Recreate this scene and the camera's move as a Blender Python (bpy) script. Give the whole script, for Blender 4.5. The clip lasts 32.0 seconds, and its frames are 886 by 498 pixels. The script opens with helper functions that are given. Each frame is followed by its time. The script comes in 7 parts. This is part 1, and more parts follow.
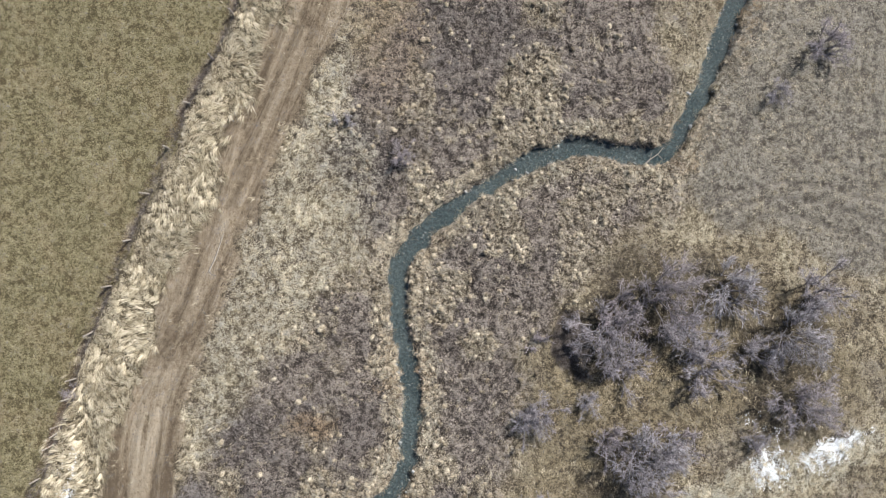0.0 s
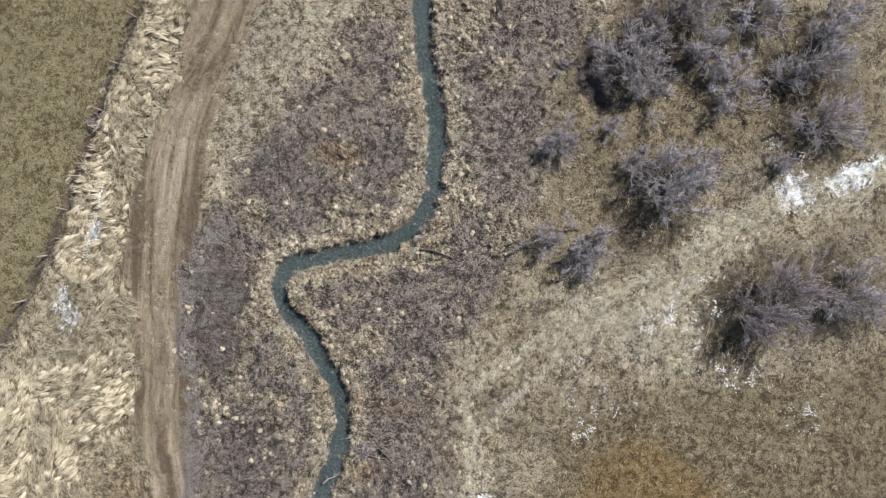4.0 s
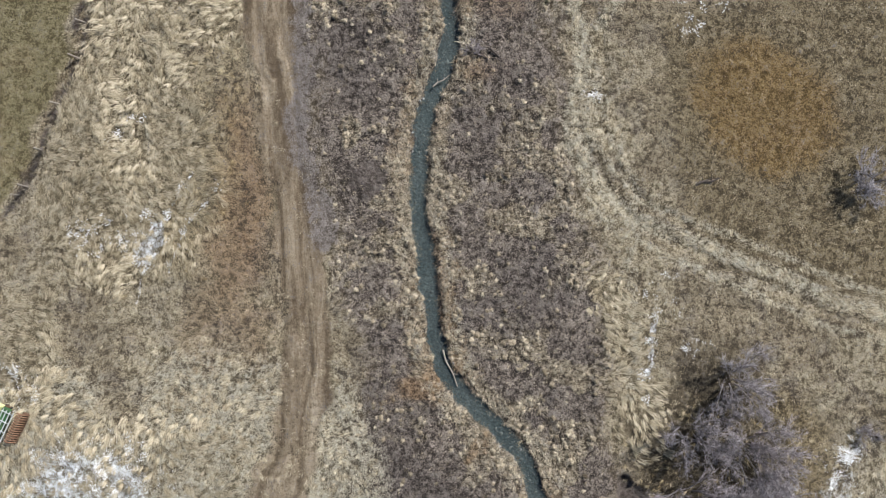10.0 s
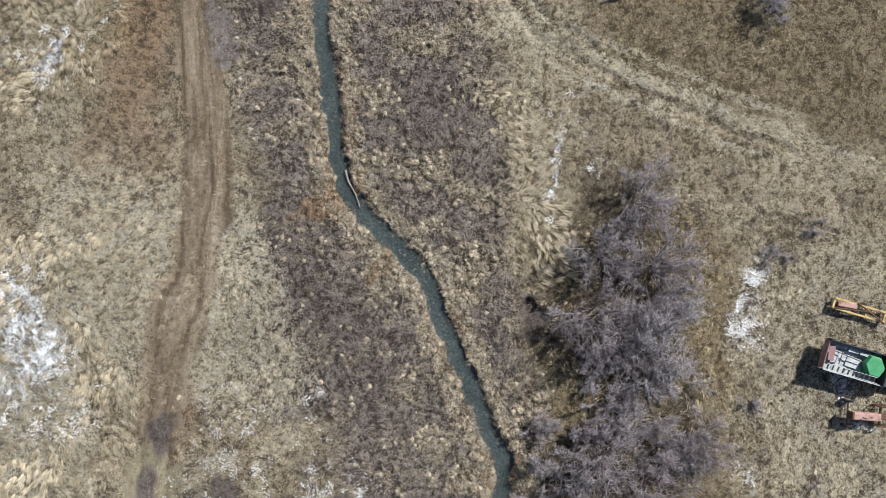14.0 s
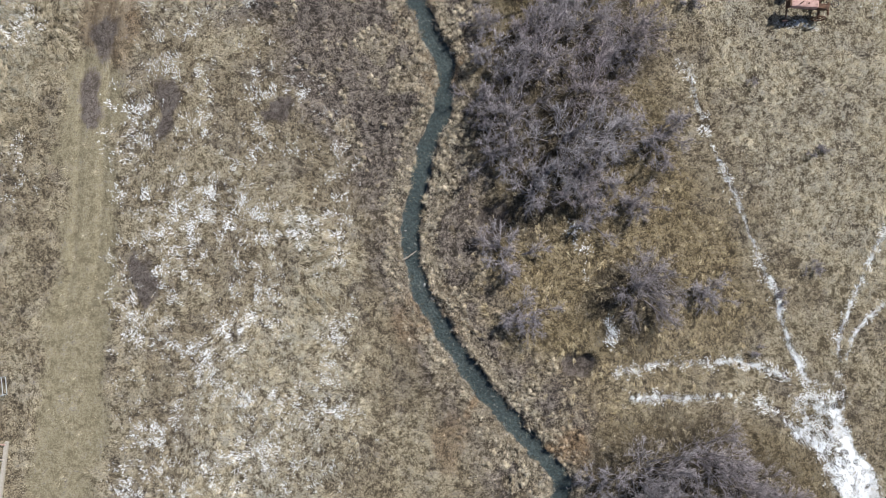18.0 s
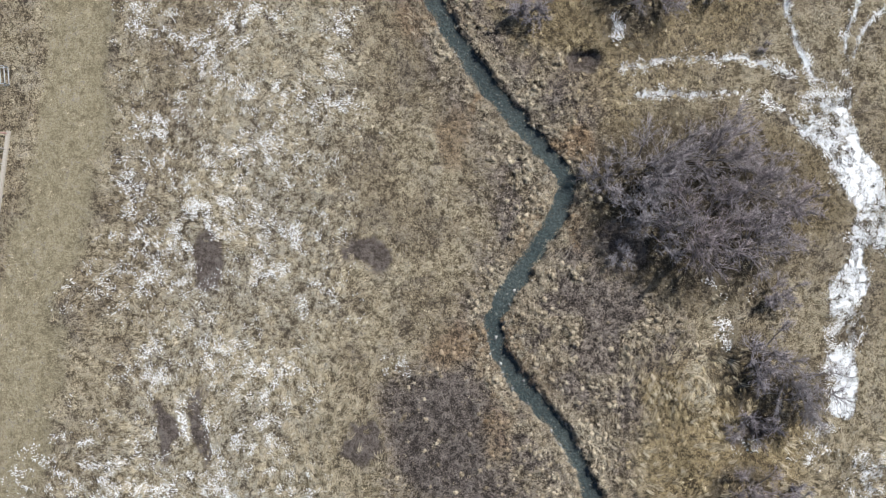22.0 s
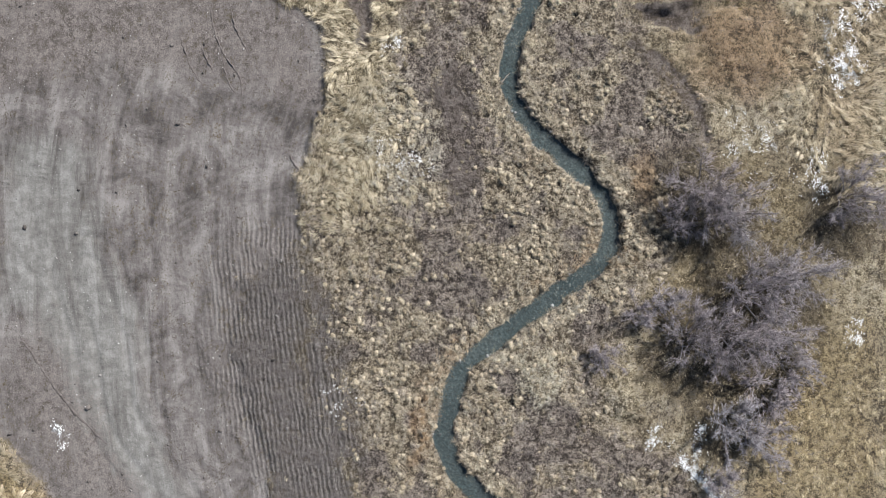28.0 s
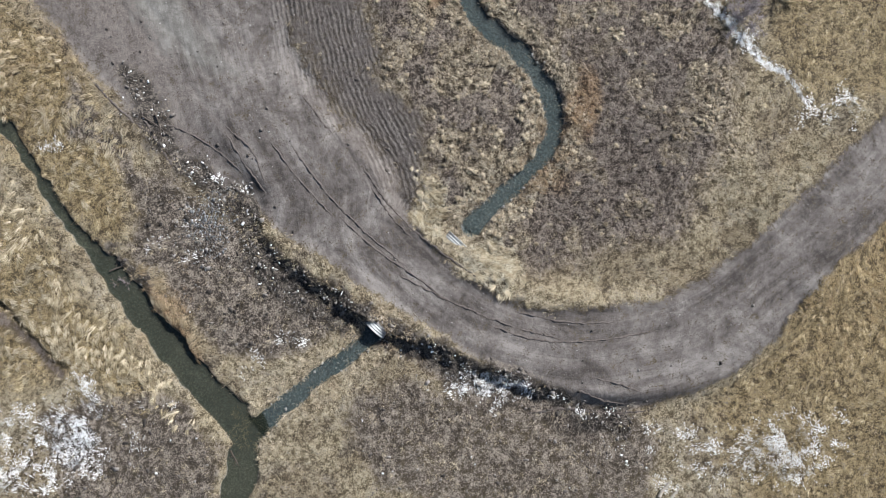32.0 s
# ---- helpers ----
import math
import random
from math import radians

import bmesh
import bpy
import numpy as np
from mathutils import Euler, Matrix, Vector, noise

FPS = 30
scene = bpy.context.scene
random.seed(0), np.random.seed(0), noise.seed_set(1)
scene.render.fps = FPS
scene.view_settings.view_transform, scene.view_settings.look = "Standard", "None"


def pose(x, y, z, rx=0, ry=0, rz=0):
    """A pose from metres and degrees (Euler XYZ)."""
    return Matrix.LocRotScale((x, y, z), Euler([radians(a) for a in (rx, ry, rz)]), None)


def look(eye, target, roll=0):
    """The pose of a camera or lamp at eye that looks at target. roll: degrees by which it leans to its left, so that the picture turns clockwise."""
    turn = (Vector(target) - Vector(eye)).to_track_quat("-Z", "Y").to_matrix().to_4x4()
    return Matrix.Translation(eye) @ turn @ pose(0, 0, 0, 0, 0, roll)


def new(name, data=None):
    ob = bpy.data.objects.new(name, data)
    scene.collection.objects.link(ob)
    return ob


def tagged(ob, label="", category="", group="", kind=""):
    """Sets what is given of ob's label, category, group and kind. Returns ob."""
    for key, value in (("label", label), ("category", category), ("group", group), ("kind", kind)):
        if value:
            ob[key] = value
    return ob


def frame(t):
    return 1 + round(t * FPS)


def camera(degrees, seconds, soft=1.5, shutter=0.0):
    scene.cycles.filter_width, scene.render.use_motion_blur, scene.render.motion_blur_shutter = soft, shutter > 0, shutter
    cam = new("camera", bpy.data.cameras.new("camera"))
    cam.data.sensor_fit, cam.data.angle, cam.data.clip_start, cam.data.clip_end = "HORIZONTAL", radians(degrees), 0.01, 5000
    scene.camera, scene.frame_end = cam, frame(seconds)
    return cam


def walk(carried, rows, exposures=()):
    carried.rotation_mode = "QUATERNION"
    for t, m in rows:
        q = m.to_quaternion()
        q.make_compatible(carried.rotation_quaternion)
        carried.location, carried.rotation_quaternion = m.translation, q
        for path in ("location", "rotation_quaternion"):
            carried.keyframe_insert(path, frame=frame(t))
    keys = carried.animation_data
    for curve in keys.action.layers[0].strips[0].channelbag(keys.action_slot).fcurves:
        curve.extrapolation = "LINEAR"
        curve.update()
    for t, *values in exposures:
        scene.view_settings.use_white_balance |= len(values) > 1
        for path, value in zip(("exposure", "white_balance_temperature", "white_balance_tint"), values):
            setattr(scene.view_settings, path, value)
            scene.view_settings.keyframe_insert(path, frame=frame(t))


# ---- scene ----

# ---------------------------------------------------------------- camera
cam = camera(70, 32.0, soft=0.4)
walk(cam, [
    (0.0, pose(-2.53, 88.16, 43.08, rz=1.94)),
    (0.5, pose(-2.63, 86.36, 43.03, rz=2.00)),
    (1.0, pose(-2.72, 84.17, 42.99, rz=2.02)),
    (1.5, pose(-2.83, 81.67, 43.01, rz=2.01)),
    (2.0, pose(-2.93, 79.07, 42.99, rz=2.09)),
    (2.5, pose(-3.02, 76.35, 42.98, rz=1.95)),
    (3.0, pose(-3.11, 73.69, 42.99, rz=1.85)),
    (3.5, pose(-3.28, 71.28, 43.08, rz=1.66)),
    (5.5, pose(-5.91, 65.59, 43.36, rz=1.17)),
    (6.0, pose(-6.85, 63.39, 43.34, rz=1.04)),
    (6.5, pose(-7.82, 60.75, 43.30, rz=0.98)),
    (7.0, pose(-8.74, 57.72, 43.25, rz=0.89)),
    (7.5, pose(-9.55, 54.47, 43.15, rz=0.84)),
    (8.0, pose(-10.16, 51.13, 43.09, rz=0.90)),
    (8.5, pose(-10.42, 47.80, 43.04, rz=0.87)),
    (9.0, pose(-10.59, 44.81, 43.05, rz=0.82)),
    (9.5, pose(-10.75, 43.05, 43.06, rz=0.81)),
    (10.0, pose(-10.71, 42.19, 43.14, rz=0.32)),
    (10.5, pose(-10.74, 41.41, 43.27, rz=0.01)),
    (11.0, pose(-10.74, 40.56, 43.29, rz=-0.07)),
    (11.5, pose(-10.77, 39.57, 43.25, rz=-0.18)),
    (12.0, pose(-10.65, 38.35, 43.18, rz=0.08)),
    (12.5, pose(-9.57, 36.75, 43.07, rz=0.11)),
    (13.0, pose(-7.92, 35.00, 42.93, rz=0.47)),
    (13.5, pose(-5.97, 32.71, 42.80, rz=0.53)),
    (14.0, pose(-4.00, 29.97, 42.67, rz=0.54)),
    (14.5, pose(-2.14, 26.90, 42.57, rz=0.47)),
    (16.5, pose(0.14, 12.25, 42.70, rz=0.20)),
    (17.0, pose(0.09, 8.31, 42.77, rz=0.07)),
    (17.5, pose(0.07, 5.06, 42.80, rz=0.10)),
    (18.0, pose(0.06, 3.02, 42.90, rz=0.04)),
    (18.5, pose(0.06, 1.68, 42.96, rz=0.04)),
    (19.0, pose(0.00, -0.00, 43.06, rz=-0.00)),
    (19.5, pose(-0.05, -2.09, 43.06, rz=-0.01)),
    (20.0, pose(-0.07, -4.55, 43.02, rz=0.03)),
    (20.5, pose(-0.10, -7.40, 42.97, rz=0.19)),
    (21.0, pose(-0.14, -10.61, 42.86, rz=0.25)),
    (21.5, pose(-0.13, -14.08, 42.77, rz=0.38)),
    (22.0, pose(-0.14, -17.65, 42.66, rz=0.55)),
    (22.5, pose(-0.13, -21.24, 42.63, rz=0.66)),
    (23.0, pose(-0.12, -24.89, 42.59, rz=0.72)),
    (23.5, pose(-0.08, -28.57, 42.64, rz=0.75)),
    (24.0, pose(-0.05, -32.27, 42.65, rz=0.62)),
    (24.5, pose(-0.05, -35.85, 42.67, rz=0.57)),
    (25.0, pose(0.03, -39.13, 42.71, rz=0.65)),
    (25.5, pose(0.08, -42.43, 42.76, rz=0.71)),
    (27.5, pose(0.28, -56.43, 42.79, rz=1.23)),
    (28.0, pose(0.36, -60.19, 42.77, rz=1.43)),
    (28.5, pose(0.46, -64.08, 42.75, rz=1.50)),
    (29.0, pose(0.54, -68.07, 42.70, rz=1.23)),
    (29.5, pose(0.61, -72.11, 42.65, rz=0.89)),
    (30.0, pose(0.68, -76.21, 42.63, rz=0.81)),
    (30.5, pose(0.71, -80.30, 42.55, rz=0.76)),
    (31.0, pose(0.66, -84.45, 42.48, rz=0.62)),
    (31.5, pose(0.12, -88.33, 42.44, rz=0.57)),
    (32.0, pose(-0.54, -91.15, 42.46, rz=0.49)),
], exposures=[(0, 0.72), (3, 0.60), (6, 0.56), (9, 0.46), (11, 0.38), (14, 0.43), (18, 0.40), (23, 0.42), (28, 0.63), (30, 0.66), (32, 0.48)])

# ---------------------------------------------------------------- sky and sun
SUN_AZIMUTH, SUN_HEIGHT = radians(44), radians(43)
world = bpy.data.worlds.new("sky")
scene.world = world
world.use_nodes = True
sky = world.node_tree.nodes.new("ShaderNodeTexSky")
sky.sky_type, sky.sun_disc = "NISHITA", False
sky.sun_elevation, sky.sun_rotation = SUN_HEIGHT, SUN_AZIMUTH
backdrop = world.node_tree.nodes["Background"]
backdrop.inputs["Strength"].default_value = 0.072
world.node_tree.links.new(sky.outputs[0], backdrop.inputs["Color"])
sun = new("sun", bpy.data.lights.new("sun", "SUN"))
sun.data.energy, sun.data.angle, sun.data.color = 4.8, radians(1.2), (1.0, 0.985, 0.962)
sun.matrix_world = look((math.sin(SUN_AZIMUTH) * math.cos(SUN_HEIGHT), math.cos(SUN_AZIMUTH) * math.cos(SUN_HEIGHT), math.sin(SUN_HEIGHT)), (0, 0, 0))


# ---------------------------------------------------------------- materials
class Nodes:
    """A node material under construction."""

    def __init__(self, name, rough=0.9, metal=0.0):
        self.mat = bpy.data.materials.new(name)
        self.mat.use_nodes = True
        self.tree = self.mat.node_tree
        self.bsdf = self.tree.nodes["Principled BSDF"]
        self.bsdf.inputs["Roughness"].default_value, self.bsdf.inputs["Metallic"].default_value = rough, metal
        self.bsdf.inputs["Specular IOR Level"].default_value = 0.25
        self.coords = self.tree.nodes.new("ShaderNodeTexCoord").outputs["Object"]

    def link(self, a, b):
        self.tree.links.new(a, b)

    def put(self, value, socket):
        if isinstance(value, (int, float, tuple)):
            socket.default_value = value
        else:
            self.link(value, socket)

    def attr(self, name):
        node = self.tree.nodes.new("ShaderNodeAttribute")
        node.attribute_name = name
        return node.outputs["Fac"]

    def noise(self, scale, detail=4.0, rough=0.6, stretch=None, distort=0.0):
        node = self.tree.nodes.new("ShaderNodeTexNoise")
        node.inputs["Scale"].default_value, node.inputs["Detail"].default_value = scale, detail
        node.inputs["Roughness"].default_value, node.inputs["Distortion"].default_value = rough, distort
        where = self.coords
        if stretch:
            mapping = self.tree.nodes.new("ShaderNodeMapping")
            mapping.inputs["Scale"].default_value = stretch
            self.link(where, mapping.inputs["Vector"])
            where = mapping.outputs[0]
        self.link(where, node.inputs["Vector"])
        return node.outputs["Fac"]

    def wave(self, scale, distort, turn, detail_scale=1.0):
        mapping = self.tree.nodes.new("ShaderNodeMapping")
        mapping.inputs["Rotation"].default_value = (0, 0, radians(turn))
        node = self.tree.nodes.new("ShaderNodeTexWave")
        node.inputs["Scale"].default_value, node.inputs["Distortion"].default_value = scale, distort
        node.inputs["Detail Scale"].default_value = detail_scale
        self.link(self.coords, mapping.inputs["Vector"])
        self.link(mapping.outputs[0], node.inputs["Vector"])
        return node.outputs["Fac"]

    def fibre(self, cell, along, across, wander=0.5):
        """Matted straws: streaks that run another way in every tuft."""
        def node(kind):
            return self.tree.nodes.new("ShaderNode" + kind)
        shift = node("TexNoise")
        shift.inputs["Scale"].default_value, shift.inputs["Detail"].default_value = 2.2, 2.0
        self.link(self.coords, shift.inputs["Vector"])
        push = node("VectorMath")
        push.operation = "MULTIPLY_ADD"
        self.link(shift.outputs["Color"], push.inputs[0])
        push.inputs[1].default_value = (wander, wander, 0)
        self.link(self.coords, push.inputs[2])
        tufts = node("TexVoronoi")
        tufts.voronoi_dimensions = "2D"
        tufts.inputs["Scale"].default_value = 1 / cell
        self.link(push.outputs[0], tufts.inputs["Vector"])
        pick = node("SeparateColor")
        self.link(tufts.outputs["Color"], pick.inputs[0])
        turn = node("VectorRotate")
        turn.rotation_type = "Z_AXIS"
        self.link(push.outputs[0], turn.inputs["Vector"])
        self.link(self.math("MULTIPLY", pick.outputs[0], 6.283), turn.inputs["Angle"])
        scale = node("Mapping")
        scale.inputs["Scale"].default_value = (1 / along, 1 / across, 0.001)
        self.link(turn.outputs[0], scale.inputs["Vector"])
        streak = node("TexNoise")
        streak.inputs["Scale"].default_value, streak.inputs["Detail"].default_value, streak.inputs["Roughness"].default_value = 1.0, 3.0, 0.65
        self.link(scale.outputs[0], streak.inputs["Vector"])
        tone = self.math("MULTIPLY", self.math("SUBTRACT", pick.outputs[1], 0.5), 0.16)
        return self.math("ADD", streak.outputs["Fac"], tone)

    def lumps(self, cell, wander):
        """Rounded humps of about the given size, from 0 in the gaps to 1 on the tops."""
        shift, push, humps = (self.tree.nodes.new("ShaderNode" + kind) for kind in ("TexNoise", "VectorMath", "TexVoronoi"))
        shift.inputs["Scale"].default_value, shift.inputs["Detail"].default_value = 1.3 / cell, 3.0
        self.link(self.coords, shift.inputs["Vector"])
        push.operation = "MULTIPLY_ADD"
        self.link(shift.outputs["Color"], push.inputs[0])
        push.inputs[1].default_value = (wander * cell * 2.2, wander * cell * 2.2, 0)
        self.link(self.coords, push.inputs[2])
        humps.voronoi_dimensions = "2D"
        humps.inputs["Scale"].default_value = 1 / cell
        self.link(push.outputs[0], humps.inputs["Vector"])
        return self.math("SUBTRACT", 1.0, self.math("POWER", humps.outputs["Distance"], 1.4))

    def ramp(self, fac, *stops):
        node = self.tree.nodes.new("ShaderNodeValToRGB")
        ramp = node.color_ramp
        while len(ramp.elements) < len(stops):
            ramp.elements.new(0.5)
        for element, (at, colour) in zip(ramp.elements, stops):
            element.position, element.color = at, (*colour, 1) if len(colour) == 3 else colour
        self.put(fac, node.inputs["Fac"])
        return node.outputs["Color"]

    def math(self, how, a, b=0.0, c=0.0):
        node = self.tree.nodes.new("ShaderNodeMath")
        node.operation = how
        for value, socket in zip((a, b, c), node.inputs):
            self.put(value, socket)
        return node.outputs[0]

    def step(self, value, low, high):
        node = self.tree.nodes.new("ShaderNodeMapRange")
        node.interpolation_type = "SMOOTHSTEP"
        self.put(value, node.inputs["Value"])
        self.put(low, node.inputs["From Min"])
        self.put(high, node.inputs["From Max"])
        return node.outputs[0]

    def mix(self, fac, a, b, how="MIX"):
        node = self.tree.nodes.new("ShaderNodeMix")
        node.data_type, node.blend_type = "RGBA", how
        self.put(fac, node.inputs["Factor"])
        for value, socket in ((a, node.inputs[6]), (b, node.inputs[7])):
            self.put((*value, 1) if isinstance(value, tuple) and len(value) == 3 else value, socket)
        return node.outputs[2]

    def island(self):
        return self.tree.nodes.new("ShaderNodeNewGeometry").outputs["Random Per Island"]

    def each(self):
        return self.tree.nodes.new("ShaderNodeObjectInfo").outputs["Random"]

    def done(self, colour, bump=None, strength=0.5, distance=0.03, rough=None):
        self.put((*colour, 1) if isinstance(colour, tuple) else colour, self.bsdf.inputs["Base Color"])
        if bump is not None:
            node = self.tree.nodes.new("ShaderNodeBump")
            node.inputs["Strength"].default_value, node.inputs["Distance"].default_value = strength, distance
            self.link(bump, node.inputs["Height"])
            self.link(node.outputs[0], self.bsdf.inputs["Normal"])
        if rough is not None:
            self.put(rough, self.bsdf.inputs["Roughness"])
        return self.mat


def ground_material():
    m = Nodes("meadow_ground", 0.95)
    broad, mid, fine, grit = m.noise(0.12, 5), m.noise(1.1, 6, 0.7), m.noise(4.5, 5, 0.75, distort=1.0), m.noise(22.0, 3, 0.7)
    thatch = m.noise(9.0, 4, 0.75, stretch=(1.0, 0.55, 1.0), distort=1.6)
    tuft = m.noise(1.6, 3, 0.55, distort=0.6)
    speck = m.math("ADD", m.math("MULTIPLY", fine, 0.4), m.math("MULTIPLY", thatch, 0.6))
    straw_lie = m.fibre(0.34, 0.15, 0.030)
    clump = m.noise(2.3, 5, 0.62, distort=0.9)
    both = m.math("ADD", m.math("MULTIPLY", speck, 0.34), m.math("ADD", m.math("MULTIPLY", mid, 0.10), m.math("MULTIPLY", clump, 0.18)))
    both = m.math("ADD", both, m.math("MULTIPLY", straw_lie, 0.38))
    lump_a, lump_b = m.lumps(0.30, 0.35), m.lumps(0.62, 0.5)
    dome = m.math("ADD", m.math("MULTIPLY", lump_a, 0.55), m.math("MULTIPLY", lump_b, 0.45))
    # tone follows the hummocks: lighter on tops, darker in creases
    both = m.math("ADD", both, m.math("MULTIPLY", m.math("SUBTRACT", m.attr("hum"), 0.6), 0.10))
    both = m.math("ADD", both, m.math("MULTIPLY", m.math("SUBTRACT", m.noise(11.0, 2, 0.5, distort=0.8), 0.5), 0.34))
    both = m.math("ADD", m.math("MULTIPLY", m.math("SUBTRACT", both, 0.5), 7.2), 0.5)

    def zone(below, name, colours, low=0.25, high=0.75, ragged=0.5):
        mask = m.math("ADD", m.attr(name), m.math("MULTIPLY", m.math("SUBTRACT", both, 0.5), ragged * 0.9))
        mask = m.math("MULTIPLY", mask, m.step(m.attr(name), 0.0, 0.2))
        top = m.ramp(both, *zip((0.145, 0.525, 0.909), colours))
        if name in ("dun", "scrub", "turf", "straw", "sedge", "heath", "russet", "rust", "pale", "earth"):
            top = m.mix(1.0, top, (1.05, 1.05, 1.03), "MULTIPLY")
        return m.mix(m.step(mask, low, high), below, top)

    lanes = m.tree.nodes.new("ShaderNodeCombineXYZ")
    m.link(m.attr("lane"), lanes.inputs[0])
    apart = m.tree.nodes.new("ShaderNodeSeparateXYZ")
    m.link(m.coords, apart.inputs[0])
    m.link(m.math("MULTIPLY", apart.outputs[1], 0.12), lanes.inputs[1])
    bend = m.math("MULTIPLY", m.noise(0.8, 6, 0.72), 11.0)
    comb = m.math("SINE", m.math("ADD", m.math("MULTIPLY", m.attr("lane"), 19.0), bend))
    comb = m.math("ADD", m.math("MULTIPLY", comb, 0.5), 0.5)
    lugs = m.math("SINE", m.math("ADD", m.math("MULTIPLY", m.attr("run"), 20.0), m.math("MULTIPLY", m.noise(0.8, 2), 5.0)))
    lugs = m.math("ADD", m.math("MULTIPLY", lugs, 0.5), 0.5)
    smear, cleats = m.noise(0.9, 6, 0.68, distort=0.5), m.noise(3.6, 3, 0.6, distort=0.3)
    m.link(lanes.outputs[0], smear.node.inputs["Vector"])
    m.link(lanes.outputs[0], cleats.node.inputs["Vector"])
    strip = m.noise(1.3, 2, 0.5)
    m.link(lanes.outputs[0], strip.node.inputs["Vector"])
    strip = m.math("MULTIPLY", m.step(strip, 0.50, 0.62), m.step(m.noise(0.5, 5, 0.7), 0.45, 0.62))
    tread = m.math("MULTIPLY", m.math("MULTIPLY", lugs, strip), m.attr("dirt"))

    # dry meadow everywhere, then the zones laid over it
    c = m.mix(m.step(broad, 0.35, 0.65), m.ramp(both, (0.15, (0.072, 0.060, 0.039)), (0.5, (0.222, 0.178, 0.111)), (0.85, (0.47, 0.398, 0.262))),
              m.ramp(both, (0.15, (0.068, 0.053, 0.034)), (0.5, (0.225, 0.176, 0.108)), (0.85, (0.445, 0.372, 0.243))))
    worn = m.step(m.noise(0.42, 4, 0.62, distort=0.6), 0.50, 0.60)
    c = m.mix(m.math("MULTIPLY", worn, 0.9), c, m.ramp(both, (0.15, (0.053, 0.045, 0.039)), (0.5, (0.150, 0.128, 0.105)), (0.85, (0.328, 0.294, 0.235))))
    straws = m.step(m.noise(0.6, 4, 0.62, distort=0.9, stretch=(1.0, 0.7, 1.3)), 0.54, 0.64)
    c = m.mix(m.math("MULTIPLY", straws, 0.7), c, m.ramp(both, (0.15, (0.125, 0.105, 0.070)), (0.5, (0.299, 0.263, 0.182)), (0.85, (0.531, 0.483, 0.353))))
    tuft_top = m.step(m.math("ADD", m.attr("clus"), m.math("MULTIPLY", m.math("SUBTRACT", both, 0.5), 0.5)), 0.2, 0.8)
    c = m.mix(0.6, c, m.mix(tuft_top, m.ramp(both, (0.15, (0.052, 0.040, 0.027)), (0.5, (0.182, 0.144, 0.098)), (0.85, (0.40, 0.335, 0.235))),
                            m.ramp(both, (0.15, (0.10, 0.078, 0.045)), (0.5, (0.300, 0.250, 0.168)), (0.85, (0.60, 0.525, 0.385)))))
    c = zone(c, "dun", ((0.045, 0.034, 0.019), (0.146, 0.113, 0.066), (0.32, 0.258, 0.16)), 0.2, 0.9, 0.6)
    c = zone(c, "scrub", ((0.082, 0.070, 0.058), (0.193, 0.170, 0.137), (0.367, 0.331, 0.268)))
    c = zone(c, "turf", ((0.064, 0.052, 0.025), (0.178, 0.149, 0.078), (0.34, 0.292, 0.17)), ragged=0.25)
    c = m.mix(m.math("MULTIPLY", m.math("MULTIPLY", m.attr("turf"), m.step(m.noise(0.3, 5, 0.65), 0.47, 0.62)), 0.6), c,
              m.ramp(both, (0.15, (0.085, 0.062, 0.030)), (0.5, (0.21, 0.160, 0.084)), (0.85, (0.37, 0.305, 0.18))))
    c = zone(c, "straw", ((0.08, 0.063, 0.040), (0.265, 0.217, 0.142), (0.54, 0.465, 0.335)))
    c = zone(c, "sedge", ((0.026, 0.020, 0.017), (0.135, 0.110, 0.095), (0.40, 0.338, 0.283)))
    tan = m.ramp(both, (0.15, (0.045, 0.034, 0.021)), (0.5, (0.235, 0.190, 0.128)), (0.85, (0.56, 0.485, 0.352)))
    c = m.mix(m.math("MULTIPLY", m.step(m.math("ADD", m.attr("clus"), m.math("MULTIPLY", m.math("SUBTRACT", both, 0.5), 0.5)), 0.25, 0.75), m.math("MULTIPLY", m.attr("sedge"), 0.8)), c, tan)
    wet = m.math("MULTIPLY", m.math("MULTIPLY", m.step(m.noise(0.32, 5, 0.65, distort=0.7), 0.50, 0.60), m.attr("sedge")), 0.55)
    c = m.mix(wet, c, m.ramp(both, (0.15, (0.024, 0.020, 0.018)), (0.5, (0.100, 0.083, 0.076)), (0.85, (0.27, 0.228, 0.202))))
    c = zone(c, "heath", ((0.033, 0.027, 0.025), (0.100, 0.083, 0.075), (0.25, 0.212, 0.19)), 0.2, 0.9, 0.7)
    c = zone(c, "russet", ((0.07, 0.043, 0.025), (0.20, 0.128, 0.075), (0.37, 0.262, 0.165)), 0.2, 1.0, 0.7)
    c = zone(c, "gold", ((0.060, 0.043, 0.019), (0.225, 0.166, 0.082), (0.46, 0.365, 0.205)), 0.15, 1.0, 0.7)
    c = zone(c, "rust", ((0.062, 0.040, 0.014), (0.165, 0.108, 0.042), (0.30, 0.21, 0.10)), 0.05, 0.8, 0.5)
    c = zone(c, "pale", ((0.16, 0.135, 0.095), (0.335, 0.297, 0.222), (0.56, 0.52, 0.42)), 0.3, 0.9, 0.8)
    rutted = m.math("ADD", m.math("MULTIPLY", smear, 0.9), m.math("MULTIPLY", both, 0.10))
    rutted = m.ramp(rutted, (0.40, (0.135, 0.098, 0.062)), (0.53, (0.285, 0.222, 0.150)), (0.66, (0.45, 0.37, 0.27)))
    c = m.mix(m.step(m.math("ADD", m.attr("track"), m.math("MULTIPLY", m.math("SUBTRACT", both, 0.5), 0.5)), 0.3, 0.8), c, rutted)
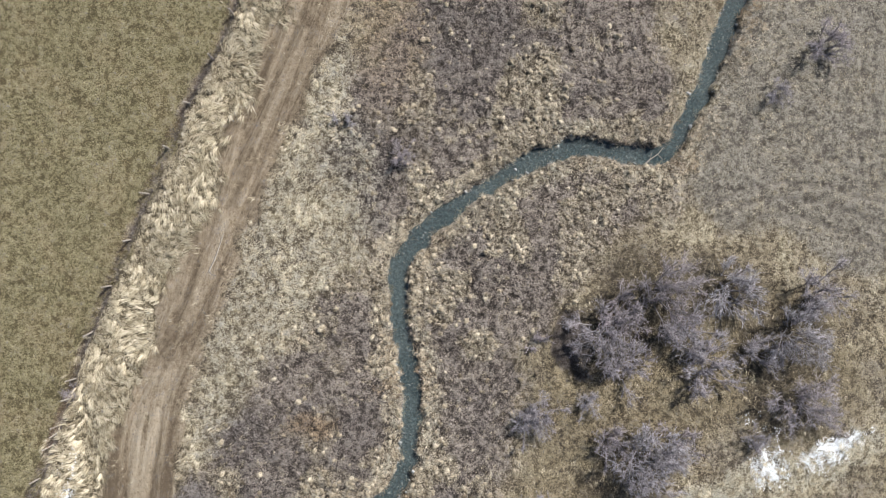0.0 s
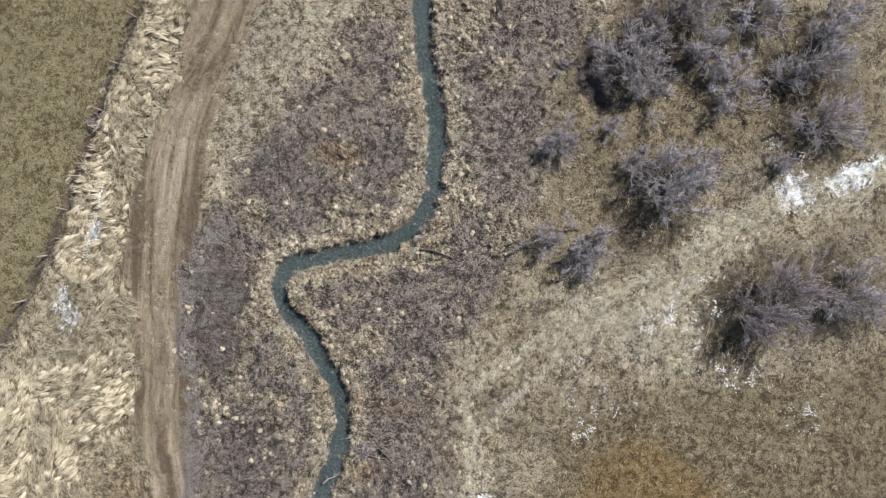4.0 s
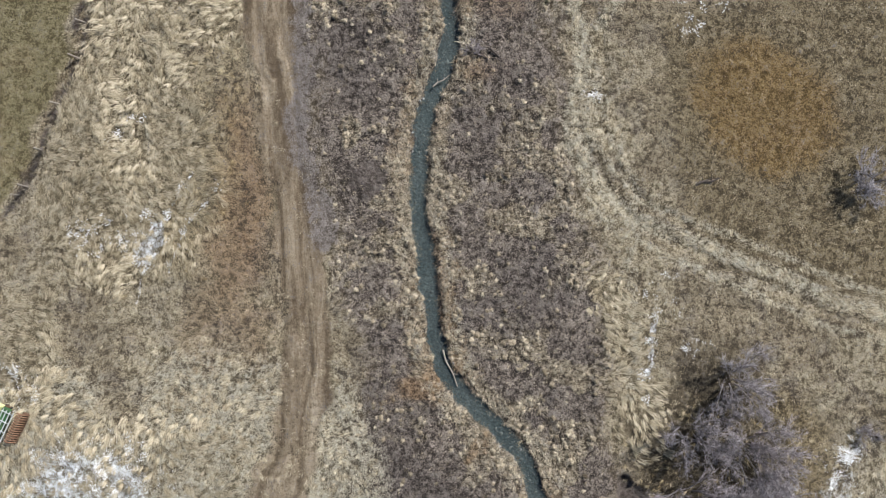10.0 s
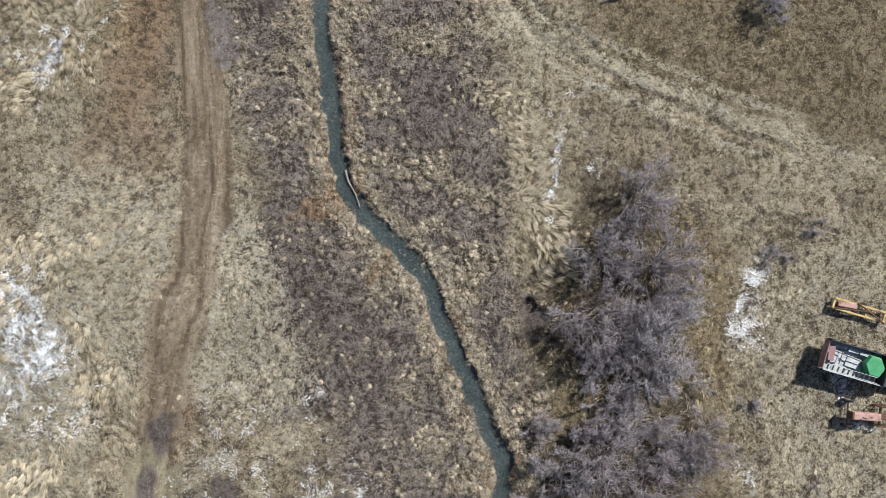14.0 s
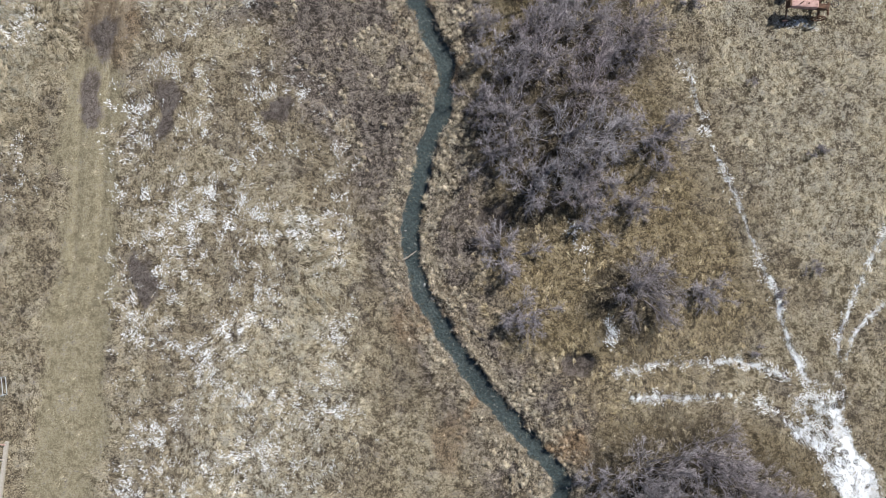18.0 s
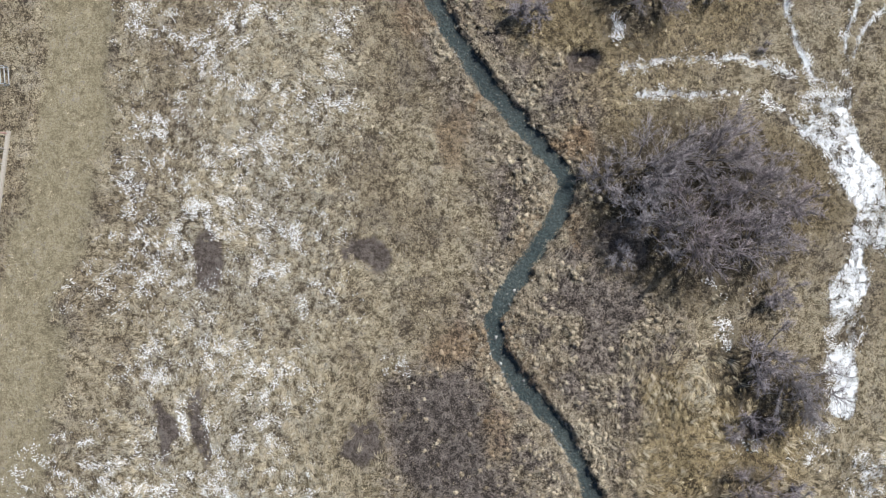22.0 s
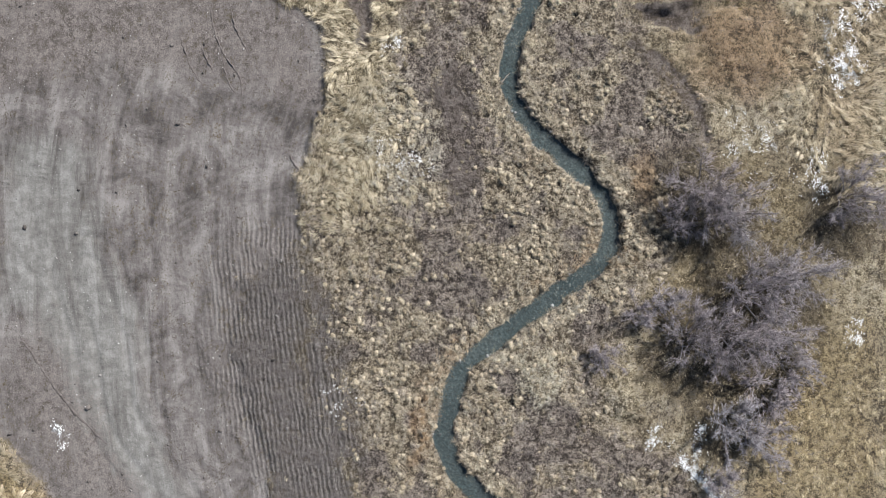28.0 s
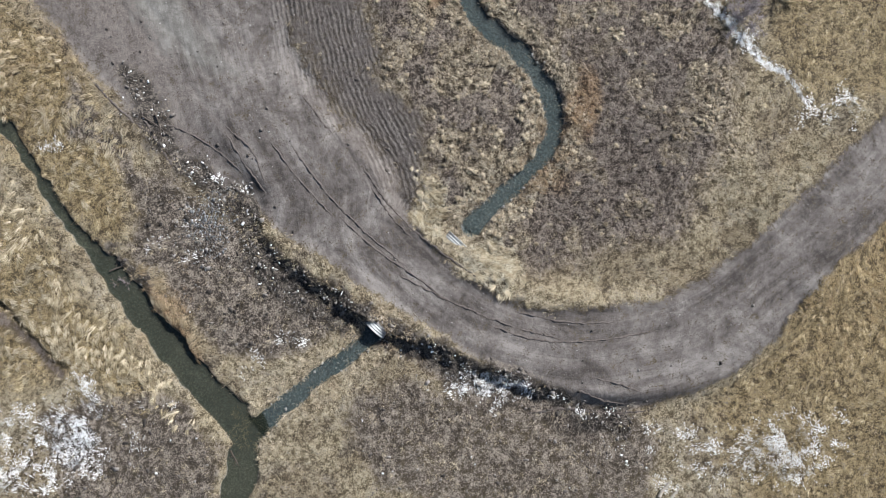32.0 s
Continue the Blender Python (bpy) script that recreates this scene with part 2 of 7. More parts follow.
    c = zone(c, "earth", ((0.14, 0.116, 0.074), (0.23, 0.197, 0.13), (0.315, 0.278, 0.19)), 0.25, 0.9, 0.35)
    # brown ground under the willows, darkened in colour for their shade
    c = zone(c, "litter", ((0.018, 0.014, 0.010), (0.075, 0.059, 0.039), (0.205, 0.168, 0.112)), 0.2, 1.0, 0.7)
    c = zone(c, "mudrow", ((0.105, 0.088, 0.078), (0.19, 0.162, 0.144), (0.32, 0.278, 0.25)), 0.3, 0.9, 0.8)
    # bare mud, and a few tree shadows laid as the same dark colour
    c = zone(c, "mud", ((0.06, 0.048, 0.041), (0.125, 0.102, 0.088), (0.20, 0.168, 0.145)), 0.3, 0.8, 0.6)
    soil = m.math("ADD", m.math("MULTIPLY", smear, 0.62), m.math("MULTIPLY", m.noise(2.6, 6, 0.75), 0.38))
    soil = m.math("ADD", m.math("MULTIPLY", soil, 0.55), m.math("MULTIPLY", m.noise(0.3, 6, 0.7, distort=0.8), 0.45))
    soil = m.math("SUBTRACT", soil, m.math("MULTIPLY", tread, 0.018))
    dirt = m.ramp(soil, (0.41, (0.052, 0.045, 0.042)), (0.5, (0.128, 0.114, 0.107)), (0.59, (0.225, 0.207, 0.195)))
    dirt = m.mix(m.math("MULTIPLY", m.step(grit, 0.62, 0.72), 0.7), dirt, (0.34, 0.335, 0.325))
    dirt = m.mix(m.math("MULTIPLY", m.step(m.noise(14.0, 4, 0.7), 0.60, 0.68), 0.5), dirt, (0.055, 0.048, 0.045))
    c = m.mix(m.step(m.math("ADD", m.attr("dirt"), m.math("MULTIPLY", m.math("SUBTRACT", both, 0.5), 0.9)), 0.4, 0.6), c, dirt)
    swept = m.math("ADD", m.math("MULTIPLY", smear, 0.38), m.math("MULTIPLY", m.noise(1.2, 7, 0.75), 0.62))
    swept = m.ramp(swept, (0.38, (0.105, 0.099, 0.091)), (0.5, (0.165, 0.158, 0.146)), (0.62, (0.245, 0.237, 0.222)))
    c = m.mix(m.step(m.math("ADD", m.attr("dust"), m.math("MULTIPLY", m.math("SUBTRACT", smear, 0.5), 1.6)), 0.25, 0.95), c, swept)
    c = zone(c, "damp", ((0.06, 0.05, 0.045), (0.12, 0.103, 0.094), (0.19, 0.165, 0.15)), 0.15, 1.0, 0.5)
    kept = m.step(m.noise(0.45, 4, 0.65), 0.36, 0.56)
    comb = m.math("ADD", m.math("MULTIPLY", m.math("SUBTRACT", comb, 0.5), kept), 0.5)
    tyred = m.math("ADD", m.math("MULTIPLY", comb, 0.20), m.math("ADD", m.math("MULTIPLY", m.noise(2.6, 6, 0.75), 0.45), m.math("MULTIPLY", speck, 0.35)))
    tyred = m.ramp(tyred, (0.36, (0.052, 0.045, 0.041)), (0.52, (0.14, 0.123, 0.114)), (0.68, (0.245, 0.221, 0.206)))
    c = m.mix(m.step(m.math("ADD", m.attr("tyred"), m.math("MULTIPLY", m.math("SUBTRACT", both, 0.5), 0.6)), 0.2, 1.0), c, tyred)
    c = zone(c, "churn", ((0.026, 0.021, 0.018), (0.122, 0.101, 0.085), (0.33, 0.285, 0.235)), 0.1, 0.6, 0.8)
    c = zone(c, "rubble", ((0.016, 0.014, 0.013), (0.048, 0.042, 0.038), (0.19, 0.165, 0.14)), 0.15, 0.7, 0.8)
    riffle = m.step(m.noise(0.22, 3, 0.6), 0.44, 0.60)
    bed = m.ramp(m.noise(7.0, 4, 0.75), (0.30, (0.052, 0.068, 0.073)), (0.52, (0.120, 0.151, 0.161)), (0.68, (0.250, 0.309, 0.337)))
    bed = m.mix(riffle, m.mix(1.0, bed, (0.62, 0.70, 0.70), "MULTIPLY"), m.mix(1.0, bed, (1.55, 1.40, 1.32), "MULTIPLY"))
    c = m.mix(m.step(m.attr("bed"), 0.35, 0.75), c, bed)
    flakes = m.math("ADD", m.math("MULTIPLY", m.noise(1.7, 5, 0.8, distort=1.2), 0.16), m.math("MULTIPLY", m.noise(8.5, 4, 0.75, distort=1.4), 0.40))
    flakes = m.math("ADD", flakes, m.math("MULTIPLY", straw_lie, 0.44))
    cover = m.attr("snow")
    edge = m.math("SUBTRACT", 0.740, m.math("MULTIPLY", cover, 0.29))
    snow = m.math("MULTIPLY", m.step(m.math("SUBTRACT", flakes, edge), -0.015, 0.025), m.step(cover, 0.03, 0.12))
    c = m.mix(snow, c, m.ramp(mid, (0.3, (0.84, 0.87, 0.90)), (0.7, (0.92, 0.93, 0.94))))
    relief = m.math("ADD", m.math("MULTIPLY", mid, 0.5), m.math("ADD", m.math("MULTIPLY", speck, 1.0), m.math("MULTIPLY", snow, 0.3)))
    tall = m.math("SUBTRACT", 1.0, m.math("MAXIMUM", m.math("MULTIPLY", m.attr("turf"), 0.6), m.math("MAXIMUM", m.math("MULTIPLY", m.attr("track"), 0.8), m.attr("mudrow"))))
    relief = m.math("ADD", relief, m.math("MULTIPLY", dome, m.math("MULTIPLY", tall, 0.7)))
    loose = m.math("SUBTRACT", 1.0, m.math("MAXIMUM", m.math("MULTIPLY", m.attr("dirt"), 0.85), m.math("MULTIPLY", m.attr("earth"), 0.7)))
    lumpy = m.math("ADD", 1.1, m.math("MULTIPLY", m.attr("sedge"), 1.7))
    relief = m.math("ADD", relief, m.math("ADD", m.math("MULTIPLY", straw_lie, 0.9), m.math("MULTIPLY", clump, lumpy)))
    relief = m.math("MULTIPLY", m.math("MULTIPLY", relief, loose), m.math("SUBTRACT", 1.0, m.math("MULTIPLY", snow, 0.75)))
    relief = m.math("ADD", relief, m.math("MULTIPLY", m.math("MULTIPLY", cleats, m.attr("track")), 0.6))
    relief = m.math("ADD", relief, m.math("MULTIPLY", m.math("MULTIPLY", comb, m.attr("tyred")), 0.55))
    relief = m.math("ADD", relief, m.math("ADD", m.math("MULTIPLY", tread, 0.12), m.math("MULTIPLY", m.math("MULTIPLY", soil, m.attr("dirt")), 0.8)))
    relief = m.math("ADD", relief, m.math("MULTIPLY", m.math("MULTIPLY", tuft, m.attr("straw")), 0.8))
    return m.done(c, relief, 1.0, 0.14)


def blade_material(name, colours, warm=(0.22, 0.135, 0.07), rough=0.75):
    m = Nodes(name, rough)
    tone = m.math("ADD", m.math("MULTIPLY", m.attr("tone"), 0.45), m.math("MULTIPLY", m.island(), 0.55))
    c = m.ramp(tone, *zip((0.16, 0.40, 0.60, 0.84), colours))
    c = m.mix(m.math("MULTIPLY", m.attr("warm"), 0.85), c, m.mix(m.island(), warm, tuple(v * 1.8 for v in warm)))
    return m.done(c)


def stone_material(name, *colours):
    """Loose pieces, each of its own tone."""
    m = Nodes(name, 0.92)
    tone = m.math("ADD", m.math("MULTIPLY", m.island(), 0.75), m.math("MULTIPLY", m.noise(9.0, 4), 0.25))
    return m.done(m.ramp(tone, *zip(np.linspace(0.08, 0.95, len(colours)).tolist(), colours)), m.noise(40.0, 3), 0.4, 0.01)


def plain_material(name, dark, light, scale=3.0, rough=0.7, metal=0.0, bump=0.2, streak=None, rust=None):
    m = Nodes(name, rough, metal)
    n = m.noise(scale, 6, 0.65, stretch=streak)
    c = m.ramp(n, (0.3, dark), (0.7, light))
    if rust:
        c = m.mix(m.step(m.noise(scale * 0.6, 7, 0.7), 0.52, 0.66), c, rust)
    c = m.mix(m.math("MULTIPLY", m.each(), 0.2), c, dark)
    return m.done(c, m.noise(scale * 6, 3), bump, 0.01)


def twig_material(name, dark, light):
    m = Nodes(name, 0.85)
    c = m.mix(m.each(), m.ramp(m.island(), (0.1, dark), (0.9, light)), m.ramp(m.island(), (0.1, tuple(v * 0.8 for v in dark)), (0.9, (light[0] * 0.95, light[1] * 0.86, light[2] * 0.84))))
    return m.done(c)


def water_material(name="brook_water", clear_low=(0.62, 0.70, 0.69), clear_high=(0.80, 0.85, 0.83), murk_low=(0.085, 0.105, 0.105), murk_high=(0.13, 0.15, 0.145)):
    m = Nodes(name, 0.06)
    m.tree.nodes.remove(m.bsdf)
    clear, shine, blend, fresnel = (m.tree.nodes.new("ShaderNode" + n) for n in ("BsdfTransparent", "BsdfGlossy", "MixShader", "Fresnel"))
    murk = m.tree.nodes.new("ShaderNodeBsdfDiffuse")
    over = m.tree.nodes.new("ShaderNodeMixShader")
    m.put(m.ramp(m.noise(0.5, 3), (0.3, clear_low), (0.7, clear_high)), clear.inputs["Color"])
    m.put(m.ramp(m.noise(0.8, 4), (0.3, murk_low), (0.7, murk_high)), murk.inputs["Color"])
    shine.inputs["Roughness"].default_value, fresnel.inputs["IOR"].default_value = 0.05, 1.33
    bump = m.tree.nodes.new("ShaderNodeBump")
    bump.inputs["Strength"].default_value, bump.inputs["Distance"].default_value = 0.25, 0.02
    m.link(m.noise(6.0, 3), bump.inputs["Height"])
    m.link(bump.outputs[0], shine.inputs["Normal"])
    over.inputs["Fac"].default_value = 0.36
    m.link(clear.outputs[0], over.inputs[1]), m.link(murk.outputs[0], over.inputs[2])
    m.link(fresnel.outputs[0], blend.inputs["Fac"]), m.link(over.outputs[0], blend.inputs[1]), m.link(shine.outputs[0], blend.inputs[2])
    m.link(blend.outputs[0], m.tree.nodes["Material Output"].inputs["Surface"])
    return m.mat


GROUND, WATER = ground_material(), water_material()
CREEK = water_material("creek_water", (0.50, 0.52, 0.42), (0.66, 0.66, 0.54), (0.075, 0.08, 0.062), (0.11, 0.112, 0.085))
SEDGE = blade_material("sedge_blades", ((0.06, 0.047, 0.036), (0.225, 0.185, 0.132), (0.46, 0.395, 0.285), (0.72, 0.63, 0.49)))
HEATH = blade_material("heath_stalks", ((0.03, 0.025, 0.021), (0.10, 0.083, 0.072), (0.22, 0.186, 0.158), (0.48, 0.42, 0.35)))
STRAW = blade_material("straw_blades", ((0.12, 0.094, 0.056), (0.30, 0.247, 0.16), (0.485, 0.413, 0.285), (0.70, 0.61, 0.455)), (0.24, 0.165, 0.09))
DRY = blade_material("dry_grass_blades", ((0.055, 0.042, 0.026), (0.235, 0.187, 0.115), (0.46, 0.382, 0.255), (0.72, 0.63, 0.46)))
TURF = blade_material("turf_blades", ((0.065, 0.054, 0.024), (0.165, 0.138, 0.066), (0.29, 0.250, 0.138), (0.46, 0.41, 0.26)))
SNOWY = blade_material("snow_on_grass", ((0.70, 0.70, 0.69), (0.82, 0.82, 0.81), (0.88, 0.88, 0.87), (0.92, 0.92, 0.91)))
TWIG = twig_material("grey_twigs", (0.070, 0.064, 0.070), (0.43, 0.405, 0.425))
BARK = plain_material("grey_bark", (0.13, 0.115, 0.115), (0.36, 0.325, 0.33), 8.0, 0.9, bump=0.5)

# ---------------------------------------------------------------- the plan
STEP = 0.165
fine_x, fine_y = np.arange(-45.0, 37.01, STEP), np.arange(-117.0, 113.01, STEP)
xs = np.concatenate(([-3000, -1200, -500, -220, -120, -75, -55, -48], fine_x, [40, 48, 66, 110, 220, 500, 1200, 3000]))
ys = np.concatenate(([-3000, -1200, -500, -280, -180, -140, -124, -119], fine_y, [115, 120, 136, 180, 280, 500, 1200, 3000]))
GX, GY = np.meshgrid(xs, ys, indexing="ij")
rng = np.random.default_rng(7)
LATTICE = rng.random((8, 256, 256))


def value_noise(x, y, seed):
    ix, iy = np.floor(x).astype(int), np.floor(y).astype(int)
    fx, fy = x - ix, y - iy
    fx, fy = fx * fx * (3 - 2 * fx), fy * fy * (3 - 2 * fy)
    table = LATTICE[seed % 8]
    a, b = table[ix & 255, iy & 255], table[(ix + 1) & 255, iy & 255]
    c, d = table[ix & 255, (iy + 1) & 255], table[(ix + 1) & 255, (iy + 1) & 255]
    return (a * (1 - fx) + b * fx) * (1 - fy) + (c * (1 - fx) + d * fx) * fy


def rolling(x, y, size, octaves=3, seed=0):
    """Layered noise from 0 to 1 with lumps of the given size in metres."""
    total, gain, weight = 0.0, 1.0, 0.0
    for n in range(octaves):
        total, weight = total + gain * value_noise(x / size * 2**n + 17.3 * n, y / size * 2**n + 5.1 * n, seed + n), weight + gain
        gain *= 0.5
    return total / weight


def smooth(v, low, high):
    v = np.clip((v - low) / (high - low), 0, 1)
    return v * v * (3 - 2 * v)


# ragged edges: every outline is drawn on slightly wandering coordinates
WX = GX + 1.8 * (rolling(GX, GY, 1.5, 3, 1) - 0.5) + 2.2 * (rolling(GX, GY, 5.0, 2, 3) - 0.5)
WY = GY + 1.8 * (rolling(GX, GY, 1.5, 3, 2) - 0.5) + 2.2 * (rolling(GX, GY, 5.0, 2, 4) - 0.5)
ZONES = ("turf", "straw", "sedge", "scrub", "rust", "dirt", "tyred", "churn", "track", "mudrow", "mud", "heath", "pale", "russet", "snow", "dust", "damp", "dun", "earth", "rubble", "mound", "sink", "clus", "hum", "litter", "gold")
masks = {name: np.zeros_like(GX) for name in ZONES}


def window(points, margin):
    p = np.array(points, float)
    i0, i1 = np.searchsorted(xs, (p[:, 0].min() - margin, p[:, 0].max() + margin))
    j0, j1 = np.searchsorted(ys, (p[:, 1].min() - margin, p[:, 1].max() + margin))
    return slice(max(i0 - 1, 0), i1 + 1), slice(max(j0 - 1, 0), j1 + 1)


def rounded(points, rounds=2):
    p = np.array(points, float)
    for _ in range(rounds):
        q = np.empty((2 * len(p), 2))
        q[0], q[-1] = p[0], p[-1]
        q[1:-1:2], q[2:-1:2] = 0.75 * p[:-1] + 0.25 * p[1:], 0.25 * p[:-1] + 0.75 * p[1:]
        p = q
    return p


def segment_distance(x, y, a, b):
    d = b - a
    t = np.clip(((x - a[0]) * d[0] + (y - a[1]) * d[1]) / max(d @ d, 1e-9), 0, 1)
    return np.hypot(x - a[0] - t * d[0], y - a[1] - t * d[1])


def line_distance(points, reach, x=None, y=None):
    """Distance from every ground point to a line, as far as reach."""
    x, y = (GX, GY) if x is None else (x, y)
    out = np.full_like(GX, 99.0)
    for a, b in zip(points[:-1], points[1:]):
        w = window((a, b), reach)
        out[w] = np.minimum(out[w], segment_distance(x[w], y[w], a, b))
    return out


def lay(name, where, amount):
    masks[name][where] = np.maximum(masks[name][where], amount)


def patch(name, points, soft=0.5, level=1.0, stray=1.0):
    w = window(points, 4.0)
    x, y, p = GX[w] + stray * (WX[w] - GX[w]), GY[w] + stray * (WY[w] - GY[w]), rounded(np.array(list(points) + [points[0]], float), 1)
    inside, far = np.zeros(x.shape, bool), np.full(x.shape, 99.0)
    for a, b in zip(p, np.roll(p, -1, 0)):
        far = np.minimum(far, segment_distance(x, y, a, b))
        if a[1] != b[1]:
            inside ^= ((a[1] > y) != (b[1] > y)) & (x < (b[0] - a[0]) * (y - a[1]) / (b[1] - a[1]) + a[0])
    lay(name, w, level * smooth(np.where(inside, far, -far), -soft, soft))


def band(name, points, width, level=1.0, soft=0.5):
    stray = 0.3 if width < 1.1 else 1.0
    d = line_distance(rounded(points), width / 2 + soft + 2, GX + stray * (WX - GX), GY + stray * (WY - GY))
    lay(name, slice(None), level * (1 - smooth(d, width / 2 - soft, width / 2 + soft)))


def blob(name, x, y, rx, ry, turn=0.0, level=1.0, soft=0.6):
    w = window(((x - rx * 2 - ry * 2, y - rx * 2 - ry * 2), (x + rx * 2 + ry * 2, y + rx * 2 + ry * 2)), 1.0)
    c, s = math.cos(radians(turn)), math.sin(radians(turn))
    u, v = (WX[w] - x) * c + (WY[w] - y) * s, -(WX[w] - x) * s + (WY[w] - y) * c
    lay(name, w, level * (1 - smooth(np.hypot(u / rx, v / ry), 0.55, 1.45)))


# the brook, reach by reach, from its head to the culvert
reach_1 = [(18, 108.1), (17.1, 105.8), (15.9, 102.7), (15, 100), (13.8, 97.2), (12.8, 95.3), (11.3, 94.9), (9.4, 95.2), (7.5, 95.5), (5.5, 95.3), (3.6, 94.6), (1.8, 93.5), (-0.1, 92.3), (-2, 90.9), (-3.5, 89.5), (-4.8, 88.3), (-5.5, 87.1), (-5.6, 85.4), (-5.3, 83.5), (-4.9, 81.6), (-4.5, 79.7), (-4.3, 77.4), (-4.4, 74), (-4.7, 72.2), (-5.7, 70.9), (-7.2, 69.9), (-9.2, 69.4), (-11.4, 69), (-13.4, 68.6), (-14.5, 67.9), (-15, 66.7), (-14.5, 65.4), (-13.4, 64.1), (-12.1, 62.6), (-11.3, 61.1), (-10.4, 59.6), (-10.3, 57.6), (-10.5, 55.2), (-11.1, 53.5), (-11.8, 51.9)]
reach_2 = [(-12.2, 49.8), (-12.5, 47.5), (-12.4, 45.2), (-12.1, 42.9), (-11.8, 40.6), (-11.5, 38.3), (-11.3, 36), (-10.8, 34.3), (-9.8, 32.7), (-8.4, 31.2), (-7.1, 30.1), (-5.3, 28.2), (-4.4, 26.2), (-3.9, 24.9), (-2.9, 22.6), (-1.8, 19.9), (-0.8, 17.8), (-0, 16.1), (0.4, 14.6), (0.2, 13.1), (-0.6, 11.1), (-1.3, 8.9), (-1.8, 6.6), (-2.2, 4.7), (-2.2, 2.7), (-1.7, 0.8), (-0.9, -1.1), (0.6, -3.4), (2.2, -5.7), (4.1, -8), (5.8, -10), (7.5, -11.7), (8.3, -12.8), (7.9, -14.6), (6.5, -17.2), (5.2, -19.1), (4.2, -20.6), (3.3, -22.3), (3.5, -24), (4.3, -25.6)]
reach_3 = [(5.8, -27.4), (7.6, -29.3), (8.7, -31.2), (9.7, -33.1), (10.5, -35), (10.8, -36.5), (10.4, -38.2), (8.7, -39.6), (7, -41.2), (6, -43.1), (5.1, -45.4), (4.3, -47.7), (4.8, -50), (6.3, -51.9), (8.5, -53.7), (10.4, -55.4), (11.4, -56.8), (12, -58.3), (11.5, -60.4), (10.2, -61.8), (8.3, -63), (6, -64.6), (3.8, -66.6), (2.1, -67.7), (1.2, -69.7), (0.6, -72.8), (1.1, -74.6), (2.4, -76.2), (4, -77.3), (5.5, -78.8), (6.7, -80.7), (7.1, -82.6), (6.5, -84.5), (4.9, -86.2), (3, -87.9), (1.2, -89.8)]
BROOK = reach_1 + reach_2 + reach_3
OUTFALL = [(-4.9, -96.7), (-5.9, -97.6), (-7.5, -98.8), (-9, -100), (-10.5, -101.2), (-12.3, -102.9), (-13, -103.5)]
RIVER = [(-32.6, -81.1), (-29.6, -83.8), (-28, -86.4), (-26.1, -89.4), (-23.8, -91.7), (-22.3, -93.6), (-21.1, -95.5), (-19.2, -97.5), (-17.7, -99.6), (-15.8, -101.5), (-14.2, -102.9), (-13.6, -104.5), (-14.1, -106.4), (-14.4, -107.9), (-14.9, -111), (-15.3, -114)]
SIDE_DITCH = [(-32.5, -93.3), (-30.2, -95.5), (-28.3, -97.8), (-26.4, -99.7)]
FENCE = [(-16.4, 107), (-17.6, 102.9), (-20.3, 97.2), (-22.1, 92.9), (-24, 87.9), (-26.2, 82), (-27.7, 77.3), (-29.5, 71.5), (-26.8, 79.3), (-29.2, 72.3), (-31.5, 66.7), (-33.9, 61.8), (-36.3, 56.3), (-34.4, 58.4), (-36.6, 52.6), (-38.8, 47.1), (-40.7, 44), (-39, 46.3)]
TRACK = [(-10.7, 107.6), (-11.7, 104.4), (-13.8, 99), (-16, 93.5), (-17.7, 88.5), (-19.5, 83), (-22.1, 77.7), (-22.7, 72.3), (-22.9, 66.1), (-22.5, 60), (-22.7, 58.5), (-22.3, 53.1), (-22.1, 55.8), (-21.4, 48.2), (-20.9, 40.5), (-20.6, 32.8), (-20.7, 35.3), (-20.9, 30.7), (-21.4, 25), (-21.7, 27.5), (-22.6, 22.2), (-23.3, 17.6), (-23.3, 16.4), (-23.7, 11.8), (-24, 6.1), (-24.4, 0.4), (-24.8, -0.3), (-25.3, -8), (-25.9, -15.7), (-26.7, -20.6), (-27.7, -16.1), (-28.2, -23.7), (-29.1, -31.3), (-29.7, -32.1), (-29.9, -38.6)]

patch("turf", [(-60.6, 114.7), (-15.3, 109.3), (-17.5, 103.5), (-20.3, 97.4), (-22.1, 93.1), (-24.1, 88), (-26.2, 82.2), (-27.9, 76.9), (-29.8, 70.7), (-28.6, 75.6), (-31.1, 67.8), (-33.4, 62), (-30.4, 70), (-33.5, 62.6), (-37, 54.4), (-35.1, 56.8), (-37.4, 51.4), (-40.7, 44), (-43, 41.3), (-67.5, 34)], soft=0.5)
patch("straw", [(-15, 109.3), (-16.7, 103.1), (-19.7, 97.2), (-21.7, 92.6), (-23.8, 87.5), (-26, 81.6), (-27.5, 76.6), (-28.6, 74.8), (-31, 67.1), (-30, 69.2), (-33.1, 61.8), (-36.4, 53.2), (-36.6, 50.6), (-38.1, 46), (-37.6, 42.2), (-34.9, 39.1), (-30.7, 39.6), (-27.4, 40.8), (-26.7, 46.9), (-27.4, 52.3), (-28.2, 56.9), (-24.1, 54.6), (-24.6, 60.8), (-24.9, 66.6), (-24, 72.4), (-24.3, 66.1), (-24.4, 72.2), (-22.7, 78.8), (-20.9, 80.6), (-19.4, 86.1), (-17.4, 91.9), (-15, 98.2), (-12.5, 104.8), (-10.7, 109.5)], soft=0.8)
